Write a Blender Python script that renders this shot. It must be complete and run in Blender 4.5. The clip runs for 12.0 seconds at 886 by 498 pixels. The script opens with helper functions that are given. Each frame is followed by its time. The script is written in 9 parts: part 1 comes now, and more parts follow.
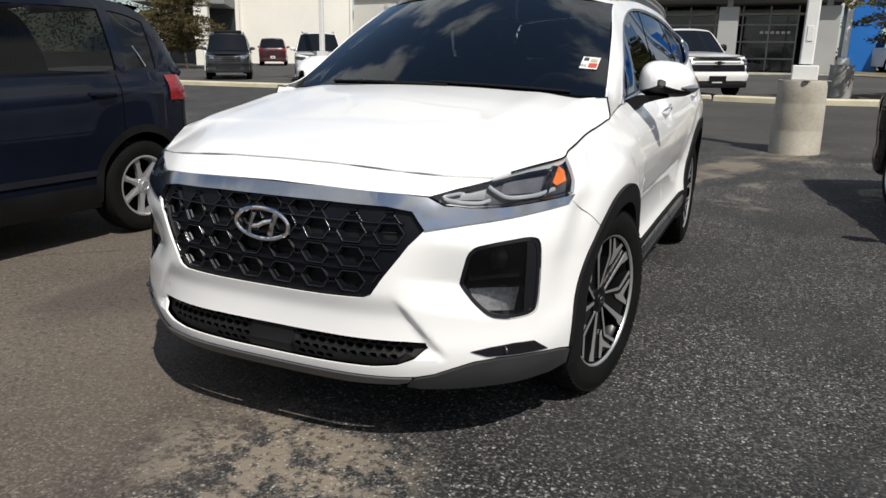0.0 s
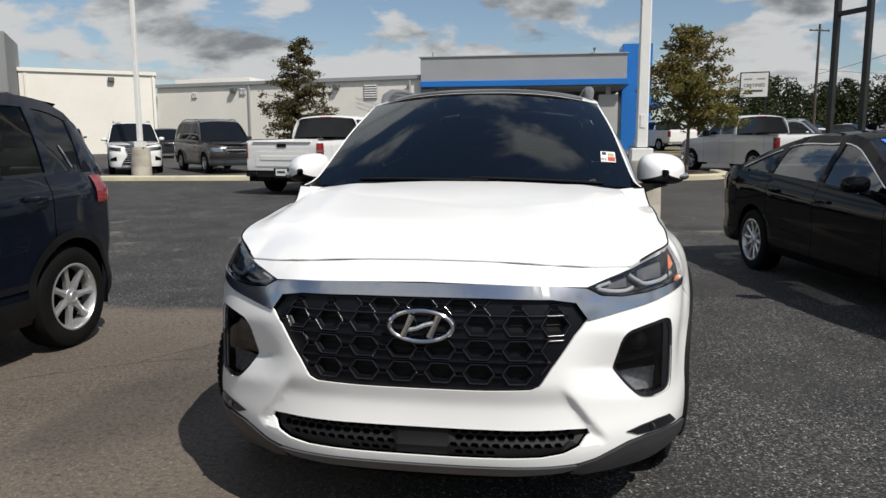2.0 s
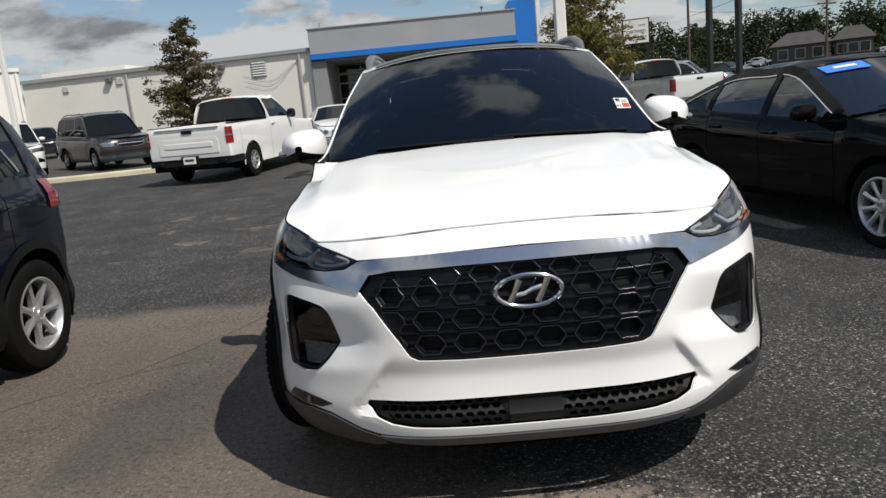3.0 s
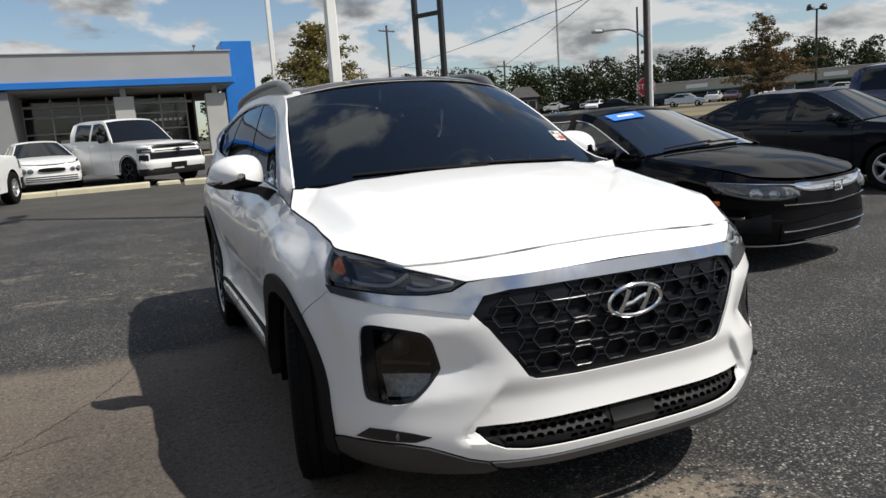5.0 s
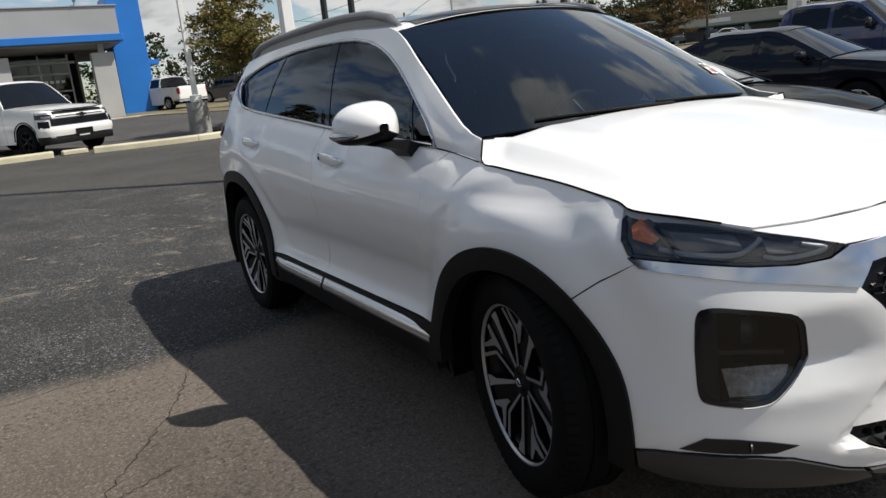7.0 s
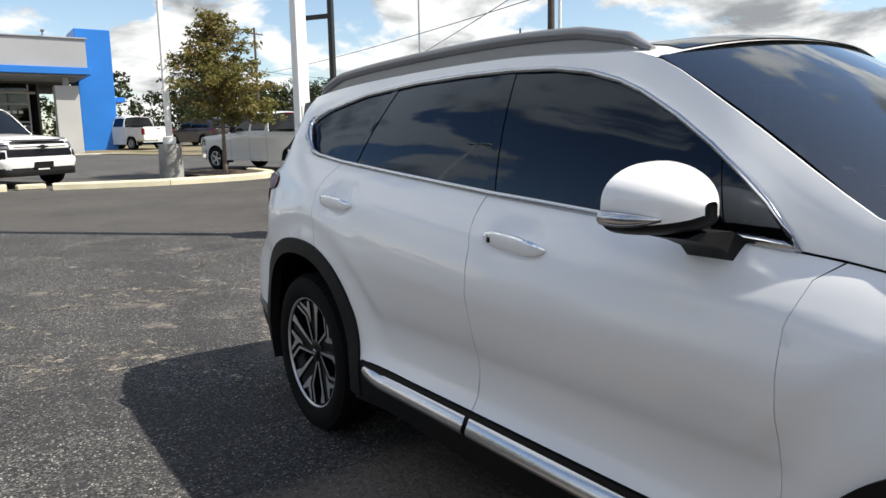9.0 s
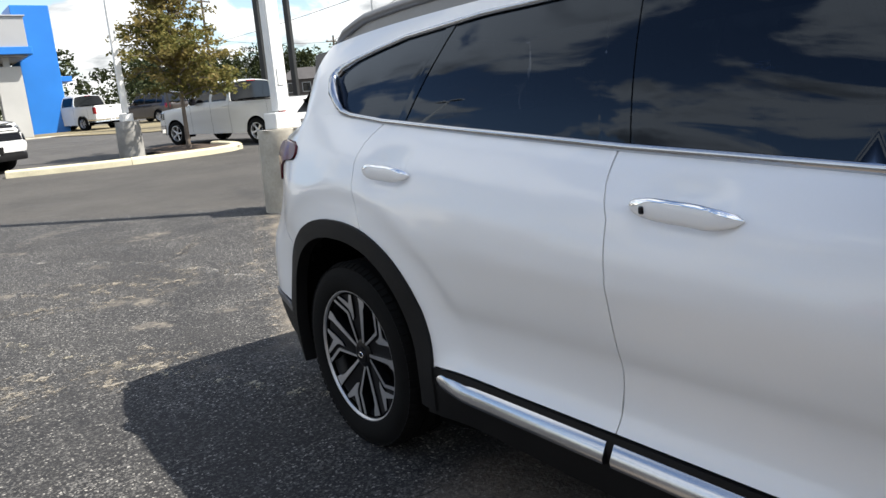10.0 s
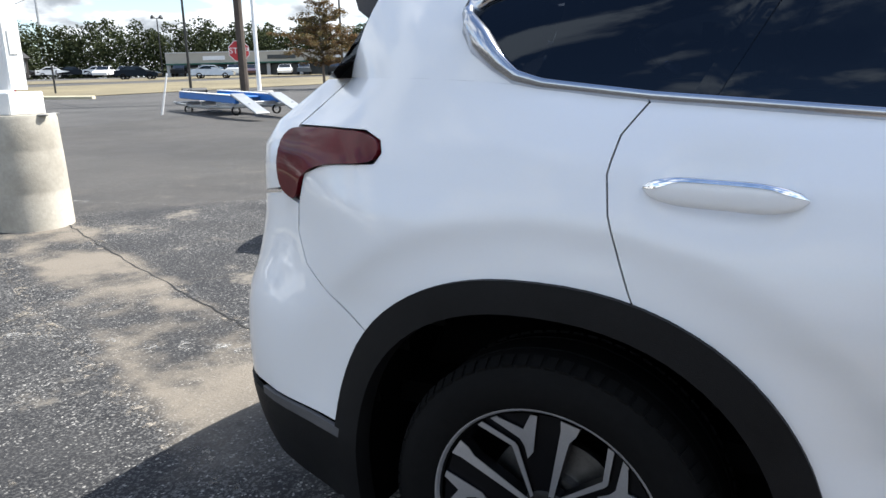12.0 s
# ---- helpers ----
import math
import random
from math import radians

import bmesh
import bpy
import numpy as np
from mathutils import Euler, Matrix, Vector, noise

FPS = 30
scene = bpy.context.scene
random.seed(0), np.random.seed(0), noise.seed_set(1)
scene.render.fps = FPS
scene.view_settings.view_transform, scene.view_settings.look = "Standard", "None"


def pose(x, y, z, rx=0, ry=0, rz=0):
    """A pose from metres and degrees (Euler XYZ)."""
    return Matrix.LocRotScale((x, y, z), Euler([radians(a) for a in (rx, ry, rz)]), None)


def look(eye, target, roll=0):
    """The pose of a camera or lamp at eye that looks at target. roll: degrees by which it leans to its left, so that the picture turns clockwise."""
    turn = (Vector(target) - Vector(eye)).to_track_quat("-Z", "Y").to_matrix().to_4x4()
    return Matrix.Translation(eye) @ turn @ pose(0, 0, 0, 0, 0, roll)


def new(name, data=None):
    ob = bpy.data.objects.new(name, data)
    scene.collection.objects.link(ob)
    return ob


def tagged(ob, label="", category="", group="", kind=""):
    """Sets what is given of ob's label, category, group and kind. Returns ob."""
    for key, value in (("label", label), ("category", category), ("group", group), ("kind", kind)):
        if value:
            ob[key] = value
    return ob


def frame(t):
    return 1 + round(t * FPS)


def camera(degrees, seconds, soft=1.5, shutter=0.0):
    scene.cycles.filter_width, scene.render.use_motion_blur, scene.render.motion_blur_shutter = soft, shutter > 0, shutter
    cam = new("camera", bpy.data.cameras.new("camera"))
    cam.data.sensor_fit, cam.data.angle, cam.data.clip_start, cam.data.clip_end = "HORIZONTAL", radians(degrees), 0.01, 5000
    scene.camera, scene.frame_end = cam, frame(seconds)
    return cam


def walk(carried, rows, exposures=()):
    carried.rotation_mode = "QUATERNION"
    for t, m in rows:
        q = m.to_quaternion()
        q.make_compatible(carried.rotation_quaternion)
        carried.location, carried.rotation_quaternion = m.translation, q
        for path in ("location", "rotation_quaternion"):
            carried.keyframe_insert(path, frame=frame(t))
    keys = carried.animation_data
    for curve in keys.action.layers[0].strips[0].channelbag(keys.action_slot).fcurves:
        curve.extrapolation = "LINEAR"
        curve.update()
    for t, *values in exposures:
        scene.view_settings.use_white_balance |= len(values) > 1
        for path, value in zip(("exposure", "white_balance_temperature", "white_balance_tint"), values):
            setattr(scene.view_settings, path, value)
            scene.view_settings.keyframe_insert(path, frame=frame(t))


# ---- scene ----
cam = camera(63.5, 12.0)
PATH = [
    (0, (1.402, -4.063, 1.241), (0.610, -2.297, 0.740), 1.1),
    (0.5, (1.239, -4.233, 1.253), (0.449, -2.464, 0.757), -1.2),
    (1, (0.920, -4.235, 1.252), (0.147, -2.461, 0.746), -5.6),
    (1.5, (0.692, -4.277, 1.259), (0.133, -2.381, 0.957), -2.2),
    (2, (0.404, -4.435, 1.290), (0.099, -2.478, 1.016), -0.1),
    (2.5, (0.099, -4.401, 1.289), (-0.040, -2.444, 0.901), -4.6),
    (2.7, (-0.021, -4.392, 1.289), (-0.120, -2.431, 0.913), -5.1),
    (4.5, (-1.072, -4.210, 1.282), (-0.560, -2.313, 0.908), -4.7),
    (5, (-1.382, -4.109, 1.305), (-0.622, -2.286, 0.988), -4.0),
    (5.5, (-1.610, -3.927, 1.283), (-0.793, -2.133, 0.944), -4.2),
    (6, (-1.809, -3.631, 1.281), (-0.983, -1.841, 0.946), -5.7),
    (6.5, (-2.022, -3.365, 1.319), (-0.973, -1.698, 0.970), -4.3),
    (7, (-2.125, -3.090, 1.322), (-1.141, -1.410, 0.865), -5.8),
    (7.5, (-2.159, -2.730, 1.342), (-1.225, -0.988, 1.032), -5.0),
    (7.7, (-2.203, -2.602, 1.331), (-1.259, -0.873, 0.987), -4.1),
    (9.5, (-2.227, -1.279, 1.319), (-1.049, 0.308, 1.011), -1.9),
    (10, (-2.197, -0.931, 1.306), (-1.017, 0.631, 0.897), -4.8),
    (10.5, (-2.162, -0.423, 1.334), (-0.949, 1.114, 0.925), -8.5),
    (11, (-2.188, 0.015, 1.292), (-0.813, 1.365, 0.758), -1.2),
    (11.5, (-2.095, 0.516, 1.290), (-0.559, 1.739, 0.908), -4.5),
    (12, (-2.180, 0.907, 1.281), (-0.470, 1.839, 0.829), -1.7),
]
EXPOSURES = [(0, -0.08, 6620, 9), (2.7, -0.12, 6560, 9), (4.5, 0.04, 6620, 9), (6.5, 0.08, 6650, 9), (7.5, 0.12, 6680, 9), (9.5, 0.98, 6700, 9), (10.5, 1.17, 6480, 9), (11.5, 1.27, 6260, 9), (12, 1.24, 6230, 9)]
walk(cam, [(t, look(eye, target, roll)) for t, eye, target, roll in PATH], EXPOSURES)


# ---- world, sun ----
SUN_WAY = Vector((0.58, -0.52, 1.0)).normalized()
world = bpy.data.worlds.new("sky_world")
scene.world = world
world.use_nodes = True


def build_sky():
    nt = world.node_tree
    nt.nodes.clear()
    N, L = nt.nodes.new, nt.links.new
    out, bg = N("ShaderNodeOutputWorld"), N("ShaderNodeBackground")
    sky = N("ShaderNodeTexSky")
    sky.sky_type, sky.sun_disc = "NISHITA", False
    sky.sun_elevation = math.asin(SUN_WAY.z)
    sky.sun_rotation = math.atan2(SUN_WAY.x, SUN_WAY.y)
    sky.dust_density, sky.ozone_density = 0.8, 1.4
    tc = N("ShaderNodeTexCoord")
    sep = N("ShaderNodeSeparateXYZ")
    L(tc.outputs["Generated"], sep.inputs[0])
    # clouds lie on a flat layer: the way is divided by its height
    hgt = N("ShaderNodeMath")
    hgt.operation, hgt.inputs[1].default_value = "MAXIMUM", 0.0
    L(sep.outputs["Z"], hgt.inputs[0])
    add = N("ShaderNodeMath")
    add.operation, add.inputs[1].default_value = "ADD", 0.30
    L(hgt.outputs[0], add.inputs[0])
    div = N("ShaderNodeVectorMath")
    div.operation = "DIVIDE"
    comb = N("ShaderNodeCombineXYZ")
    for i in range(3):
        L(add.outputs[0], comb.inputs[i])
    L(tc.outputs["Generated"], div.inputs[0])
    L(comb.outputs[0], div.inputs[1])

    def cloud(scale, offset, lo, hi, detail=9.0):
        mp = N("ShaderNodeMapping")
        mp.inputs["Location"].default_value = offset
        nz = N("ShaderNodeTexNoise")
        nz.inputs["Scale"].default_value, nz.inputs["Detail"].default_value = scale, detail
        nz.inputs["Roughness"].default_value, nz.inputs["Distortion"].default_value = 0.55, 0.25
        rp = N("ShaderNodeMapRange")
        rp.interpolation_type = "SMOOTHSTEP"
        rp.inputs["From Min"].default_value, rp.inputs["From Max"].default_value = lo, hi
        L(div.outputs[0], mp.inputs[0])
        L(mp.outputs[0], nz.inputs["Vector"])
        # unseen cover thinned high up towards -x to steer reflections and fill light
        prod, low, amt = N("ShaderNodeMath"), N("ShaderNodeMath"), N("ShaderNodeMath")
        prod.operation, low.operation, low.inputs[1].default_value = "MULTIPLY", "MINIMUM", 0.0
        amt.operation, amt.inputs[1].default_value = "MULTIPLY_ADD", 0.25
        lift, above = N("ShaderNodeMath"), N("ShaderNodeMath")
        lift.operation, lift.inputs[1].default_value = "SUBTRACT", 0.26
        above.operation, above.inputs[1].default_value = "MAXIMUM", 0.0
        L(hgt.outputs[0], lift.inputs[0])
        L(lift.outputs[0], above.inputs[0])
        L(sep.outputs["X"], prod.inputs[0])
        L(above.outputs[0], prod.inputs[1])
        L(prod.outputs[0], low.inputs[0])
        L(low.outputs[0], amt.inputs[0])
        # and overhead, to darken the windscreen and the shadow fill
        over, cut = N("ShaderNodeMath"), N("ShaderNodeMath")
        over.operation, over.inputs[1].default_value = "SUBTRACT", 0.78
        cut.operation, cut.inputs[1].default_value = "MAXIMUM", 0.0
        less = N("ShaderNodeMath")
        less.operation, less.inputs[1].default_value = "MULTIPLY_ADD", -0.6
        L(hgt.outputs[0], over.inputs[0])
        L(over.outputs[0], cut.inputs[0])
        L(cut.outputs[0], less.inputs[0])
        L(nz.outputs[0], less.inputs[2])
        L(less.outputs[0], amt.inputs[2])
        L(amt.outputs[0], rp.inputs[0])
        return rp

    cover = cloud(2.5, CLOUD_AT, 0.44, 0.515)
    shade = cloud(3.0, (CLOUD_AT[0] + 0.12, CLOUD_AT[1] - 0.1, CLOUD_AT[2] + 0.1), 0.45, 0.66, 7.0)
    tone = N("ShaderNodeMix")
    tone.data_type = "RGBA"
    tone.inputs[6].default_value = (*CLOUD_LIGHT, 1)
    tone.inputs[7].default_value = (*CLOUD_DARK, 1)
    L(shade.outputs[0], tone.inputs[0])
    amount = N("ShaderNodeMath")
    amount.operation, amount.inputs[1].default_value = "MULTIPLY", 0.96
    L(cover.outputs[0], amount.inputs[0])
    mix = N("ShaderNodeMix")
    mix.data_type = "RGBA"
    L(amount.outputs[0], mix.inputs[0])
    L(sky.outputs[0], mix.inputs[6])
    L(tone.outputs[2], mix.inputs[7])
    L(mix.outputs[2], bg.inputs["Color"])
    bg.inputs["Strength"].default_value = SKY_STRENGTH
    L(bg.outputs[0], out.inputs[0])


SKY_STRENGTH = 0.103
CLOUD_AT = (0.35, 0.2, 0.0)
CLOUD_LIGHT = (6.2, 6.3, 6.4)
CLOUD_DARK = (2.0, 2.1, 2.25)
build_sky()
sun = new("sun", bpy.data.lights.new("sun", "SUN"))
sun.data.energy, sun.data.angle, sun.data.color = 5.0, radians(0.53), (1.0, 0.955, 0.89)
sun.matrix_world = look((0, 0, 60), Vector((0, 0, 60)) - SUN_WAY)
scene.view_settings.exposure = 0.0


# ---- materials ----
def _nodes(name):
    m = bpy.data.materials.new(name)
    m.use_nodes = True
    nt = m.node_tree
    return m, nt, nt.nodes["Principled BSDF"]


def surface(name, col, rough=0.5, metal=0.0, var=0.12, scale=3.0, fine=0.06, fscale=60.0, bump=0.0, bscale=90.0,
            coat=0.0, spec=0.5, tint=None, rvar=0.1, island=0.0):
    """A plain surface with uneven tone at two scales, uneven gloss and fine relief."""
    m, nt, bsdf = _nodes(name)
    N, L = nt.nodes.new, nt.links.new
    tc = N("ShaderNodeTexCoord")
    big, small = N("ShaderNodeTexNoise"), N("ShaderNodeTexNoise")
    big.inputs["Scale"].default_value, big.inputs["Detail"].default_value = scale, 5
    small.inputs["Scale"].default_value, small.inputs["Detail"].default_value = fscale, 3
    for n in (big, small):
        L(tc.outputs["Object"], n.inputs["Vector"])
    mixa = N("ShaderNodeMix")
    mixa.data_type = "RGBA"
    dark = tuple(max(c * (1 - var), 0) for c in col)
    lite = tuple(min(c * (1 + var), 1) for c in (tint or col))
    mixa.inputs[6].default_value, mixa.inputs[7].default_value = (*dark, 1), (*lite, 1)
    rng = N("ShaderNodeMapRange")
    rng.inputs["From Min"].default_value, rng.inputs["From Max"].default_value = 0.3, 0.7
    L(big.outputs[0], rng.inputs[0])
    L(rng.outputs[0], mixa.inputs[0])
    hsv = N("ShaderNodeHueSaturation")
    val = N("ShaderNodeMapRange")
    val.inputs["From Min"].default_value, val.inputs["From Max"].default_value = 0.25, 0.75
    val.inputs["To Min"].default_value, val.inputs["To Max"].default_value = 1 - fine, 1 + fine
    L(small.outputs[0], val.inputs[0])
    last = val.outputs[0]
    if island:
        info = N("ShaderNodeObjectInfo")
        ir = N("ShaderNodeMapRange")
        ir.inputs["To Min"].default_value, ir.inputs["To Max"].default_value = 1 - island, 1 + island
        L(info.outputs["Random"], ir.inputs[0])
        mul = N("ShaderNodeMath")
        mul.operation = "MULTIPLY"
        L(last, mul.inputs[0])
        L(ir.outputs[0], mul.inputs[1])
        last = mul.outputs[0]
    L(last, hsv.inputs["Value"])
    L(mixa.outputs[2], hsv.inputs["Color"])
    L(hsv.outputs[0], bsdf.inputs["Base Color"])
    rr = N("ShaderNodeMapRange")
    rr.inputs["To Min"].default_value, rr.inputs["To Max"].default_value = max(rough * (1 - rvar), 0.01), min(rough * (1 + rvar), 1)
    L(big.outputs[0], rr.inputs[0])
    L(rr.outputs[0], bsdf.inputs["Roughness"])
    bsdf.inputs["Metallic"].default_value = metal
    bsdf.inputs["Coat Weight"].default_value = coat
    bsdf.inputs["Coat Roughness"].default_value = 0.03
    bsdf.inputs["Specular IOR Level"].default_value = spec
    if bump:
        b = N("ShaderNodeBump")
        bn = N("ShaderNodeTexNoise")
        bn.inputs["Scale"].default_value, bn.inputs["Detail"].default_value = bscale, 4
        L(tc.outputs["Object"], bn.inputs["Vector"])
        L(bn.outputs[0], b.inputs["Height"])
        b.inputs["Strength"].default_value, b.inputs["Distance"].default_value = bump, 0.01
        L(b.outputs[0], bsdf.inputs["Normal"])
    return m


def tinted_glass(name, tint, gloss=0.02, sheen=1.15, sheen_tint=(1, 1, 1)):
    """Car glass: see-through by its tint, with a mirror sheen that grows at a slant."""
    m, nt, bsdf = _nodes(name)
    N, L = nt.nodes.new, nt.links.new
    tr, gl, mx, fr = N("ShaderNodeBsdfTransparent"), N("ShaderNodeBsdfGlossy"), N("ShaderNodeMixShader"), N("ShaderNodeFresnel")
    tr.inputs[0].default_value = (*tint, 1)
    gl.inputs["Color"].default_value = (*sheen_tint, 1)
    gl.inputs["Roughness"].default_value = gloss
    fr.inputs["IOR"].default_value = 1.52
    two = N("ShaderNodeMath")
    two.operation, two.inputs[1].default_value = "MULTIPLY", sheen
    L(fr.outputs[0], two.inputs[0])
    cl = N("ShaderNodeClamp")
    L(two.outputs[0], cl.inputs[0])
    L(cl.outputs[0], mx.inputs[0])
    L(tr.outputs[0], mx.inputs[1])
    L(gl.outputs[0], mx.inputs[2])
    L(mx.outputs[0], nt.nodes["Material Output"].inputs[0])
    return m


WHITE_PAINT = surface("white_pearl_paint", (0.84, 0.84, 0.835), 0.32, 0, 0.015, 1.5, 0.006, 200, coat=0.75, rvar=0.05)
WHITE_PAINT_B = surface("white_fleet_paint", (0.76, 0.76, 0.75), 0.35, 0, 0.03, 1.0, 0.01, 80, coat=0.9)
BLACK_PAINT = surface("black_paint", (0.003, 0.003, 0.004), 0.35, 0, 0.2, 2, 0.05, 90, coat=0.42, spec=0.0)
NAVY_PAINT = surface("blue_black_paint", (0.005, 0.007, 0.014), 0.35, 0, 0.2, 2, 0.05, 90, coat=0.75, spec=0.05)
GREY_PAINT = surface("dark_grey_paint", (0.035, 0.038, 0.042), 0.3, 0.5, 0.15, 2, 0.05, 90, coat=1.0)
BROWN_PAINT = surface("dark_brown_paint", (0.035, 0.027, 0.024), 0.3, 0.3, 0.15, 2, 0.05, 90, coat=1.0)
RED_PAINT = surface("maroon_paint", (0.06, 0.02, 0.025), 0.3, 0.3, 0.15, 2, 0.05, 90, coat=1.0)
BLUE_PAINT = surface("deep_blue_paint", (0.012, 0.022, 0.08), 0.28, 0.3, 0.15, 2, 0.05, 90, coat=1.0)
SILVER_PAINT = surface("silver_paint", (0.45, 0.46, 0.47), 0.3, 0.6, 0.1, 2, 0.04, 90, coat=1.0)
PLASTIC = surface("black_cladding_plastic", (0.0075, 0.0075, 0.008), 0.55, 0, 0.25, 6, 0.12, 120, bump=0.15, bscale=500, spec=0.2)
CLADDING = surface("coal_black_plastic", (0.007, 0.007, 0.0075), 0.5, 0, 0.25, 6, 0.12, 120, spec=0.2)
GRILLE_BLACK = surface("black_grille_plastic", (0.0045, 0.005, 0.0075), 0.36, 0, 0.15, 5, 0.05, 60, spec=0.17)
CELL_BLACK = surface("gloss_black_grille_rim", (0.006, 0.0065, 0.009), 0.16, 0, 0.15, 5, 0.05, 60, spec=0.8)
GLOSS_BLACK = surface("gloss_black_plastic", (0.009, 0.009, 0.012), 0.14, 0, 0.15, 5, 0.05, 60)
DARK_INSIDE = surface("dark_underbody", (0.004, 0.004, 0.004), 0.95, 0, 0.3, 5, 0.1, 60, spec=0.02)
CHROME = surface("chrome", (0.86, 0.87, 0.89), 0.07, 1.0, 0.03, 4, 0.02, 60)
SATIN = surface("satin_silver_trim", (0.50, 0.52, 0.56), 0.17, 1.0, 0.05, 4, 0.02, 60)
CORNER_GREY = surface("satin_grey_cladding", (0.040, 0.040, 0.042), 0.40, 0, 0.15, 6, 0.08, 120, bump=0.1, bscale=500, spec=0.4)
SKID = surface("silver_skid_plate", (0.10, 0.10, 0.105), 0.4, 0.3, 0.1, 5, 0.05, 80)
ALLOY = surface("machined_alloy", (0.56, 0.56, 0.57), 0.32, 0.75, 0.06, 8, 0.05, 200)
ALLOY_DARK = surface("black_alloy_paint", (0.005, 0.005, 0.006), 0.3, 0, 0.15, 8, 0.05, 100, spec=0.2)
STEEL_GREY = surface("brake_disc_steel", (0.22, 0.22, 0.22), 0.4, 1.0, 0.2, 20, 0.1, 200)
RUBBER = surface("tyre_rubber", (0.006, 0.006, 0.006), 0.8, 0, 0.3, 6, 0.15, 80, bump=0.1, bscale=200, spec=0.12)
RAIL = surface("grey_rail", (0.24, 0.24, 0.245), 0.4, 0.6, 0.08, 4, 0.04, 90)
# blue put into the reflection colour to stand for a bluer sky
WIND_GLASS = tinted_glass("windscreen_glass", (0.26, 0.32, 0.34), 0.01, 1.5, (0.92, 0.97, 1.0))
PRIVACY_GLASS = tinted_glass("privacy_glass", (0.03, 0.034, 0.042), 0.012, 0.88, (0.70, 0.82, 1.0))
CLEAR_GLASS = tinted_glass("clear_glass", (0.75, 0.78, 0.77))
LAMP_GLASS = tinted_glass("lamp_lens", (0.86, 0.88, 0.90), 0.01)
SMOKE_LENS = tinted_glass("smoked_lens", (0.68, 0.68, 0.69), 0.01, 1.0)
ROOF_GLASS = surface("panoramic_roof_glass", (0.004, 0.005, 0.007), 0.04, 0, 0.1, 3, 0.02, 60)
BLACK_GLASS = surface("opaque_dark_glass", (0.006, 0.007, 0.008), 0.03, 0, 0.1, 3, 0.02, 60)
LAMP_RED = surface("red_tail_lens", (0.095, 0.005, 0.009), 0.3, 0, 0.2, 8, 0.1, 60, coat=0.35, spec=0.1)
LAMP_RED_B = surface("bright_red_lens", (0.24, 0.008, 0.012), 0.15, 0, 0.2, 8, 0.1, 60, coat=0.5)
LAMP_AMBER = surface("amber_reflector", (0.85, 0.19, 0.025), 0.3, 0, 0.2, 30, 0.2, 160, coat=0.6)
LAMP_INNER = surface("lamp_reflector", (0.55, 0.56, 0.58), 0.22, 0.9, 0.2, 20, 0.1, 100)
LAMP_DARK = surface("lamp_bezel_dark", (0.045, 0.045, 0.049), 0.3, 0.2, 0.2, 20, 0.1, 100)
LAMP_GREY = surface("lamp_housing_grey", (0.12, 0.12, 0.13), 0.35, 0.1, 0.2, 20, 0.1, 100)
LAMP_PALE = surface("frosted_lamp_pale", (0.40, 0.395, 0.395), 0.35, 0.3, 0.35, 60, 0.25, 200)
LAMP_BAR = surface("frosted_light_guide", (0.42, 0.43, 0.45), 0.35, 0, 0.1, 20, 0.05, 100)
PLATE_WHITE = surface("white_plate", (0.75, 0.75, 0.74), 0.5, 0, 0.05, 10, 0.03, 100)
INK = surface("dark_print", (0.04, 0.04, 0.045), 0.6, 0, 0.1, 10, 0.03, 100)
STICKER_BLUE = surface("blue_banner_print", (0.05, 0.22, 0.75), 0.5, 0, 0.1, 10, 0.03, 100)
STICKER_RED = surface("red_print", (0.5, 0.08, 0.06), 0.5, 0, 0.1, 10, 0.03, 100)
STICKER_TAN = surface("tan_print", (0.45, 0.40, 0.22), 0.5, 0, 0.1, 10, 0.03, 100)
SEAT = surface("grey_seat_leather", (0.06, 0.06, 0.063), 0.55, 0, 0.15, 6, 0.06, 80, bump=0.1, bscale=150)
DASH = surface("dark_dashboard", (0.025, 0.025, 0.027), 0.6, 0, 0.15, 6, 0.08, 200, bump=0.1, bscale=300)


# ---- mesh tools ----
from mathutils.geometry import delaunay_2d_cdt


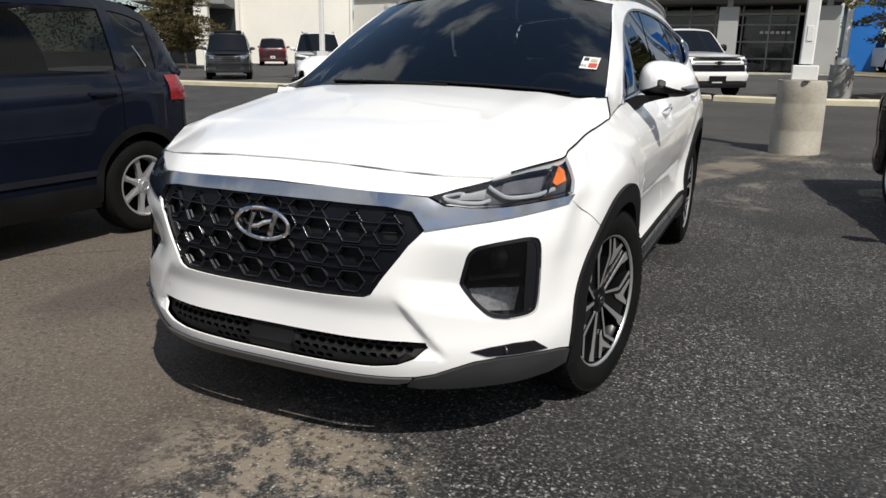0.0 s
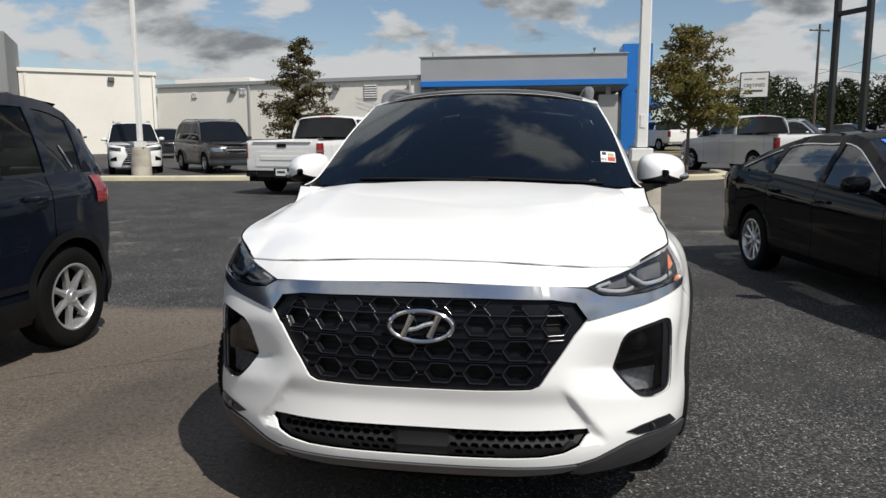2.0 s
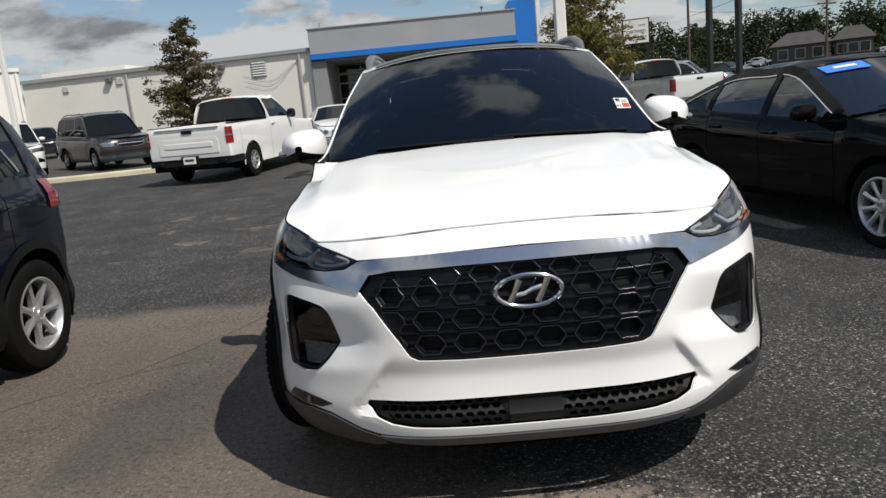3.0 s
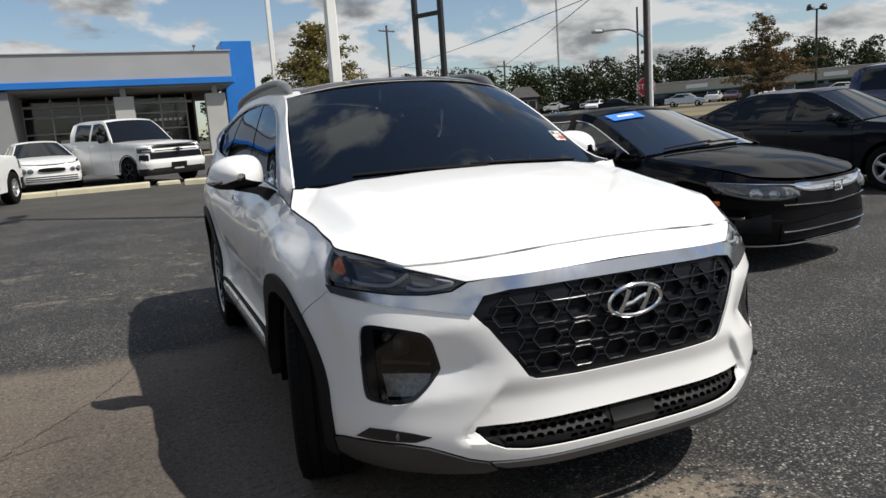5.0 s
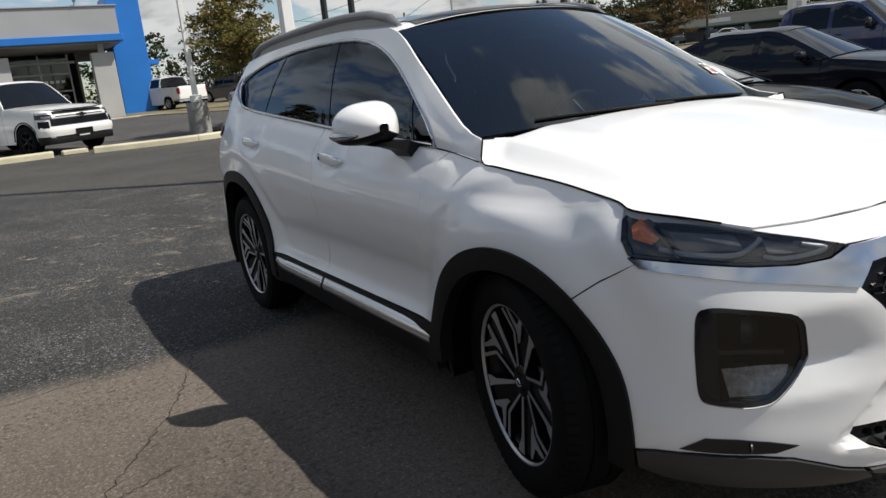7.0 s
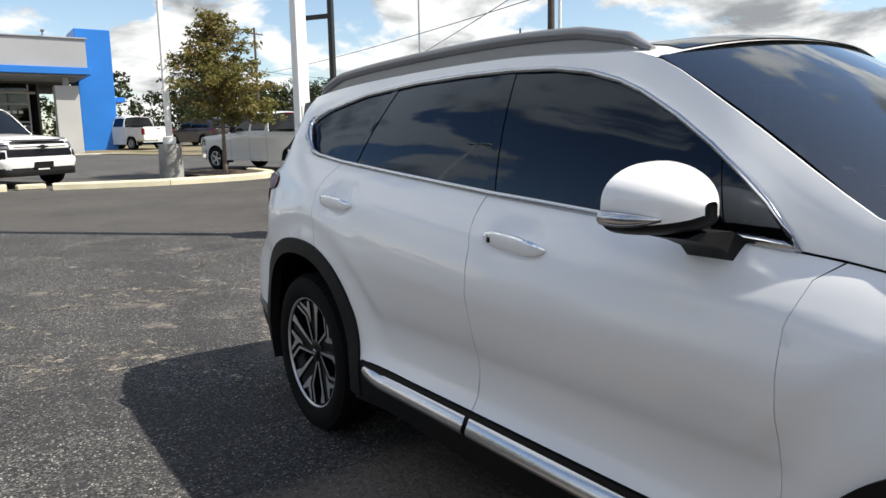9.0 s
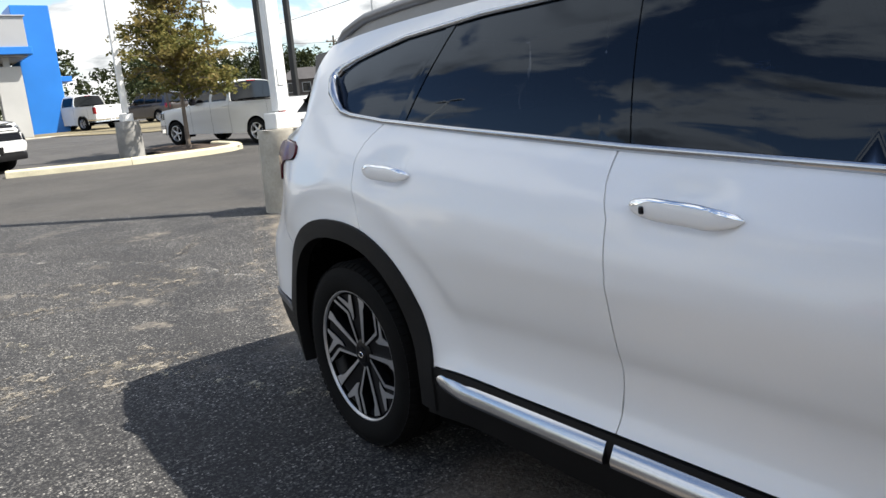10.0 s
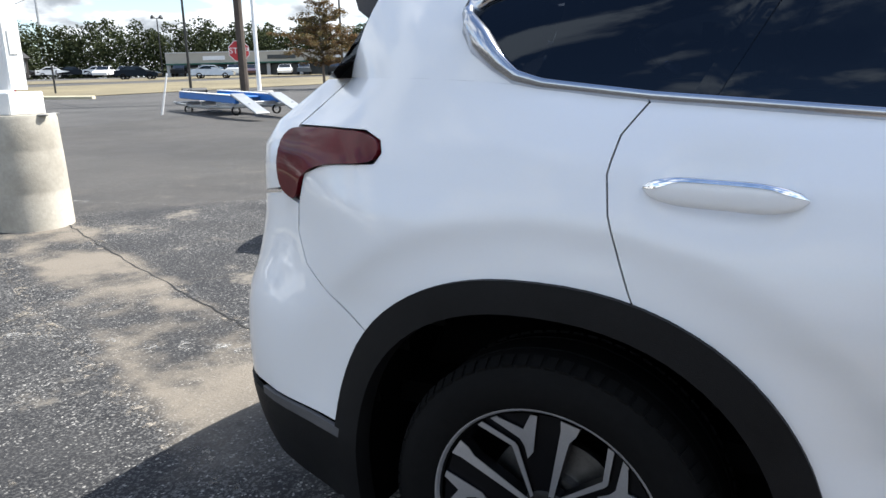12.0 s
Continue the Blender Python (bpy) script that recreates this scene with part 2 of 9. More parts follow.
class Geo:
    """Collects vertices and faces of one mesh."""

    def __init__(self):
        self.v, self.f = [], []

    def add(self, v, f):
        k = len(self.v)
        self.v += [tuple(map(float, p)) for p in v]
        self.f += [tuple(k + i for i in q) for q in f]
        return self

    def merge(self, other, m=None):
        return self.add([m @ Vector(p) for p in other.v] if m else other.v, other.f)

    def box(self, centre, size, bevel=0.0, m=None, seg=1):
        bm = bmesh.new()
        bmesh.ops.create_cube(bm, size=1.0)
        bmesh.ops.scale(bm, vec=size, verts=bm.verts)
        if bevel:
            bmesh.ops.bevel(bm, geom=bm.edges[:], offset=bevel, segments=seg, affect="EDGES")
        bm.verts.index_update()
        mm = Matrix.Translation(centre) @ (m or Matrix())
        v = [mm @ w.co for w in bm.verts]
        f = [[w.index for w in q.verts] for q in bm.faces]
        bm.free()
        return self.add(v, f)

    def lathe(self, prof, n=32, axis="z", m=None, cap=False):
        """prof: (radius, height) rows turned about the axis."""
        v, f = [], []
        for r, h in prof:
            for i in range(n):
                a = 2 * math.pi * i / n
                c, s = r * math.cos(a), r * math.sin(a)
                v.append(Vector((c, s, h)) if axis == "z" else Vector((h, c, s)))
        for j in range(len(prof) - 1):
            for i in range(n):
                k = (i + 1) % n
                f.append((j * n + i, j * n + k, (j + 1) * n + k, (j + 1) * n + i))
        if cap:
            f.append(tuple(range(n))[::-1])
            f.append(tuple((len(prof) - 1) * n + i for i in range(n)))
        return self.add([m @ p for p in v] if m else v, f)

    def tube(self, path, r, n=8, closed=False, flat=1.0, up=(0, 0, 1), cap=True):
        """A round or flattened bar along a path. r: one radius or one for each point."""
        path = [Vector(p) for p in path]
        N = len(path)
        rs = r if isinstance(r, (list, tuple)) else [r] * N
        v, f = [], []
        for i, p in enumerate(path):
            a = path[(i - 1) % N] if closed else path[max(i - 1, 0)]
            b = path[(i + 1) % N] if closed else path[min(i + 1, N - 1)]
            t = (b - a).normalized()
            u = Vector(up)
            if abs(t.dot(u)) > 0.97:
                u = Vector((0, 1, 0)) if abs(t.y) < 0.9 else Vector((1, 0, 0))
            s = t.cross(u).normalized()
            w = s.cross(t).normalized()
            for k in range(n):
                ang = 2 * math.pi * (k + 0.5) / n
                v.append(p + s * math.cos(ang) * rs[i] + w * math.sin(ang) * rs[i] * flat)
        M = N if closed else N - 1
        for i in range(M):
            j = (i + 1) % N
            for k in range(n):
                l = (k + 1) % n
                f.append((i * n + k, i * n + l, j * n + l, j * n + k))
        if not closed and cap:
            f.append(tuple(range(n))[::-1])
            f.append(tuple((N - 1) * n + k for k in range(n)))
        return self.add(v, f)

    def grid(self, fn, nu, nv):
        v = [fn(i / nu, j / nv) for j in range(nv + 1) for i in range(nu + 1)]
        f = [(j * (nu + 1) + i, j * (nu + 1) + i + 1, (j + 1) * (nu + 1) + i + 1, (j + 1) * (nu + 1) + i) for j in range(nv) for i in range(nu)]
        return self.add(v, f)

    def slab(self, poly, place, depth):
        """A flat outline made solid: place(u, v, d) gives the point at depth d."""
        n = len(poly)
        v = [place(a, b, 0) for a, b in poly] + [place(a, b, depth) for a, b in poly]
        f = [tuple(range(n)), tuple(range(2 * n - 1, n - 1, -1))] + [(i, n + i, n + (i + 1) % n, (i + 1) % n) for i in range(n)]
        return self.add(v, f)

    def mirrored(self):
        g = Geo()
        g.add(self.v, self.f)
        g.add([(-x, y, z) for x, y, z in self.v], [tuple(reversed(q)) for q in self.f])
        return g

    def flipped(self):
        g = Geo()
        g.add([(-x, y, z) for x, y, z in self.v], [tuple(reversed(q)) for q in self.f])
        return g


def mesh_of(name, geo, material, smooth=35):
    me = bpy.data.meshes.new(name)
    me.from_pydata(geo.v, [], geo.f)
    for m in material if isinstance(material, (list, tuple)) else [material]:
        me.materials.append(m)
    if smooth:
        me.polygons.foreach_set("use_smooth", [True] * len(me.polygons))
        me.set_sharp_from_angle(angle=radians(smooth))
    me.update()
    return me


def part(name, geo, material, parent=None, label="", smooth=35, m=None):
    ob = new(name, geo if isinstance(geo, bpy.types.Mesh) else mesh_of(name, geo, material, smooth))
    if parent:
        ob.parent = parent
    if m:
        ob.matrix_basis = m
    return tagged(ob, label) if label else ob


def thing(name, label, category, m=None, group="", kind=""):
    ob = new(name)
    ob.empty_display_size = 0.3
    if m:
        ob.matrix_basis = m
    return tagged(ob, label, category, group, kind)


def single(name, geo, material, label, category="", kind="", m=None, smooth=35, group=""):
    ob = part(name, geo, material, None, "", smooth, m)
    return tagged(ob, label, category, group, kind)


def curve(points, n=12):
    """A smooth line through rows of numbers (Catmull-Rom), n steps between two rows."""
    p = np.array(points, float)
    q = np.vstack([2 * p[0] - p[1], p, 2 * p[-1] - p[-2]])
    out = []
    for i in range(len(p) - 1):
        a, b, c, d = q[i:i + 4]
        for k in range(n):
            t = k / n
            out.append(0.5 * (2 * b + (c - a) * t + (2 * a - 5 * b + 4 * c - d) * t * t + (3 * b - a - 3 * c + d) * t ** 3))
    out.append(p[-1])
    return np.array(out)


def bend(points):
    """A smooth function of one number through (at, value) rows."""
    c = curve(points, 16)
    x, y = c[:, 0], c[:, 1]
    order = np.argsort(x)
    x, y = x[order], y[order]
    return lambda t: float(np.interp(t, x, y))


def lerp(a, b, t):
    return a + (b - a) * t


def dense(poly, step):
    out = []
    for i, a in enumerate(poly):
        b = poly[(i + 1) % len(poly)]
        n = max(1, int(math.hypot(b[0] - a[0], b[1] - a[1]) / step))
        out += [(lerp(a[0], b[0], k / n), lerp(a[1], b[1], k / n)) for k in range(n)]
    return out


def within(px, py, poly):
    """Even-odd test of many points against one outline."""
    inside = np.zeros(len(px), bool)
    x0, y0 = poly[-1]
    for x1, y1 in poly:
        cross = ((y1 > py) != (y0 > py)) & (px < (x0 - x1) * (py - y1) / ((y0 - y1) or 1e-12) + x1)
        inside ^= cross
        x0, y0 = x1, y1
    return inside


def sheet(outer, place, holes=(), step=0.05, skirt=0.0, inward=None, folds=()):
    """Fills an outline (less its holes) with small triangles laid on the surface place(u, v); the rims turn inward by skirt."""
    loops = [dense(outer, step)] + [dense(h, step) for h in holes]
    co, ed = [], []
    for lp in loops:
        k = len(co)
        co += lp
        ed += [(k + i, k + (i + 1) % len(lp)) for i in range(len(lp))]
    for line in folds:
        k = len(co)
        co += line
        ed += [(k + i, k + i + 1) for i in range(len(line) - 1)]
    xs, ys = [p[0] for p in outer], [p[1] for p in outer]
    gx, gy = np.meshgrid(np.arange(min(xs) + step / 2, max(xs), step), np.arange(min(ys) + step / 2, max(ys), step))
    gx, gy = gx.ravel() + 0.0003, gy.ravel() + 0.0002
    keep = within(gx, gy, loops[0])
    for h in loops[1:]:
        keep &= ~within(gx, gy, h)
    rim = np.array(co)
    gx, gy = gx[keep], gy[keep]
    if len(gx):
        far = np.ones(len(gx), bool)
        for p in rim:
            far &= (gx - p[0]) ** 2 + (gy - p[1]) ** 2 > (0.35 * step) ** 2
        co = co + list(zip(gx[far], gy[far]))
    res = delaunay_2d_cdt([Vector((float(a), float(b))) for a, b in co], ed, [], 0, 1e-6)
    pts, tris = res[0], res[2]
    cx = np.array([sum(pts[i][0] for i in t) / 3 for t in tris])
    cy = np.array([sum(pts[i][1] for i in t) / 3 for t in tris])
    ok = within(cx, cy, loops[0])
    for h in loops[1:]:
        ok &= ~within(cx, cy, h)
    v = [Vector(place(p[0], p[1])) for p in pts]
    f = [tuple(t) for t, k in zip(tris, ok) if k]
    g = Geo()
    if skirt:
        count = {}
        for t in f:
            for a, b in ((t[0], t[1]), (t[1], t[2]), (t[2], t[0])):
                count[(a, b)] = 1
        rimedges = [(a, b) for a, b in count if (b, a) not in count]
        at = {}
        base = len(v)
        extra = []
        for a, b in rimedges:
            for i in (a, b):
                if i not in at:
                    at[i] = base + len(extra)
                    extra.append(v[i] + Vector(inward(v[i], pts[i])) * skirt)
        f += [(b, a, at[a], at[b]) for a, b in rimedges]
        v = v + extra
    return g.add(v, f)


class Shell:
    """A car's waist: a plan line from the middle of the front round one side to the middle of the rear, drawn in at each height by inset(s, z)."""

    def __init__(self, plan, inset):
        c = curve(plan, 24)
        seg = np.hypot(*np.diff(c, axis=0).T)
        self.s = np.concatenate([[0], np.cumsum(seg)])
        self.x, self.y = c[:, 0], c[:, 1]
        t = np.gradient(c, axis=0)
        t /= np.linalg.norm(t, axis=1)[:, None]
        self.nx, self.ny = -t[:, 1] * -1, t[:, 0] * -1
        if self.nx[len(c) // 2] < 0:
            self.nx, self.ny = -self.nx, -self.ny
        self.nx[0] = self.nx[-1] = 0
        self.inset, self.length = inset, self.s[-1]

    def plan(self, s):
        return tuple(float(np.interp(s, self.s, a)) for a in (self.x, self.y, self.nx, self.ny))

    def at(self, s, z, out=0.0):
        x, y, nx, ny = self.plan(s)
        d = self.inset(s, x, y, z) - out
        return (max(x - nx * d, 0.0), y - ny * d, z)

    def s_of(self, value, z, axis, lo, hi):
        """The length along the plan at which the surface at height z has this x (front, rear) or y (side)."""
        k = 0 if axis == "x" else 1
        for _ in range(3):
            ss = np.linspace(lo, hi, 40)
            vals = np.array([self.at(s, z)[k] for s in ss])
            i = int(np.argmin(np.abs(vals - value)))
            lo, hi = float(ss[max(i - 1, 0)]), float(ss[min(i + 1, 39)])
        return float(ss[i])

    def inward(self, p, uv):
        x, y, nx, ny = self.plan(uv[0])
        return (-nx, -ny, 0)


def tyre_geo(r, width, rim, n=64, blocks=True):
    """A tyre about the x axis, its outer side towards -x."""
    w = width / 2
    prof = [(rim - 0.012, -w * 0.80), (rim, -w * 0.92), (rim + 0.012, -w * 0.97), ((r + rim) / 2, -w * 1.04), (r - 0.035, -w * 0.99), (r - 0.014, -w * 0.90),
            (r - 0.004, -w * 0.72), (r, -w * 0.35), (r - 0.008, -w * 0.34), (r - 0.008, -w * 0.28), (r, -w * 0.27), (r, w * 0.27), (r - 0.008, w * 0.28), (r - 0.008, w * 0.34), (r, w * 0.35),
            (r - 0.004, w * 0.72), (r - 0.014, w * 0.90), (r - 0.035, w * 0.99), ((r + rim) / 2, w * 1.04), (rim, w * 0.92), (rim - 0.012, w * 0.8)]
    return Geo().lathe(prof, n, "x")


def tread_geo(r, width, n):
    """Shoulder blocks of a tyre."""
    g, w = Geo(), width / 2
    for i in range(n):
        a = 2 * math.pi * (i + 0.5) / n
        for side in (-1, 1):
            m = Matrix.Rotation(a, 4, "X") @ Matrix.Translation((side * w * 0.80, 0, r - 0.0085)) @ Matrix.Rotation(side * 0.42, 4, "Y")
            g.merge(Geo().box((0, 0, 0), (w * 0.28, 2 * math.pi * r / n * 0.70, 0.007)), m)
    return g


def ellipse(cx, cy, rx, ry, n=32, power=2.0, a0=0.0, a1=2 * math.pi, closed=True):
    out = []
    for i in range(n if closed else n + 1):
        a = a0 + (a1 - a0) * i / n
        c, s = math.cos(a), math.sin(a)
        out.append((cx + rx * math.copysign(abs(c) ** (2 / power), c), cy + ry * math.copysign(abs(s) ** (2 / power), s)))
    return out


# ---- ground ----
def rise(x, y):
    """The lot is level round the crossover and climbs gently beyond."""
    s = 0.028 * y + 0.008 * (x + math.sqrt(x * x + 9)) - 0.14
    return 0.5 * (s + math.sqrt(s * s + 0.0016))


class Tree_of_nodes:
    """Short names for building shader graphs."""

    def __init__(self, name):
        self.m, self.nt, self.bsdf = _nodes(name)
        self.tc = self.nt.nodes.new("ShaderNodeTexCoord")

    def node(self, kind, **kw):
        n = self.nt.nodes.new(kind)
        for k, v in kw.items():
            n.inputs[k].default_value = v
        return n

    def link(self, a, b):
        self.nt.links.new(a, b)

    def math(self, op, a, b=0.0, clamp=False):
        n = self.nt.nodes.new("ShaderNodeMath")
        n.operation, n.use_clamp = op, clamp
        for i, q in enumerate((a, b)):
            if isinstance(q, (int, float)):
                n.inputs[i].default_value = q
            else:
                self.link(q, n.inputs[i])
        return n.outputs[0]

    def noise(self, scale, detail=4, rough=0.55, offset=(0, 0, 0), stretch=(1, 1, 1)):
        mp = self.nt.nodes.new("ShaderNodeMapping")
        mp.inputs["Location"].default_value, mp.inputs["Scale"].default_value = offset, stretch
        self.link(self.tc.outputs["Object"], mp.inputs[0])
        n = self.node("ShaderNodeTexNoise", Scale=scale, Detail=detail, Roughness=rough)
        self.link(mp.outputs[0], n.inputs["Vector"])
        return n.outputs[0]

    def step(self, q, lo, hi, a=0.0, b=1.0):
        n = self.nt.nodes.new("ShaderNodeMapRange")
        n.interpolation_type = "SMOOTHSTEP"
        for k, v in (("From Min", lo), ("From Max", hi), ("To Min", a), ("To Max", b)):
            n.inputs[k].default_value = v
        self.link(q, n.inputs[0])
        return n.outputs[0]

    def mix(self, fac, a, b):
        n = self.nt.nodes.new("ShaderNodeMix")
        n.data_type = "RGBA"
        for i, q in ((0, fac), (6, a), (7, b)):
            if isinstance(q, tuple):
                n.inputs[i].default_value = (*q, 1)
            elif isinstance(q, (int, float)):
                n.inputs[i].default_value = q
            else:
                self.link(q, n.inputs[i])
        return n.outputs[2]


def asphalt():
    t = Tree_of_nodes("asphalt")
    sep = t.nt.nodes.new("ShaderNodeSeparateXYZ")
    t.link(t.tc.outputs["Object"], sep.inputs[0])
    x, y = sep.outputs[0], sep.outputs[1]
    big, mid, fine = t.noise(0.35, 5), t.noise(1.7, 6, 0.62), t.noise(22, 3)
    # aggregate: mottled binder, gritty grain and sparse pale stones
    warp = t.node("ShaderNodeTexNoise", Scale=30.0, Detail=2.0)
    t.link(t.tc.outputs["Object"], warp.inputs["Vector"])
    at = t.nt.nodes.new("ShaderNodeVectorMath")
    at.operation, at.inputs[1].default_value = "MULTIPLY_ADD", (0.035, 0.035, 0.035)
    t.link(warp.outputs["Color"], at.inputs[0])
    t.link(t.tc.outputs["Object"], at.inputs[2])
    cell = t.node("ShaderNodeTexVoronoi", Scale=78.0)
    t.link(at.outputs[0], cell.inputs["Vector"])
    tone = t.nt.nodes.new("ShaderNodeSeparateColor")
    t.link(cell.outputs["Color"], tone.inputs[0])
    grain, rough_grain = t.noise(75, 3, 0.65), t.noise(34, 4, 0.7, (4, 4, 0))
    thick = t.step(t.noise(1.1, 4, 0.6, (2, 8, 0)), 0.34, 0.66)
    stone = t.math("MULTIPLY", t.step(tone.outputs[0], 0.66, 0.98), t.step(cell.outputs["Distance"], 0.52, 0.22))
    grit = t.step(grain, 0.49, 0.58)
    pit = t.step(rough_grain, 0.48, 0.39)
    dark = t.mix(t.step(mid, 0.35, 0.7), (0.012, 0.012, 0.0135), (0.030, 0.0295, 0.030))
    dark = t.mix(t.math("MULTIPLY", grit, t.step(thick, 0.0, 1.0, 0.40, 0.95)), dark, (0.105, 0.102, 0.097))
    dark = t.mix(t.math("MULTIPLY", pit, t.step(thick, 0.0, 1.0, 0.35, 0.95)), dark, (0.009, 0.009, 0.010))
    dark = t.mix(t.math("MULTIPLY", stone, t.step(thick, 0.0, 1.0, 0.55, 1.0)), dark, (0.37, 0.355, 0.325))
    # dusty brown bay on the right-hand side of the crossover
    edge = t.math("ADD", x, t.math("MULTIPLY", t.math("SUBTRACT", mid, 0.5), 1.6))
    in_x = t.step(edge, 0.15, -0.60)
    edge_y = t.math("ADD", y, t.math("MULTIPLY", t.math("SUBTRACT", mid, 0.5), 0.5))
    in_y = t.step(edge_y, 1.05, 0.75)
    dust = t.math("MULTIPLY", in_x, in_y)
    brown = t.mix(t.step(big, 0.35, 0.65), (0.093, 0.074, 0.060), (0.142, 0.117, 0.094))
    brown = t.mix(t.math("MULTIPLY", stone, 0.55), brown, (0.32, 0.29, 0.25))
    brown = t.mix(t.math("MULTIPLY", grit, 0.55), brown, (0.185, 0.160, 0.130))
    brown = t.mix(t.math("MULTIPLY", pit, t.step(thick, 0.0, 1.0, 0.35, 0.75)), brown, (0.045, 0.039, 0.034))
    col = t.mix(t.math("MULTIPLY", dust, 0.93), dark, brown)
    # sandy wear: patches where the surface has scoured away
    patch = t.math("MULTIPLY", t.step(t.noise(1.3, 8, 0.66, (3, 1, 0)), 0.565, 0.66), t.step(fine, 0.25, 0.6))
    near = t.math("MULTIPLY", t.step(y, 2.2, 3.4), t.step(y, 10.0, 7.0))
    front = t.math("MULTIPLY", t.step(y, -1.7, -2.2), t.step(t.math("ABSOLUTE", t.math("SUBTRACT", x, 0.05)), 0.9, 0.4))
    sand = t.math("MULTIPLY", patch, t.math("ADD", t.math("MULTIPLY", near, 0.8), t.math("ADD", t.math("MULTIPLY", front, 0.3), 0.05), True))
    col = t.mix(sand, col, (0.175, 0.155, 0.127))
    fx, fy = t.math("SUBTRACT", x, 0.10), t.math("ADD", y, 2.42)
    spot = t.math("ADD", t.math("MULTIPLY", fx, fx), t.math("MULTIPLY", t.math("MULTIPLY", fy, fy), 1.4))
    spot = t.math("MULTIPLY", t.step(spot, 0.34, 0.02), t.step(t.noise(6.0, 9, 0.75, (5, 3, 0)), 0.45, 0.54))
    col = t.mix(t.math("MULTIPLY", spot, t.step(rough_grain, 0.40, 0.47, 0.25, 0.95)), col, t.mix(stone, (0.22, 0.185, 0.145), (0.36, 0.32, 0.26)))
    # sandy strip from the lamp footing towards the crossover's tail
    across = t.math("SUBTRACT", t.math("MULTIPLY", t.math("SUBTRACT", x, 0.30), 0.915), t.math("MULTIPLY", t.math("SUBTRACT", y, 4.0), 0.403))
    wob = t.math("ADD", across, t.math("MULTIPLY", t.math("SUBTRACT", t.noise(2.2, 6, 0.6, (7, 2, 0)), 0.5), 0.55))
    strip = t.math("MULTIPLY", t.step(t.math("ABSOLUTE", wob), 0.40, 0.22), t.math("MULTIPLY", t.step(y, 2.4, 3.2), t.step(y, 8.2, 7.2)))
    strip = t.math("MULTIPLY", strip, t.step(t.noise(1.1, 7, 0.6, (1, 9, 0)), 0.38, 0.56))
    col = t.mix(t.math("MULTIPLY", strip, 0.85), col, (0.190, 0.163, 0.128))
    # the through lane: smoother and browner beyond the bay's end, paler past the kerb
    lane = t.math("MULTIPLY", t.step(t.math("ADD", y, t.math("MULTIPLY", x, 0.82)), 9.0, 9.5), t.step(y, 17.5, 17.1))
    col = t.mix(t.math("MULTIPLY", lane, 0.75), col, t.mix(t.step(big, 0.35, 0.65), (0.047, 0.044, 0.040), (0.068, 0.063, 0.057)))
    beyond = t.step(y, 17.2, 17.7)
    col = t.mix(t.math("MULTIPLY", beyond, 0.7), col, t.mix(t.step(big, 0.3, 0.7), (0.056, 0.053, 0.050), (0.085, 0.081, 0.076)))
    # oil and tyre stains
    stain = t.step(t.noise(0.9, 3, 0.5, (11, 4, 0), (1.0, 0.35, 1)), 0.60, 0.72)
    col = t.mix(t.math("MULTIPLY", stain, 0.35), col, (0.02, 0.02, 0.021))
    t.link(col, t.bsdf.inputs["Base Color"])
    rough = t.step(mid, 0.3, 0.7, 0.78, 0.95)
    t.link(rough, t.bsdf.inputs["Roughness"])
    t.bsdf.inputs["Specular IOR Level"].default_value = 0.35
    hgt = t.math("ADD", t.math("MULTIPLY", t.math("ADD", grain, rough_grain), 0.6), t.math("MULTIPLY", mid, 0.8))
    b = t.node("ShaderNodeBump", Strength=0.75, Distance=0.010)
    t.link(hgt, b.inputs["Height"])
    t.link(b.outputs[0], t.bsdf.inputs["Normal"])
    return t.m


def worn(name, col, keep=0.5, scale=9.0):
    """Worn paint or a thin dusting: broken up by noise, see-through where it has gone."""
    t = Tree_of_nodes(name)
    a = t.noise(scale, 7, 0.68)
    b = t.noise(scale * 6, 4, 0.6)
    mask = t.step(t.math("ADD", t.math("MULTIPLY", a, 0.65), t.math("MULTIPLY", b, 0.35)), 1 - keep - 0.06, 1 - keep + 0.07)
    t.link(t.mix(b, tuple(c * 0.8 for c in col), tuple(min(1, c * 1.15) for c in col)), t.bsdf.inputs["Base Color"])
    t.bsdf.inputs["Roughness"].default_value = 0.9
    tr = t.nt.nodes.new("ShaderNodeBsdfTransparent")
    mx = t.nt.nodes.new("ShaderNodeMixShader")
    t.link(mask, mx.inputs[0])
    t.link(tr.outputs[0], mx.inputs[1])
    t.link(t.bsdf.outputs[0], mx.inputs[2])
    t.link(mx.outputs[0], t.nt.nodes["Material Output"].inputs[0])
    return t.m


ASPHALT = asphalt()
PAINT_YELLOW = worn("worn_yellow_line", (0.34, 0.31, 0.235), 0.42)
PAINT_WHITE = worn("worn_white_line", (0.29, 0.28, 0.26), 0.42)
DUST_SPILL = worn("sandy_spill", (0.20, 0.177, 0.142), 0.43, 7.0)
CRACK = surface("crack_fill", (0.012, 0.012, 0.012), 0.95, 0, 0.3, 9, 0.2, 80)
CRACK_SAND = worn("sand_in_crack", (0.25, 0.22, 0.18), 0.42, 14.0)
CONCRETE = surface("weathered_concrete", (0.38, 0.345, 0.28), 0.88, 0, 0.24, 1.6, 0.10, 30, bump=0.18, bscale=60, tint=(0.42, 0.39, 0.33))
CONCRETE_GREY = surface("grey_concrete", (0.24, 0.235, 0.22), 0.9, 0, 0.3, 2.2, 0.14, 45, bump=0.5, bscale=60)
KERB_PAINT = surface("faded_cream_kerb_paint", (0.50, 0.46, 0.33), 0.85, 0, 0.18, 1.3, 0.15, 40, bump=0.4, bscale=50)
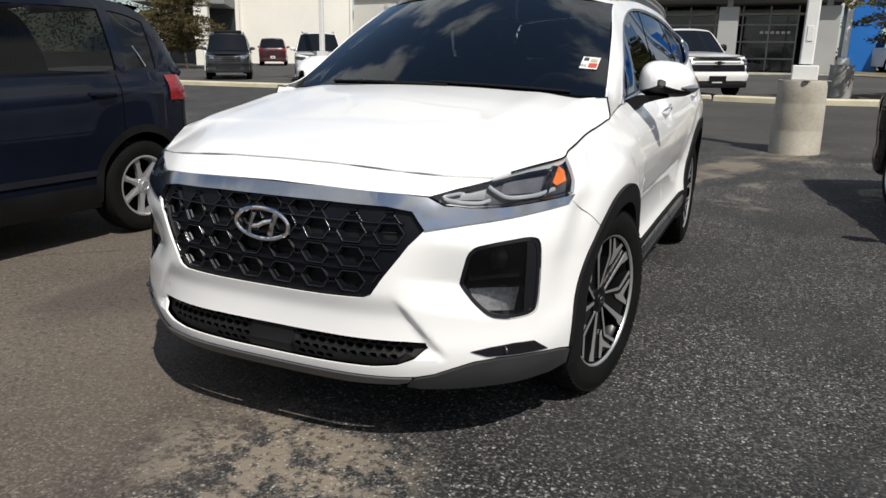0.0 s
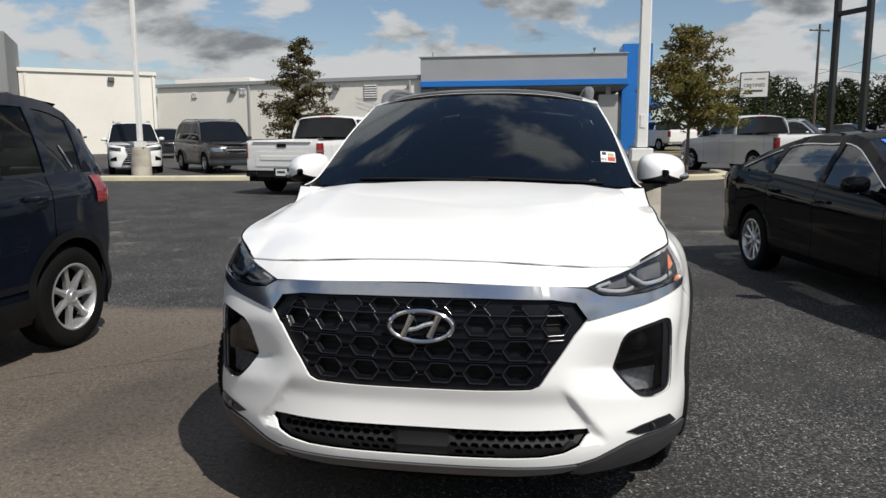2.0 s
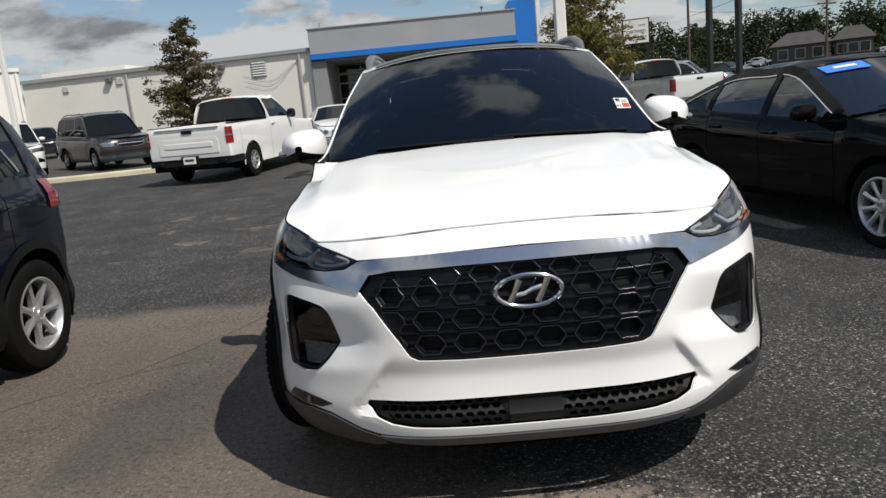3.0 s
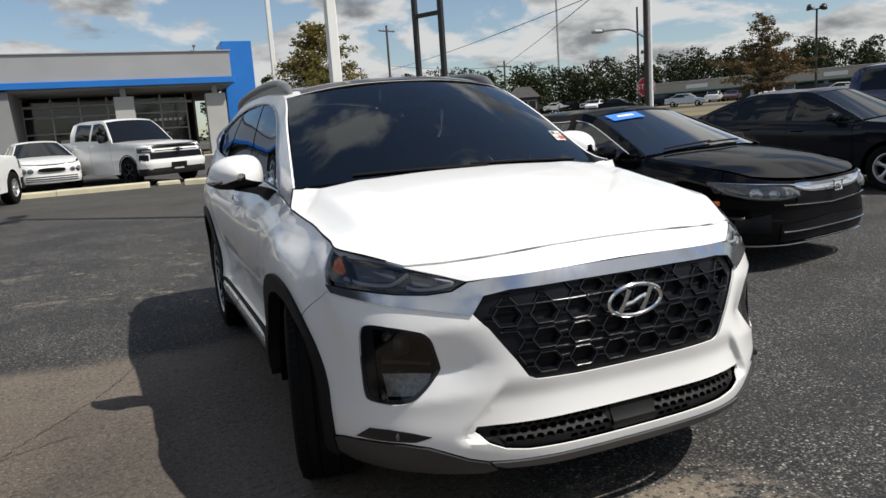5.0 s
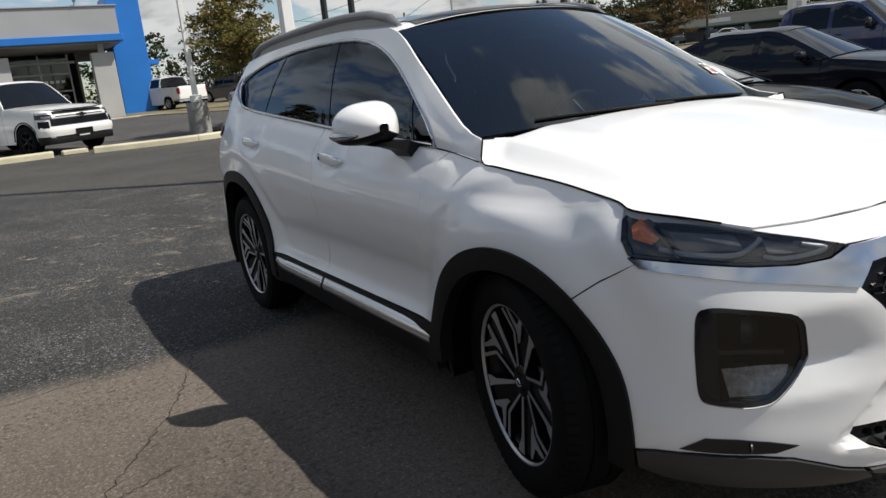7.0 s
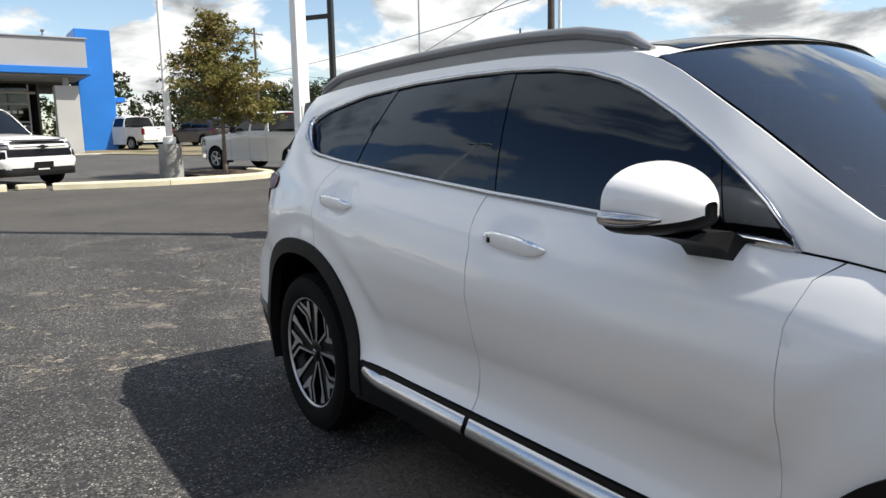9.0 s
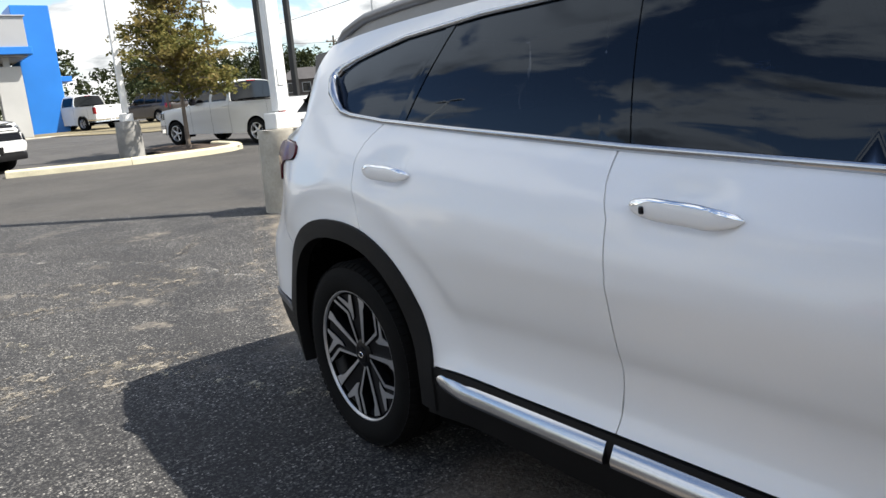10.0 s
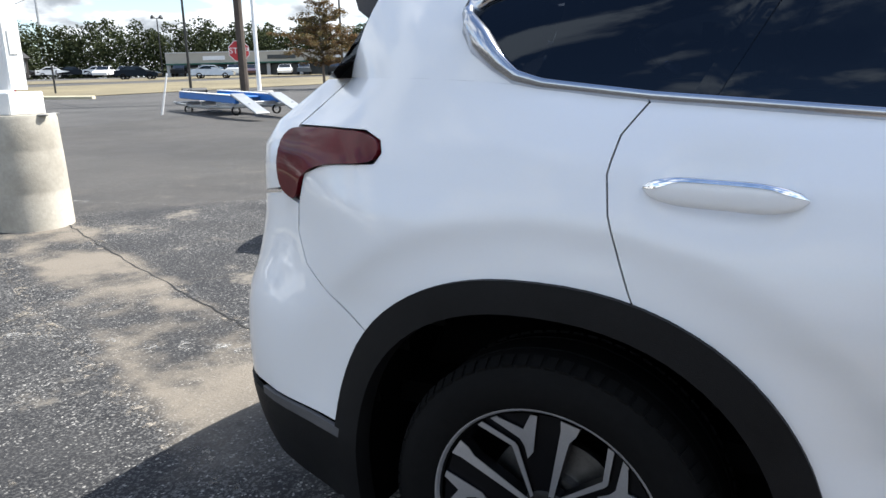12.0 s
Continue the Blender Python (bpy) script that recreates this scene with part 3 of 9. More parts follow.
POLE_WHITE = surface("white_pole_paint", (0.72, 0.72, 0.70), 0.45, 0, 0.06, 1.5, 0.03, 50)
MULCH = surface("bark_mulch", (0.055, 0.036, 0.024), 0.95, 0, 0.4, 6, 0.35, 60, bump=1.0, bscale=40)
DRY_GRASS = surface("dry_grass", (0.15, 0.125, 0.07), 0.95, 0, 0.3, 0.3, 0.3, 20, bump=0.6, bscale=30)


def build_ground():
    xs = np.unique(np.concatenate([np.linspace(-900, -60, 8), np.linspace(-60, 60, 61), np.linspace(60, 900, 8)]))
    ys = np.unique(np.concatenate([np.linspace(-700, -30, 8), np.linspace(-30, 80, 56), np.linspace(80, 900, 9)]))
    v = []
    for y in ys:
        for x in xs:
            d = math.hypot(x, y)
            z = rise(x, y) if d < 150 else rise(x * 150 / d, y * 150 / d)
            v.append((x, y, z))
    n = len(xs)
    f = [(j * n + i, j * n + i + 1, (j + 1) * n + i + 1, (j + 1) * n + i) for j in range(len(ys) - 1) for i in range(n - 1)]
    single("ground", Geo().add(v, f), ASPHALT, "worn grey asphalt car lot with dusty patches", kind="structure", smooth=60)


def ground_z(x, y):
    """Height of the built sheet (its cells are two metres wide)."""
    x0, y0 = math.floor(x / 2) * 2, -30 + math.floor((y + 30) / 2) * 2
    u, v = (x - x0) / 2, (y - y0) / 2
    return lerp(lerp(rise(x0, y0), rise(x0 + 2, y0), u), lerp(rise(x0, y0 + 2), rise(x0 + 2, y0 + 2), u), v)


def flat_strip(points, width, lift, jitter=0.0, seed=1, n=24):
    """A thin strip on the ground along a line, with an uneven edge."""
    rnd = random.Random(seed)
    c = curve([(*p, 0) for p in points], max(2, n // max(1, len(points) - 1)))
    g = Geo()
    rows = []
    for i, p in enumerate(c):
        a, b = c[max(i - 1, 0)], c[min(i + 1, len(c) - 1)]
        t = np.array([b[0] - a[0], b[1] - a[1]])
        t /= np.linalg.norm(t) or 1
        off = rnd.uniform(-jitter, jitter)
        w = width * (1 + rnd.uniform(-0.5, 0.5) * (jitter > 0))
        q = []
        for s in (-0.5, 0.5):
            x, y = p[0] - t[1] * (s * w + off), p[1] + t[0] * (s * w + off)
            q.append((x, y, ground_z(x, y) + lift))
        rows.append(q)
    g.add([p for q in rows for p in q], [(2 * i, 2 * i + 1, 2 * i + 3, 2 * i + 2) for i in range(len(rows) - 1)])
    return g


build_ground()
for k, pts in enumerate(([(1.9, 7.1), (1.3, 5.6), (0.6, 3.75), (0.2, 2.8)], [(1.2, 7.15), (0.2, 4.9), (-0.45, 3.2), (-0.75, 2.3)], [(0.30, 6.7), (-0.1, 6.0), (-0.42, 5.75)], [(-0.12, 6.0), (0.12, 6.35), (0.42, 6.5)],
                              [(-2.1, -0.5), (-1.7, 0.2), (-1.45, 0.9)], [(2.0, 7.0), (3.4, 4.2)], [(-2.9, -1.2), (-2.2, -0.6), (-1.8, -0.4)], [(-3.0, 0.75), (-2.3, 0.82), (-1.5, 0.95), (-0.9, 0.9)])):
    single("pavement_crack", flat_strip(pts, 0.009 if k < 2 else 0.008 if k < 4 else 0.004, 0.0035, 0.012, 5 + k, 60), CRACK, "thin dark crack in the asphalt", "crack", kind="structure", smooth=0) if k != 1 else None
    if k < 4:
        single("crack_sand", flat_strip(pts, 0.10, 0.002, 0.02, 30 + k, 60), CRACK_SAND, "sand gathered along a crack", "sand", kind="structure", smooth=0)
for k, (pts, mat, w) in enumerate(([[(-2.6, 5.9), (-1.87, 4.34), (-1.3, 3.03), (-0.6, 1.5)], PAINT_YELLOW, 0.10], [[(-1.2, 6.9), (-0.38, 5.65), (-0.1, 4.63), (0.3, 3.4)], PAINT_WHITE, 0.12], [[(2.07, 9.0), (2.54, 8.47), (3.0, 7.06), (3.47, 6.34), (4.3, 4.4)], PAINT_WHITE, 0.10],
                                  [[(4.78, 10.3), (5.51, 8.02), (6.2, 6.0)], PAINT_YELLOW, 0.10], [[(1.2, 24.2), (2.02, 23.4), (2.78, 20.3), (2.9, 19.0)], PAINT_YELLOW, 0.12], [[(-2.4, 3.6), (-1.81, 3.12), (-1.0, 3.0)], DUST_SPILL, 0.5], [[(-1.6, 5.2), (-0.8, 5.2), (0.2, 4.9)], DUST_SPILL, 0.6],
                                  [[(-17.5, 22.0), (-16.0, 18.0)], PAINT_WHITE, 0.11], [[(-13.4, 20.8), (-12.4, 17.4)], PAINT_WHITE, 0.11], [[(-9.0, 21.0), (-8.0, 17.5)], PAINT_WHITE, 0.11], [[(-1.9, 5.2), (-1.3, 4.75), (-0.7, 4.6)], DUST_SPILL, 0.25])):
    single("stall_line" if mat is not DUST_SPILL else "sand_patch", flat_strip(pts, w, 0.0028 + 0.0004 * k, 0.0 if mat is not DUST_SPILL else 0.08, 60 + k, 40), mat, "faded parking stall line" if mat is not DUST_SPILL else "scoured sandy patch", "marking", kind="structure", smooth=0)


# ---- the white crossover ----
def white_crossover():
    car = thing("white_crossover", "glossy white crossover with black cladding and honeycomb grille", "car")
    HUB, WR = 0.366, 0.366
    YF, YR = -1.3825, 1.3825
    plan = [(0, -2.318), (0.15, -2.317), (0.30, -2.308), (0.42, -2.283), (0.52, -2.242), (0.64, -2.165), (0.745, -2.08), (0.82, -1.985), (0.872, -1.88), (0.905, -1.74),
            (0.925, -1.56), (0.940, -1.3), (0.936, -0.9), (0.932, -0.3), (0.932, 0.4), (0.936, 1.0), (0.936, 1.4), (0.918, 1.75), (0.885, 2.0), (0.835, 2.18), (0.75, 2.32), (0.60, 2.405), (0.3, 2.45), (0, 2.46)]
    top = bend([(-2.4, 0.935), (-2.1, 0.92), (-1.82, 0.952), (-1.76, 0.972), (-1.64, 0.994), (-1.45, 1.018), (-1.2, 1.045), (-0.9, 1.084), (-0.5, 1.105), (-0.32, 1.118), (0.17, 1.15), (0.8, 1.203), (1.21, 1.24), (1.6, 1.285), (2.0, 1.30), (2.5, 1.30)])
    front = bend([(0.15, 0.10), (0.25, 0.045), (0.31, 0.012), (0.38, 0.0), (0.46, 0.004), (0.56, 0.006), (0.70, 0.012), (0.77, 0.026), (0.83, 0.045), (0.88, 0.070), (0.92, 0.105), (0.96, 0.155), (1.05, 0.25)])
    side_low = bend([(0.15, 0.10), (0.26, 0.05), (0.36, 0.022), (0.44, 0.012), (0.50, 0.044), (0.56, 0.055), (0.63, 0.051), (0.67, 0.040), (0.68, 0.036), (0.80, 0.012), (0.92, 0.0), (1.4, 0.0)])
    side_top = bend([(-0.9, 0.0), (-0.36, 0.0), (-0.29, 0.003), (-0.22, 0.013), (-0.125, 0.042), (-0.115, 0.0465), (-0.05, 0.098), (-0.02, 0.127), (0.0, 0.148), (0.1, 0.20)])
    side_rear = bend([(-0.9, 0.0), (-0.36, 0.002), (-0.22, 0.030), (-0.10, 0.080), (0.0, 0.122), (0.1, 0.165)])
    shoulder = bend([(-1.95, 0.30), (-1.85, 0.38), (-1.76, 0.55), (-1.6, 0.78), (-1.4, 0.83), (-1.2, 0.84), (-0.9, 0.91), (-0.5, 0.98), (-0.1, 1.0), (0.3, 1.0), (2.5, 1.0)])
    rear = bend([(0.15, 0.14), (0.26, 0.06), (0.40, 0.015), (0.55, 0.0), (0.72, 0.01), (0.82, 0.045), (0.95, 0.075), (1.10, 0.085), (1.17, 0.105), (1.22, 0.165), (1.3, 0.27)])

    def inset(s, x, y, z):
        wf = min(max((-1.69 - y) / 0.36, 0), 1)
        wr = min(max((y - 1.75) / 0.42, 0), 1)
        wf, wr = wf * wf * (3 - 2 * wf), wr * wr * (3 - 2 * wr)
        wq = min(max((y - 1.30) / 0.45, 0), 1)
        side = side_low(z) + lerp(side_top(z - top(y)) * shoulder(y), side_rear(z - top(y)), wq * wq * (3 - 2 * wq))
        # wheel-arch flare
        for yc, rx in ((YF, 0.50), (YR, 0.58)):
            d = math.hypot((y - yc) / rx, (z - HUB) / 0.52)
            side *= 1 - 0.9 * math.exp(-(((d - 0.85) / 0.22) ** 2)) if z < 0.95 else 1
            # haunch over the arch with a soft crease
            k = min(max((1.50 - d) / 0.34, 0), 1)
            side -= 0.007 * k * k * (3 - 2 * k) * min(max((z - 0.55) / 0.2, 0), 1)
            # firm ridge round the arch with a shallow hollow under it
            k, q = min(max((1.29 - d) / 0.11, 0), 1), min(max((d - 0.99) / 0.16, 0), 1)
            side += 0.0085 * k * k * (3 - 2 * k) * q * q * (3 - 2 * q) * min(max((z - 0.50) / 0.2, 0), 1)
        for ym, zm in ((-0.03, 1.034), (1.07, 1.092)):
            # hollow behind the door handle
            side += 0.034 * math.exp(-(((y - ym) / 0.095) ** 4) - (((z - zm - 0.006) / 0.050) ** 2))
        d = wf * front(z) + wr * rear(z) + (1 - wf - wr) * side
        if y < -1.9 and 0.42 < z < 0.80:
            # groove with a falling upper face and a rising lower face beside the lamp pocket
            zc = 0.592 + (0.62 - x) * 0.18
            k = max(0.0, 1 - max((z - zc) / 0.125, (zc - z) / 0.085))
            f, q = min(max((x - 0.41) / 0.20, 0), 1), min(max((0.80 - x) / 0.10, 0), 1)
            d += 0.032 * k * f * f * (3 - 2 * f) * q
        if y < -1.9 and 0.36 < z < 0.58:
            # middle of the bumper set back behind the folded corners
            k = min(max((0.548 - (z - 0.434) * 0.72 - x) / 0.032, 0), 1)
            w = min(max((0.575 - z) / 0.09, 0), 1) * min(max((z - 0.36) / 0.03, 0), 1)
            d += 0.020 * k * k * (3 - 2 * k) * w * w * (3 - 2 * w)
        return d

    sh = Shell(plan, inset)
    s_corner, s_rear = 1.30, sh.length - 1.2
    SX = lambda x, z: (sh.s_of(x, z, "x", 0.0, 1.22), z)
    SY = lambda y, z: (sh.s_of(y, z, "y", 0.45, sh.length - 0.35), z)
    P = sh.at

    PM = lambda u, v, o: (lambda q: (q[0] if u >= 0 else -q[0], q[1], q[2]))(P(abs(u), v, o))

    def full_ring(outline):
        """A half outline that begins and ends on the middle line, closed by its mirror image."""
        mids = [i for i, p in enumerate(outline) if p[0] < 0.01]
        ring = list(outline)
        if len(mids) == 2 and mids != [0, len(ring) - 1]:
            k = mids[1] if mids[1] - mids[0] == 1 else mids[0]
            ring = ring[k:] + ring[:k]
        a, b = ring[0], ring[-1]
        return [(0.0, a[1])] + ring[1:-1] + [(0.0, b[1])] + [(-p[0], p[1]) for p in reversed(ring[1:-1])]

    def skin(name, outline, mat, holes=(), step=0.05, out=0.0, skirt=0.012, label="", both="pair", parent=None, rear_join=False, folds=()):
        if both == "join" and rear_join:
            flip = lambda pts: [(2 * sh.length - a, b) for a, b in reversed(pts)]
            whole = outline + flip(outline)
            place = lambda u, v: P(u, v, out) if u <= sh.length else (lambda q: (-q[0], q[1], q[2]))(P(2 * sh.length - u, v, out))
            g = sheet(whole, place, [*holes], step, skirt, lambda p, uv: (0, -1, 0))
        elif both == "join":
            flip = lambda pts: [(-a, b) for a, b in reversed(pts)]
            start = [p for p in outline if p[0] > 1e-6]
            k = next(i for i, p in enumerate(outline) if p[0] <= 1e-6)
            ring = outline[k:] + outline[:k]
            ring = [p for p in ring]
            whole = full_ring(outline)
            g = sheet(whole, lambda u, v: PM(u, v, out), [h for q in holes for h in ((full_ring(q),) if min(a for a, b in q) < 0.01 else (q, flip(q)))], step, skirt, lambda p, uv: (lambda n: (-n[2] if uv[0] >= 0 else n[2], -n[3], 0))(sh.plan(abs(uv[0]))), [w for q in folds for w in (q, flip(q))])
        else:
            g = sheet(outline, lambda u, v: P(u, v, out), holes, step, skirt, sh.inward)
        if both == "join":
            return part(name, g, mat, parent or car, label)
        a = part(name, g, mat, parent or car, label)
        b = part(name, g.flipped(), mat, parent or car, label)
        return a, b

    # --- outlines on the front, as (x, z) ---
    LAMP = [SX(*p) for p in ((0.510, 0.862), (0.575, 0.882), (0.655, 0.903), (0.735, 0.93))] + [SY(*p) for p in ((-1.805, 0.951), (-1.780, 0.957), (-1.787, 0.93), (-1.803, 0.885), (-1.830, 0.850))] + \
           [SX(*p) for p in ((0.77, 0.838), (0.70, 0.831), (0.62, 0.829), (0.555, 0.838))]
    TRIM = [(0.0, 0.876), SX(0.25, 0.875), SX(0.42, 0.869), SX(0.506, 0.859), SX(0.553, 0.834), SX(0.62, 0.825), SX(0.70, 0.827), SX(0.77, 0.834), SY(-1.828, 0.846), SY(-1.86, 0.822), SX(0.77, 0.806),
            SX(0.70, 0.794), SX(0.62, 0.783), SX(0.56, 0.773), SX(0.514, 0.765), SX(0.474, 0.820), SX(0.40, 0.832), SX(0.2, 0.836), (0.0, 0.836)]
    GRILLE = [(0.0, 0.833), SX(0.2, 0.833), SX(0.40, 0.829), SX(0.472, 0.817), SX(0.510, 0.764), SX(0.475, 0.72), SX(0.405, 0.62), SX(0.37, 0.565), SX(0.345, 0.553), SX(0.2, 0.548), (0.0, 0.547)]
    LOW = [(0.0, 0.420), SX(0.2, 0.420), SX(0.36, 0.419), SX(0.47, 0.418), SX(0.522, 0.414), SX(0.530, 0.396), SX(0.50, 0.366), SX(0.45, 0.344), SX(0.38, 0.334), SX(0.2, 0.330), (0.0, 0.329)]
    FOG = [SX(0.63, 0.712), SX(0.70, 0.728)] + [SX(0.775, 0.738), SX(0.80, 0.725), SX(0.806, 0.62), SX(0.805, 0.50), SX(0.785, 0.486), SX(0.735, 0.483), SX(0.69, 0.494), SX(0.645, 0.535), SX(0.598, 0.592), SX(0.603, 0.615)]
    for _ in range(2):
        FOG = [(lerp(a[0], b[0], k), lerp(a[1], b[1], k)) for a, b in zip(FOG, FOG[1:] + FOG[:1]) for k in (0.2, 0.8)]
    ARCH_F = lambda k=0.0, a0=-8, a1=188: [(YF + (0.468 - k) * math.cos(radians(a)), HUB + (0.455 - k) * math.sin(radians(a))) for a in np.linspace(a0, a1, 44)]
    ARCH_R = lambda k=0.0, a0=-8, a1=188: [(YR + p[0], HUB + p[1]) for p in ellipse(0, 0, 0.540 - k, 0.540 - k * 0.95, 40, 2.25, radians(a0), radians(a1), False)]
    sideof = lambda pts: [SY(y, z) for y, z in pts]

    # --- white bumper skin ---
    seam_hood = [(0.0, 0.940), SX(0.2, 0.938), SX(0.4, 0.927), SX(0.55, 0.914), SX(0.655, 0.907)]
    lamp_top = [LAMP[2], LAMP[1], LAMP[0]]
    lower_edge = [SX(0.20, 0.302), SX(0.42, 0.303), SX(0.50, 0.306), SX(0.55, 0.316), SX(0.60, 0.335), SX(0.655, 0.354), SX(0.72, 0.363), SX(0.80, 0.360)]
    nose = seam_hood + lamp_top[1:] + [TRIM[3], TRIM[2], TRIM[1], TRIM[0]]
    skin("bonnet_nose", [(a, b - 0.003) for a, b in seam_hood] + [LAMP[1], LAMP[0], TRIM[2], TRIM[1], (0.0, 0.879)], WHITE_PAINT, step=0.035, both="join")
    arch_bit = [p for p in ARCH_F(0, 0, 184) if p[0] < -1.70]
    arch_bit = sorted(arch_bit, key=lambda p: -p[1])
    bumper = [(0.0, 0.301)] + lower_edge + sideof([(-1.985, 0.357), (-1.90, 0.347), (-1.852, 0.336)]) + sideof(list(reversed(arch_bit))) + sideof([(-1.6640, 0.7080), (-1.753, 0.7725)]) + [SY(-1.845, 0.828)] + TRIM[10:15] + GRILLE[5:]
    skin("front_bumper", bumper, WHITE_PAINT, holes=[FOG, LOW], step=0.014, both="join", skirt=0.008, folds=[[SX(0.548 - (z - 0.434) * 0.72 - 0.032 * k, z) for z in np.linspace(0.432, 0.56, 11)] for k in (0, 0.25, 0.5, 0.75, 1)])
    # dark core behind every gap
    core = Geo().grid(lambda u, v: P(u * sh.length, 0.24 + v * 0.60, -0.05), 120, 8)
    arch_clear = Geo()
    arch_clear.v = core.v
    arch_clear.f = [q for q in core.f if not any(math.hypot((sum(core.v[i][1] for i in q) / 4 - c), (sum(core.v[i][2] for i in q) / 4 - HUB)) < 0.50 and abs(sum(core.v[i][0] for i in q) / 4) > 0.6 for c in (YF, YR))]
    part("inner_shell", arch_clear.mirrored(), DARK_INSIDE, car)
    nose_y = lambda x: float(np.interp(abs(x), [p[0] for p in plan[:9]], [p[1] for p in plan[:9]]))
    # unseen sheet added to stop sun leaking down through the nose
    part("nose_light_block", Geo().grid(lambda u, v: (lerp(-0.70, 0.70, u), lerp(nose_y(lerp(-0.70, 0.70, u)) + 0.055, -1.82, v), 0.290), 28, 3), DARK_INSIDE, car)
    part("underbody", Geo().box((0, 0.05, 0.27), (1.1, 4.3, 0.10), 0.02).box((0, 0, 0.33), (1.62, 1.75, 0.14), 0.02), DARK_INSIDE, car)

    # --- grille ---
    gr = part("grille", sheet([(0.0, 0.828), GRILLE[1], GRILLE[2], GRILLE[3], GRILLE[4], GRILLE[5], GRILLE[6], GRILLE[7], GRILLE[8], GRILLE[9], (0.0, 0.547)], lambda u, v: P(u * 1.09, 0.69 + (v - 0.69) * 1.05, -0.033), step=0.05).mirrored(), PLASTIC, car)
    gpoly = GRILLE

    def hexagon(cx, cz, w, h):
        return [(cx - w / 2, cz), (cx - w * 0.27, cz + h / 2), (cx + w * 0.27, cz + h / 2), (cx + w / 2, cz), (cx + w * 0.27, cz - h / 2), (cx - w * 0.27, cz - h / 2)]

    outline_full = gpoly + [(-a, b) for a, b in reversed(gpoly)][1:-1]
    pitch = 0.122
    inside = lambda p, m=1.03: bool(within(np.array([p[0] * m]), np.array([p[1]]), outline_full)[0])
    ROWS = ((0.806, 0.0, 0.78), (0.752, 0.5, 1.0), (0.677, 0.5, 1.0), (0.602, 0.5, 1.0))
    cells = [((c + off) * pitch, cz, k) for cz, off, k in ROWS for c in range(-5, 6)]
    cells = [q for q in cells if any(inside(p) for p in hexagon(q[0], q[1], 0.100, 0.058 * q[2]))]
    whole = [q for q in cells if all(inside((p[0], p[1] + (0.004 if p[1] > q[1] else -0.004))) for p in hexagon(q[0], q[1], 0.100, 0.058 * q[2]))]
    inw = lambda p, uv: (0, 1, 0)
    lattice = sheet(outline_full, lambda u, v: PM(u, v, -0.012), [hexagon(cx, cz, 0.082, 0.048 * k) for cx, cz, k in whole], 0.05, 0.025, inw)
    part("lattice", lattice, GRILLE_BLACK, gr, "gloss black honeycomb lattice", smooth=20)
    for cx, cz, k in cells:
        a, m, b = (hexagon(cx, cz, w, h * k) for w, h in ((0.106, 0.068), (0.098, 0.060), (0.078, 0.044)))
        keep = [i for i in range(6) if inside(a[i]) and inside(a[(i + 1) % 6])]
        v = [PM(x, z, -0.0115) for x, z in a] + [PM(x, z, -0.006) for x, z in m] + [PM(x, z, -0.022) for x, z in b]
        faces = [(i, (i + 1) % 6, 6 + (i + 1) % 6, 6 + i) for i in keep] + [(6 + i, 6 + (i + 1) % 6, 12 + (i + 1) % 6, 12 + i) for i in keep]
        used = sorted({i for q in faces for i in q})
        rings = Geo().add([v[i] for i in used], [tuple(used.index(i) for i in q) for q in faces])
        if keep:
            rim = part("cell_rim", rings, GRILLE_BLACK, gr, smooth=10)
            edges = Geo()
            for i in keep:
                edges.tube([PM(*m[i], -0.0062), PM(*m[(i + 1) % 6], -0.0062)], 0.0022, 10)
            part("cell_edge", edges, CELL_BLACK, rim, smooth=80)
        if (cx, cz, k) in whole:
            bars = Geo().add([PM(cx - 0.026, cz - 0.002, -0.027), PM(cx + 0.026, cz - 0.002, -0.027), PM(cx + 0.026, cz + 0.003, -0.031), PM(cx - 0.026, cz + 0.003, -0.031),
                      PM(cx - 0.026, cz - 0.002, -0.035), PM(cx + 0.026, cz - 0.002, -0.035)], [(0, 1, 2, 3), (0, 4, 5, 1)])
            part("cell_bar", bars, PLASTIC, gr, smooth=10)
        # a pair of short ties to the next cell
        if inside((cx + 0.075, cz + 0.01)) and inside((cx + 0.075, cz - 0.01)):
            for dz in (0.008, -0.008):
                x0, x1, z = cx + 0.047, cx + pitch - 0.047, cz + dz
                part("cell_tie", Geo().add([PM(x0, z - 0.004, -0.013), PM(x1, z - 0.004, -0.013), PM(x1, z - 0.001, -0.001), PM(x0, z - 0.001, -0.001), PM(x1, z + 0.005, -0.013), PM(x0, z + 0.005, -0.013)],
                                           [(0, 1, 2, 3), (3, 2, 4, 5)]), CELL_BLACK, gr, smooth=10)
    for r in range(3):
        cz = (0.782, 0.714, 0.640)[r]
        half = 0.475 - r * 0.033
        part("cross_bar", Geo().add([PM(lerp(-half, half, i / 20), cz + dz, o) for dz, o in ((-0.003, -0.013), (-0.001, -0.002), (0.004, -0.013)) for i in range(21)],
                                    [(j * 21 + i, j * 21 + i + 1, j * 21 + i + 22, j * 21 + i + 21) for j in range(2) for i in range(20)]), CELL_BLACK, gr, smooth=10)

    # satin trim above the grille and under the lamps
    skin("grille_trim", TRIM, SATIN, step=0.03, out=0.006, skirt=0.018, both="join", label="satin chrome trim sweeping under the headlamps")
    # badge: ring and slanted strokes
    badge = part("badge", Geo().tube([(0.099 * math.cos(a), 0, 0.05 * math.sin(a)) for a in np.linspace(0, 2 * math.pi, 48, endpoint=False)], 0.0075, 8, True, up=(0, 1, 0)), CHROME, car, "oval chrome badge",
                 m=pose(0.004, -2.318, 0.752, 6, 0, 0))
    st = Geo()
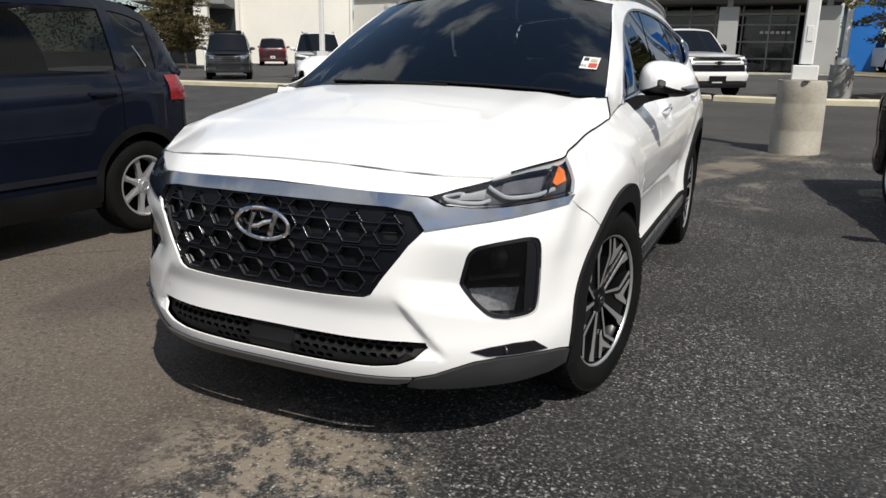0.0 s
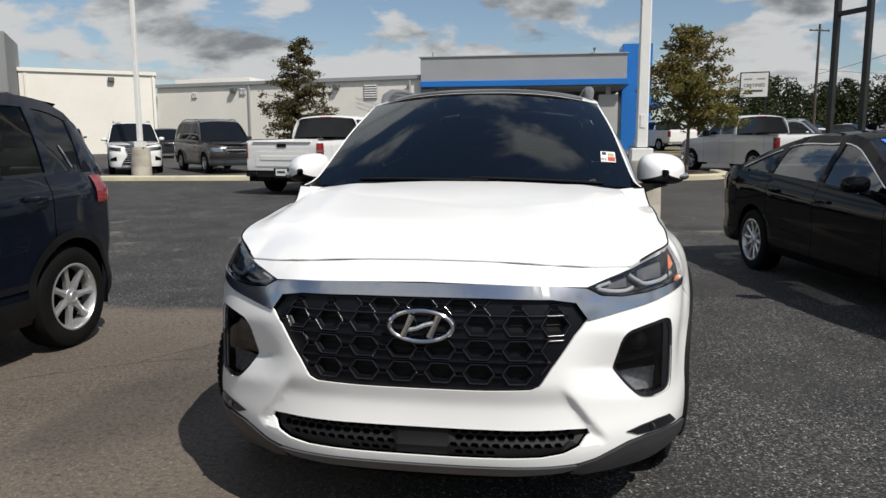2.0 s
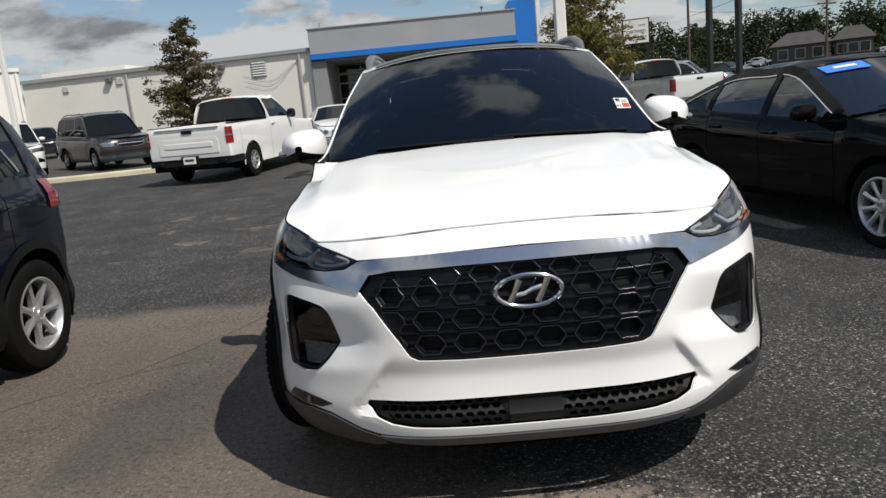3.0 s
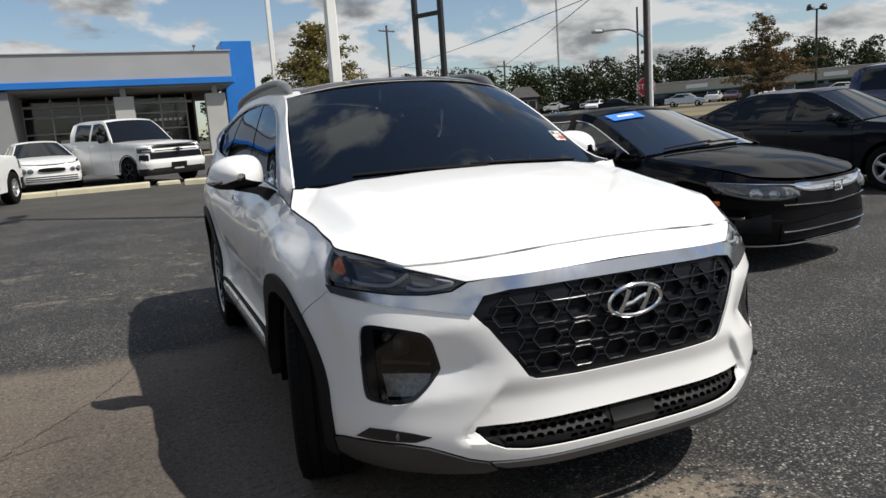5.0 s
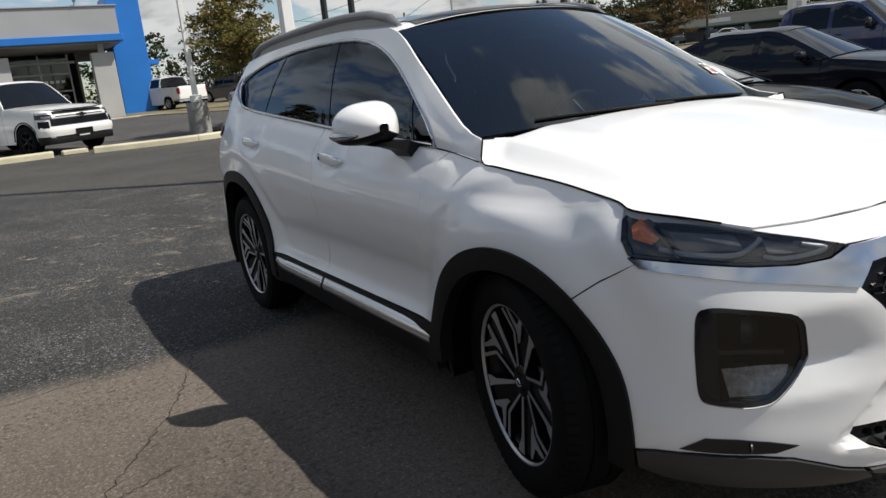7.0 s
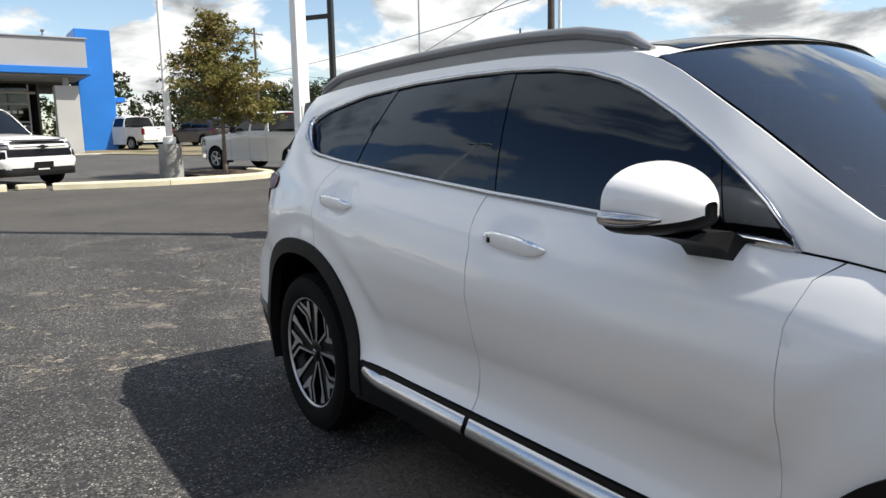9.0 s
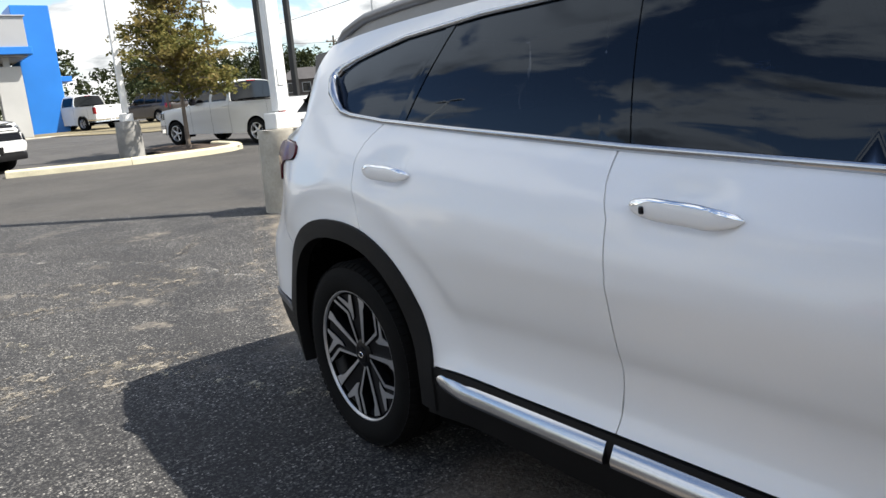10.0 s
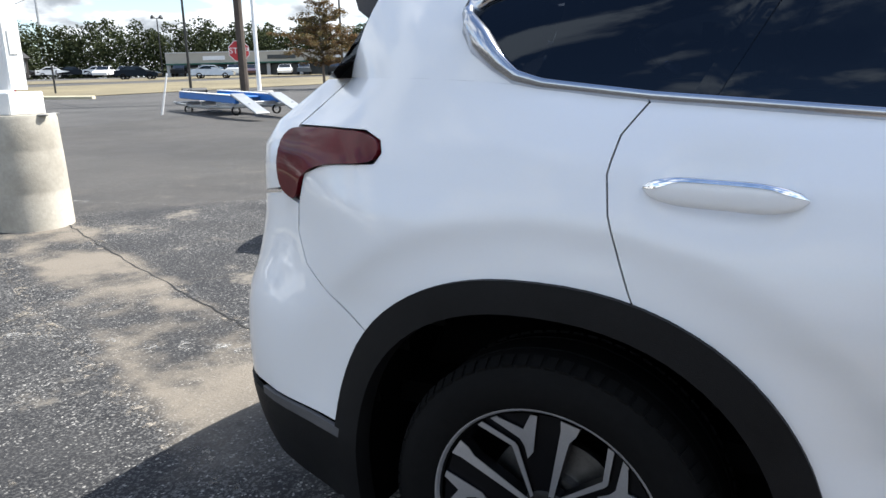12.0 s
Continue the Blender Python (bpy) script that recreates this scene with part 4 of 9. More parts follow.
    for x0, x1 in ((-0.058, -0.026), (0.026, 0.058)):
        st.tube([(x0, 0, -0.036), (lerp(x0, x1, 0.5), -0.004, 0.0), (x1, 0, 0.036)], [0.011, 0.0085, 0.011], 6, flat=0.6, up=(0, 1, 0))
    st.tube([(-0.04, 0, -0.012), (-0.012, -0.004, -0.006), (0.012, -0.004, 0.006), (0.04, 0, 0.012)], 0.0075, 6, flat=0.6, up=(0, 1, 0))
    part("stroke", st, CHROME, badge)

    # lower intake with small mesh
    intake = part("lower_intake", sheet([(0.0, 0.424), *LOW[1:-1], (0.0, 0.325)], lambda u, v: P(u, v, -0.05), step=0.05).mirrored(), DARK_INSIDE, car)
    low_full = LOW + [(-a, b) for a, b in reversed(LOW)][1:-1]
    cells = []
    for r in range(4):
        for c in range(-16, 17):
            cx, cz = (c + (0.5 if r % 2 else 0)) * 0.034, 0.4065 - r * 0.0215
            if abs(cx) > 0.085 and all(within(np.array([p[0]]), np.array([p[1]]), low_full)[0] for p in hexagon(cx, cz, 0.036, 0.022)):
                cells.append(hexagon(cx, cz, 0.030, 0.0165))
    part("intake_mesh", sheet(low_full, lambda u, v: PM(u, v, -0.022), cells, 0.06, 0.014, inw), PLASTIC, intake, "black honeycomb intake mesh", smooth=15)
    part("sensor_cover", Geo().grid(lambda u, v: PM(lerp(-0.08, 0.085, u), lerp(0.335, 0.414, v), -0.012), 4, 3), PLASTIC, intake, "flat dark sensor cover")

    # --- headlamps ---
    for sgn in (1, -1):
        lens = sheet(LAMP, lambda u, v: P(u, v, 0.004), step=0.03, skirt=0.02, inward=sh.inward)
        back = sheet(LAMP, lambda u, v: P(u, v, -0.028), step=0.04)
        amber = sheet([SX(0.800, 0.893), SX(0.806, 0.916), SY(-1.822, 0.932), SY(-1.808, 0.915), SY(-1.822, 0.886), SY(-1.87, 0.874)], lambda u, v: P(u, v, -0.016), step=0.02)
        g1 = Geo().tube(curve([P(*SX(x, z), -0.010) for x, z in ((0.590, 0.867), (0.548, 0.856), (0.590, 0.843), (0.640, 0.839), (0.668, 0.846))], 5), 0.0055, 8)
        g1.tube(curve([P(*SX(x, z), -0.010) for x, z in ((0.655, 0.884), (0.682, 0.866), (0.715, 0.851), (0.775, 0.853), (0.815, 0.866))], 5), 0.0065, 8)
        upper = Geo().tube(curve([P(*SX(x, z), -0.014) for x, z in ((0.600, 0.874), (0.66, 0.890), (0.74, 0.911), (0.795, 0.920))], 5), [0.004] + [0.007] * 14 + [0.004], 6)
        tray = Geo().grid(lambda a, b: P(*SX(lerp(0.565, 0.655, a), lerp(0.846, 0.868 + 0.012 * a, b)), -0.022), 8, 3)
        tray2 = Geo().grid(lambda a, b: P(*SX(lerp(0.695, 0.790, a), lerp(0.858, 0.892 + 0.010 * a, b)), -0.022), 8, 3)
        fin = Geo().slab([(0, 0), (1, 0), (1, 1), (0, 1)], lambda a, b, d: P(*SX(lerp(0.792, 0.797, b) + d, lerp(0.848, 0.932, b)), lerp(-0.027, 0.001, a)), 0.004)
        pods = [upper, tray, tray2, fin]
        lst = [g if sgn > 0 else g.flipped() for g in (lens, back, amber, g1, *pods)]
        lamp = part("headlamp", lst[1], LAMP_DARK, car, "slim dark headlamp with amber side reflector")
        part("lens", lst[0], LAMP_GLASS, lamp)
        part("side_reflector", lst[2], LAMP_AMBER, lamp, "amber side reflector")
        part("light_guide", lst[3], LAMP_BAR, lamp)
        for pod, nm, mt in zip(lst[4:], ("upper_trim", "reflector", "reflector", "divider"), (GLOSS_BLACK, LAMP_GREY, LAMP_GREY, GLOSS_BLACK)):
            part(nm, pod, mt, lamp)
        # fog and main lamp pocket
        pocket = sheet(FOG, lambda u, v: P(u, v, -0.075), step=0.05)
        walls = Geo()
        loop = dense(FOG, 0.03)
        n = len(loop)
        walls.add([P(u, v, 0.002) for u, v in loop] + [P(u, v, -0.08) for u, v in loop], [(i, (i + 1) % n, n + (i + 1) % n, n + i) for i in range(n)])
        pocket.merge(walls)
        inner = [(lerp(0.715, u, 0.9) if False else u, v) for u, v in FOG]
        cu = sum(u for u, v in FOG) / len(FOG)
        cv = sum(v for u, v in FOG) / len(FOG)
        shrink = lambda k: [(lerp(cu, u, k), lerp(cv, v, k)) for u, v in FOG]
        lensf = sheet(shrink(0.90), lambda u, v: P(u, v, -0.008), step=0.03)
        trim = sheet(shrink(0.995), lambda u, v: P(u, v, -0.004), [shrink(0.90)], 0.03, 0.02, sh.inward)
        bowls = []
        for bx, bz, rr in ((0.70, 0.665, 0.040), (0.71, 0.545, 0.036)):
            c = Vector(P(*SX(bx, bz), -0.052))
            bowls.append(Geo().merge(Geo().lathe([(rr, -0.03), (rr * 0.9, -0.012), (rr * 0.6, 0.0), (0.001, 0.006)], 20, "z"), Matrix.Translation(c) @ Matrix.Rotation(radians(90), 4, "X") @ Matrix.Rotation(radians(-28), 4, "Y")))
        ribs = Geo()
        shelf = Geo().tube([P(*SX(0.635, 0.60), -0.045), P(*SX(0.70, 0.603), -0.05), P(*SX(0.775, 0.61), -0.045)], 0.010, 6)
        lst = [g if sgn > 0 else g.flipped() for g in (pocket, lensf, trim, *bowls, ribs, shelf)]
        fog = part("bumper_lamp", lst[0], LAMP_GREY, car, "large smoked lamp unit set in the bumper")
        part("lens", lst[1], SMOKE_LENS, fog)
        part("bezel", lst[2], GLOSS_BLACK, fog)
        part("reflector_bowl", lst[3], LAMP_DARK, fog)
        part("reflector_bowl", lst[4], LAMP_DARK, fog)
        low_ref = sheet([SX(0.650, 0.538), SX(0.69, 0.506), SX(0.760, 0.500), SX(0.768, 0.572), SX(0.632, 0.572)], lambda u, v: P(u, v, -0.026), step=0.03)
        part("lower_reflector", low_ref if sgn > 0 else low_ref.flipped(), LAMP_PALE, fog, "paler frosted reflector")
        part("shelf", lst[6], LAMP_DARK, fog)
        cheek = sheet([SX(0.772, 0.728), SX(0.797, 0.722), SX(0.802, 0.62), SX(0.800, 0.505), SX(0.775, 0.492)], lambda u, v: P(u, v, -0.006), step=0.03, skirt=0.03, inward=sh.inward)
        part("cheek", cheek if sgn > 0 else cheek.flipped(), GLOSS_BLACK, fog)

    # --- lower lip: silver skid and black corners ---
    skid = [(0.0, 0.298), SX(0.20, 0.299), SX(0.40, 0.300), SX(0.488, 0.3015), SX(0.475, 0.286), SX(0.44, 0.276), SX(0.30, 0.268), (0.0, 0.266)]
    skin("skid_plate", skid, SKID, step=0.04, out=0.012, skirt=0.03, both="join", label="silver skid plate")
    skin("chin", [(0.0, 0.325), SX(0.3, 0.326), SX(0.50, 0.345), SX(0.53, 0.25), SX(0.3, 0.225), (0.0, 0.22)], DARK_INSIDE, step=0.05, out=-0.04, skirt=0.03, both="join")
    corner = [SX(0.500, 0.301), SX(0.55, 0.311), SX(0.60, 0.330), SX(0.655, 0.349), SX(0.72, 0.358), SX(0.80, 0.356)] + sideof([(-1.985, 0.353), (-1.90, 0.343), (-1.855, 0.331), (-1.85, 0.28), (-1.90, 0.258)]) + [SX(0.75, 0.254), SX(0.60, 0.250), SX(0.50, 0.256), SX(0.465, 0.268), SX(0.480, 0.284)]
    skin("corner_cladding", corner, CORNER_GREY, step=0.03, out=0.010, skirt=0.03, label="satin grey lower corner cladding")
    for sgn in (1, -1):
        q = sheet([SX(0.648, 0.388), SX(0.70, 0.399), SX(0.755, 0.405), SX(0.802, 0.402), SX(0.832, 0.363), SX(0.76, 0.366), SX(0.69, 0.369)], lambda u, v: P(u, v, 0.004), step=0.02, skirt=0.006, inward=sh.inward)
        marker = part("side_marker", q if sgn > 0 else q.flipped(), GLOSS_BLACK, car, "small gloss black sensor cover in the bumper")
        eye = Geo().lathe([(0.013, 0.0), (0.012, 0.004), (0.001, 0.006)], 14, "z", Matrix.Translation(P(*SX(0.735, 0.385), 0.004)) @ Matrix.Rotation(radians(90), 4, "X") @ Matrix.Rotation(radians(-40), 4, "Y"))
        part("sensor_eye", eye if sgn > 0 else eye.flipped(), LAMP_DARK, marker)

    # --- sides ---
    gap = 0.002
    belt = lambda y0, y1, n=10, dz=-0.004: [(y, top(y) + dz) for y in np.linspace(y0, y1, n)]
    fender = [(-1.6615, 0.7115)] + [(-1.752, 0.7768), (-1.845, 0.8298), (-1.826, 0.85), (-1.799, 0.885), (-1.777, 0.955)] + belt(-1.755, -0.955, 14, -0.003) + [(-0.908, 1.04), (-0.885, 0.95), (-0.89, 0.75), (-0.905, 0.462)]
    a = [p for p in ARCH_F(0, 2, 128)]
    fender = [p for p in fender if True] + [p for p in a if p[1] > 0.45 or True]
    skin("front_wing", sideof(fender), WHITE_PAINT, step=0.02)
    seam1 = [(-0.908, 1.04), (-0.885, 0.95), (-0.89, 0.75), (-0.905, 0.468)]
    seam2 = [(0.134, 0.466), (0.127, 0.62), (0.138, 0.85), (0.150, 1.0), (0.183, 1.08), (0.197, 1.148)]
    door_f = [(y + gap, z) for y, z in reversed(seam1)] + [(-0.948, top(-0.948) - 0.004)] + belt(-0.90, 0.193, 12) + [(y - gap, z) for y, z in reversed(seam2[:-1])] + [(-0.4, 0.466)]
    skin("front_door", sideof(door_f), WHITE_PAINT, step=0.02)
    seam3 = [(1.212, 1.236), (1.250, 1.178), (1.262, 1.11), (1.252, 1.04), (1.225, 0.95), (1.207, 0.90)]
    arch_at = lambda y: HUB + 0.540 * (1 - abs((y - YR) / 0.540) ** 2.25) ** (1 / 2.25)
    archr_front = [(1.20 - gap, arch_at(1.20 - gap))] + [p for p in ARCH_R(0, 2, 178) if p[0] < 1.19]
    archr_front = sorted(archr_front, key=lambda p: -p[1])
    door_r = [(y + gap, z) for y, z in seam2] + belt(0.225, 1.2092, 10) + [(y - gap, z) for y, z in seam3[1:]] + archr_front + [(0.87, 0.47), (0.5, 0.466)]
    skin("rear_door", sideof(door_r), WHITE_PAINT, step=0.02)
    archr_back = sorted([p for p in ARCH_R(0, 2, 178) if p[0] > 1.21 and p[1] > 0.49] + [(1.20 + gap, arch_at(1.20 + gap))], key=lambda p: p[0])
    quarter = [(y + gap, z) for y, z in reversed(seam3)] + belt(1.23, 1.99, 8, 0.0) + [(2.04, 1.25), (2.090, 1.19), (1.95, 1.188), (1.83, 1.184), (1.780, 1.163), (1.770, 1.135), (1.788, 1.111), (1.95, 1.102), (2.036, 1.075), (2.062, 1.005), (2.065, 0.93), (2.02, 0.86), (1.80, 0.73)] + [p for p in reversed(archr_back) if p[1] > 0.72]
    skin("rear_quarter", sideof(quarter), WHITE_PAINT, step=0.02)
    half_end = sh.length - 0.002
    rb = sideof([(1.803, 0.727), (2.023, 0.857), (2.069, 0.93), (2.068, 0.998), (2.145, 1.018)]) + [(sh.length - 0.6, 0.98), (half_end, 0.97), (half_end, 0.52), (sh.length - 0.6, 0.505)] + sideof([(2.20, 0.505), (2.05, 0.492), (1.91, 0.48)]) + sideof(sorted([p for p in archr_back if p[1] < 0.72 and p[1] > 0.49], key=lambda p: p[1]))
    skin("rear_bumper", rb, WHITE_PAINT, step=0.05)
    skin("bumper_strip", sideof([(1.90, 0.472), (2.05, 0.488), (2.20, 0.500), (2.20, 0.478), (2.05, 0.464), (1.905, 0.448)]), SKID, step=0.04, out=0.012)
    rlow = sideof([(1.905, 0.446), (2.05, 0.462), (2.20, 0.476)]) + [(sh.length - 0.6, 0.49), (half_end, 0.50), (half_end, 0.30), (sh.length - 0.6, 0.27)] + sideof([(2.15, 0.262), (1.97, 0.235), (1.92, 0.27)])
    skin("rear_cladding", rlow, PLASTIC, step=0.05, out=0.006)
    tailgate = sideof([(2.155, 1.03), (2.096, 1.19), (2.046, 1.25), (1.996, 1.299)]) + [(sh.length - 0.6, 1.30), (half_end, 1.30), (half_end, 0.985), (sh.length - 0.6, 0.99)]
    skin("tailgate_half", tailgate, WHITE_PAINT, step=0.06)
    # tail lamps
    tail = sideof([(1.775, 1.137), (1.784, 1.162), (1.83, 1.180), (1.95, 1.184), (2.06, 1.186), (2.125, 1.18), (2.160, 1.10), (2.145, 1.03), (2.070, 1.003), (2.044, 1.076), (1.955, 1.105), (1.793, 1.114)])
    for _ in range(2):
        tail = [(lerp(a[0], b[0], k), lerp(a[1], b[1], k)) for a, b in zip(tail, tail[1:] + tail[:1]) for k in (0.22, 0.78)]
    lamps = skin("tail_lamp", tail, LAMP_RED, step=0.03, out=0.010, skirt=0.02, label="dark red wrap-around tail lamp")

    # --- cladding round the wheels, sills ---
    for curve_of, yc in ((ARCH_F, YF), (ARCH_R, YR)):
        lo, hi = (-4, 194) if yc < 0 else (-14, 184)
        outer, inner = curve_of(0.0, lo, hi), curve_of(0.072, lo, hi)
        band = sideof(outer) + sideof(list(reversed(inner)))
        skin("arch_cladding", band, PLASTIC, step=0.035, out=0.012, skirt=0.05, label="black wheel-arch cladding")
        for sgn in (-1, 1):
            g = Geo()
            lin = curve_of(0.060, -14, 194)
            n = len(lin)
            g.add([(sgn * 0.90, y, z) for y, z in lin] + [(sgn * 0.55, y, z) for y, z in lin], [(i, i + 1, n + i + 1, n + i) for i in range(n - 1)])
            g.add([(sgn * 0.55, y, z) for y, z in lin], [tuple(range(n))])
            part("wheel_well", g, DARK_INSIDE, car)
    rocker = sideof([(-0.93, 0.462), (-0.4, 0.460), (0.4, 0.460), (0.86, 0.464), (0.87, 0.40), (0.89, 0.30), (0.3, 0.275), (-0.5, 0.275), (-0.93, 0.29)])
    skin("sill_cladding", rocker, PLASTIC, step=0.06, out=0.004, skirt=0.04)
    for y0, y1, in ((-0.90, 0.130), (0.154, 0.866)):
        prof = [(0.0, 0.034), (0.008, 0.030), (0.026, -0.008), (0.024, -0.024), (0.0, -0.032)]
        g = Geo()
        rows = []
        ys = np.linspace(y0, y1, 14)
        for y in ys:
            rise = 0.030 * max(0, (y - 0.72) / 0.13) if y > 0.72 else 0
            taper = 1 if y < 0.82 else max(0.55, 1 - (y - 0.82) * 9)
            rows.append([(0.915 + a * taper, y, 0.412 + rise + b * taper) for a, b in prof])
        v = [p for r in rows for p in r]
        k = len(prof)
        g.add(v, [(j * k + i, j * k + i + 1, (j + 1) * k + i + 1, (j + 1) * k + i) for j in range(len(rows) - 1) for i in range(k - 1)] + [tuple(range(k)), tuple((len(rows) - 1) * k + i for i in reversed(range(k)))])
        part("sill_strip", g, SATIN, car, "satin silver sill strip", smooth=50)
        part("sill_strip", g.flipped(), SATIN, car, "satin silver sill strip", smooth=50)

    # --- bonnet ---
    rim = [P(*LAMP[2], 0.002), P(*LAMP[3], 0.001), P(*LAMP[4], 0.001)] + [P(*SY(y, top(y)), 0.0) for y in (-1.757, -1.66, -1.53, -1.38, -1.25, -1.165)] + [(0.797, -1.148, 1.122)]
    side_line = curve([(x - 0.0015, y, z + 0.002) for x, y, z in rim], 10)
    mid_z = bend([(-2.205, 0.944), (-2.10, 0.985), (-1.90, 1.030), (-1.65, 1.073), (-1.40, 1.114), (-1.15, 1.148)])

    lip = [P(*q, 0.0) for q in seam_hood]
    lip_x, lip_y, lip_z = ([q[i] for q in lip] for i in range(3))

    def bonnet(u, v):
        k = v * (len(side_line) - 1)
        i = min(int(k), len(side_line) - 2)
        a = lerp(side_line[i], side_line[i + 1], k - i)
        by = lerp(-2.205, -1.15, (a[1] - rim[0][1]) / (rim[-1][1] - rim[0][1]))
        bz = mid_z(by)
        w = abs(2 * u - 1)
        w = w ** 0.8
        # round near the lamp, a firm shoulder with a falling flank further back
        soft = lerp(bz, a[2], w ** 2.6)
        kink = 0.86
        brow = bz - lerp(0.020, 0.034, v) * (min(w, kink) / kink) ** 2.2
        t = max(0, (w - kink) / (1 - kink))
        firm = lerp(brow, a[2], 1 - (1 - t) ** 1.5)
        f = min(max((v - 0.12) / 0.36, 0), 1)
        f = f * f * (3 - 2 * f)
        x = a[0] * w
        y = lerp(by, a[1], w ** 2.4)
        z = lerp(soft, firm, f) + 0.010 * math.exp(-(((w - 0.66) / 0.08) ** 2)) * min(1, v * 2.2) * (1 - 0.5 * f)
        hold = max(0, 1 - v * 2.5) ** 2
        y = lerp(y, float(np.interp(x, lip_x, lip_y)) + 0.001 + 0.25 * v, hold) if v < 1e-6 else y + (float(np.interp(x, lip_x, lip_y)) + 0.001 - lerp(-2.205, rim[0][1], w ** 2.4)) * hold
        z += (float(np.interp(x, lip_x, lip_z)) + 0.0035 - lerp(mid_z(-2.205), side_line[0][2], w ** 2.6)) * hold
        return (x if u > 0.5 else -x, y, z)

    hood = Geo().grid(bonnet, 64, 60)
    nb = len(hood.v)
    hood.add([bonnet(i / 64, 0) for i in range(65)] + [(p[0], p[1] + 0.03, p[2] - 0.03) for p in (bonnet(i / 64, 0) for i in range(65))], [(i, i + 1, 66 + i, 65 + i) for i in range(64)])
    for u in (0, 1):
        edge = [bonnet(u, k / 60) for k in range(61)]
        hood.add(edge + [(x * 0.996, y, z - 0.022) for x, y, z in edge], [(k, k + 1, 61 + k + 1, 61 + k) for k in range(60)])
    part("bonnet", hood, WHITE_PAINT, car, "long white bonnet with two soft creases", smooth=60)
    # dark tubes added as shaded gaps round the bonnet and under the pillar foot
    for sgn in (0, 1):
        line = [bonnet(sgn, k / 40) for k in range(2, 41)] + [bonnet(abs(sgn - k), 1) for k in (0.012, 0.024, 0.036)]
        out = 0.0015 if sgn else -0.0015
        part("bonnet_gap_line", Geo().tube([(x + out, y, z - 0.0005) for x, y, z in line], 0.0030, 6), DARK_INSIDE, car)
        foot = [P(*SY(y, top(y) - 0.002), 0.0005) for y in np.linspace(-1.14, -0.86, 12)]
        part("pillar_seam_line", Geo().tube([(x if sgn else -x, y, z) for x, y, z in foot], 0.0018, 6), DARK_INSIDE, car)
    part("engine_bay", Geo().grid(lambda u, v: (lambda p: (p[0] * 0.995, p[1] + 0.012, p[2] - 0.035))(bonnet(u, v)), 20, 16), DARK_INSIDE, car)

    # --- cab ---
    roof_z = bend([(-1.22, 1.105), (-1.143, 1.120), (-1.02, 1.147), (-0.90, 1.212), (-0.62, 1.388), (-0.33, 1.542), (-0.1, 1.572), (0.3, 1.597), (0.9, 1.600), (1.5, 1.588), (2.02, 1.555), (2.3, 1.53)])
    roof_x = bend([(-1.22, 0.800), (-1.145, 0.795), (-1.02, 0.772), (-0.62, 0.695), (-0.33, 0.630), (0.0, 0.628), (0.9, 0.625), (1.6, 0.605), (2.02, 0.580), (2.3, 0.55)])
    belt_x = lambda y: P(SY(min(y, 2.08), top(min(y, 2.08)))[0], top(min(y, 2.08)))[0]
    bx = bend([(y, belt_x(y)) for y in np.linspace(-1.22, 2.08, 34)])

    def cab(y, z, out=0.0):
        zb, zr = top(y) - (0.004 if y < 1.2 else 0.0), roof_z(y)
        t = min(max((z - zb) / max(zr - zb, 0.02), -0.2), 1.1)
        x = lerp(bx(y), roof_x(y), t) + 0.020 * 4 * t * (1 - t) * min(max((y + 1.12) / 0.45, 0), 1)
        return (x + out, y, z)

    cin = lambda p, uv: (-1, 0, -0.1)
    WIN = [(-0.855, top(-0.855) + 0.004), (-0.5, top(-0.5) + 0.004), (0.17, top(0.17) + 0.004), (0.8, top(0.8) + 0.004), (1.21, top(1.21) + 0.004), (1.425, top(1.425) + 0.006), (1.485, 1.288), (1.528, 1.318), (1.570, 1.357), (1.602, 1.395), (1.612, 1.420), (1.604, 1.438), (1.580, 1.455),
           (1.50, 1.480), (1.36, 1.506), (1.2, 1.530), (0.8, 1.553), (0.45, 1.556), (0.22, 1.551), (0.02, 1.538), (-0.13, 1.515), (-0.25, 1.482), (-0.34, 1.446), (-0.48, 1.375), (-0.60, 1.305), (-0.71, 1.228), (-0.77, 1.180)]
    frame_out = [(-1.158, top(-1.158) + 0.001), (-1.142, 1.118)] + [(y, roof_z(y)) for y in np.linspace(-1.12, 1.85, 44)] + [(1.880, 1.52), (1.910, 1.455), (1.944, 1.385), (1.972, 1.335), (1.990, 1.302)] + [(y, top(y) + (0.0 if y > 1.3 else 0.001)) for y in np.linspace(1.97, -1.13, 34)]
    g = sheet(frame_out, cab, [WIN], 0.028, 0.008, cin)
    part("cab_side", g, WHITE_PAINT, car)
    part("cab_side", g.flipped(), WHITE_PAINT, car)
    # glass and black pillars inside the window opening
    def clip(poly, axis_fn, keep):
        out = []
        for i, p in enumerate(poly):
            q = poly[(i + 1) % len(poly)]
            a, b = axis_fn(p), axis_fn(q)
            if keep(a):
                out.append(p)
            if keep(a) != keep(b):
                t = a / (a - b)
                out.append((lerp(p[0], q[0], t), lerp(p[1], q[1], t)))
        return out
    big = dense(WIN, 0.04)
    e_b = lambda p: p[0] - (0.215 + (p[1] - 1.15) * 0.10)
    e_d = lambda p: p[0] - (1.12 + (p[1] - 1.24) * -0.55)
    e_a = lambda p: p[0] - (-0.66 + (p[1] - 1.1) * 0.25)
    less, more = (lambda a: a < 0), (lambda a: a >= 0)
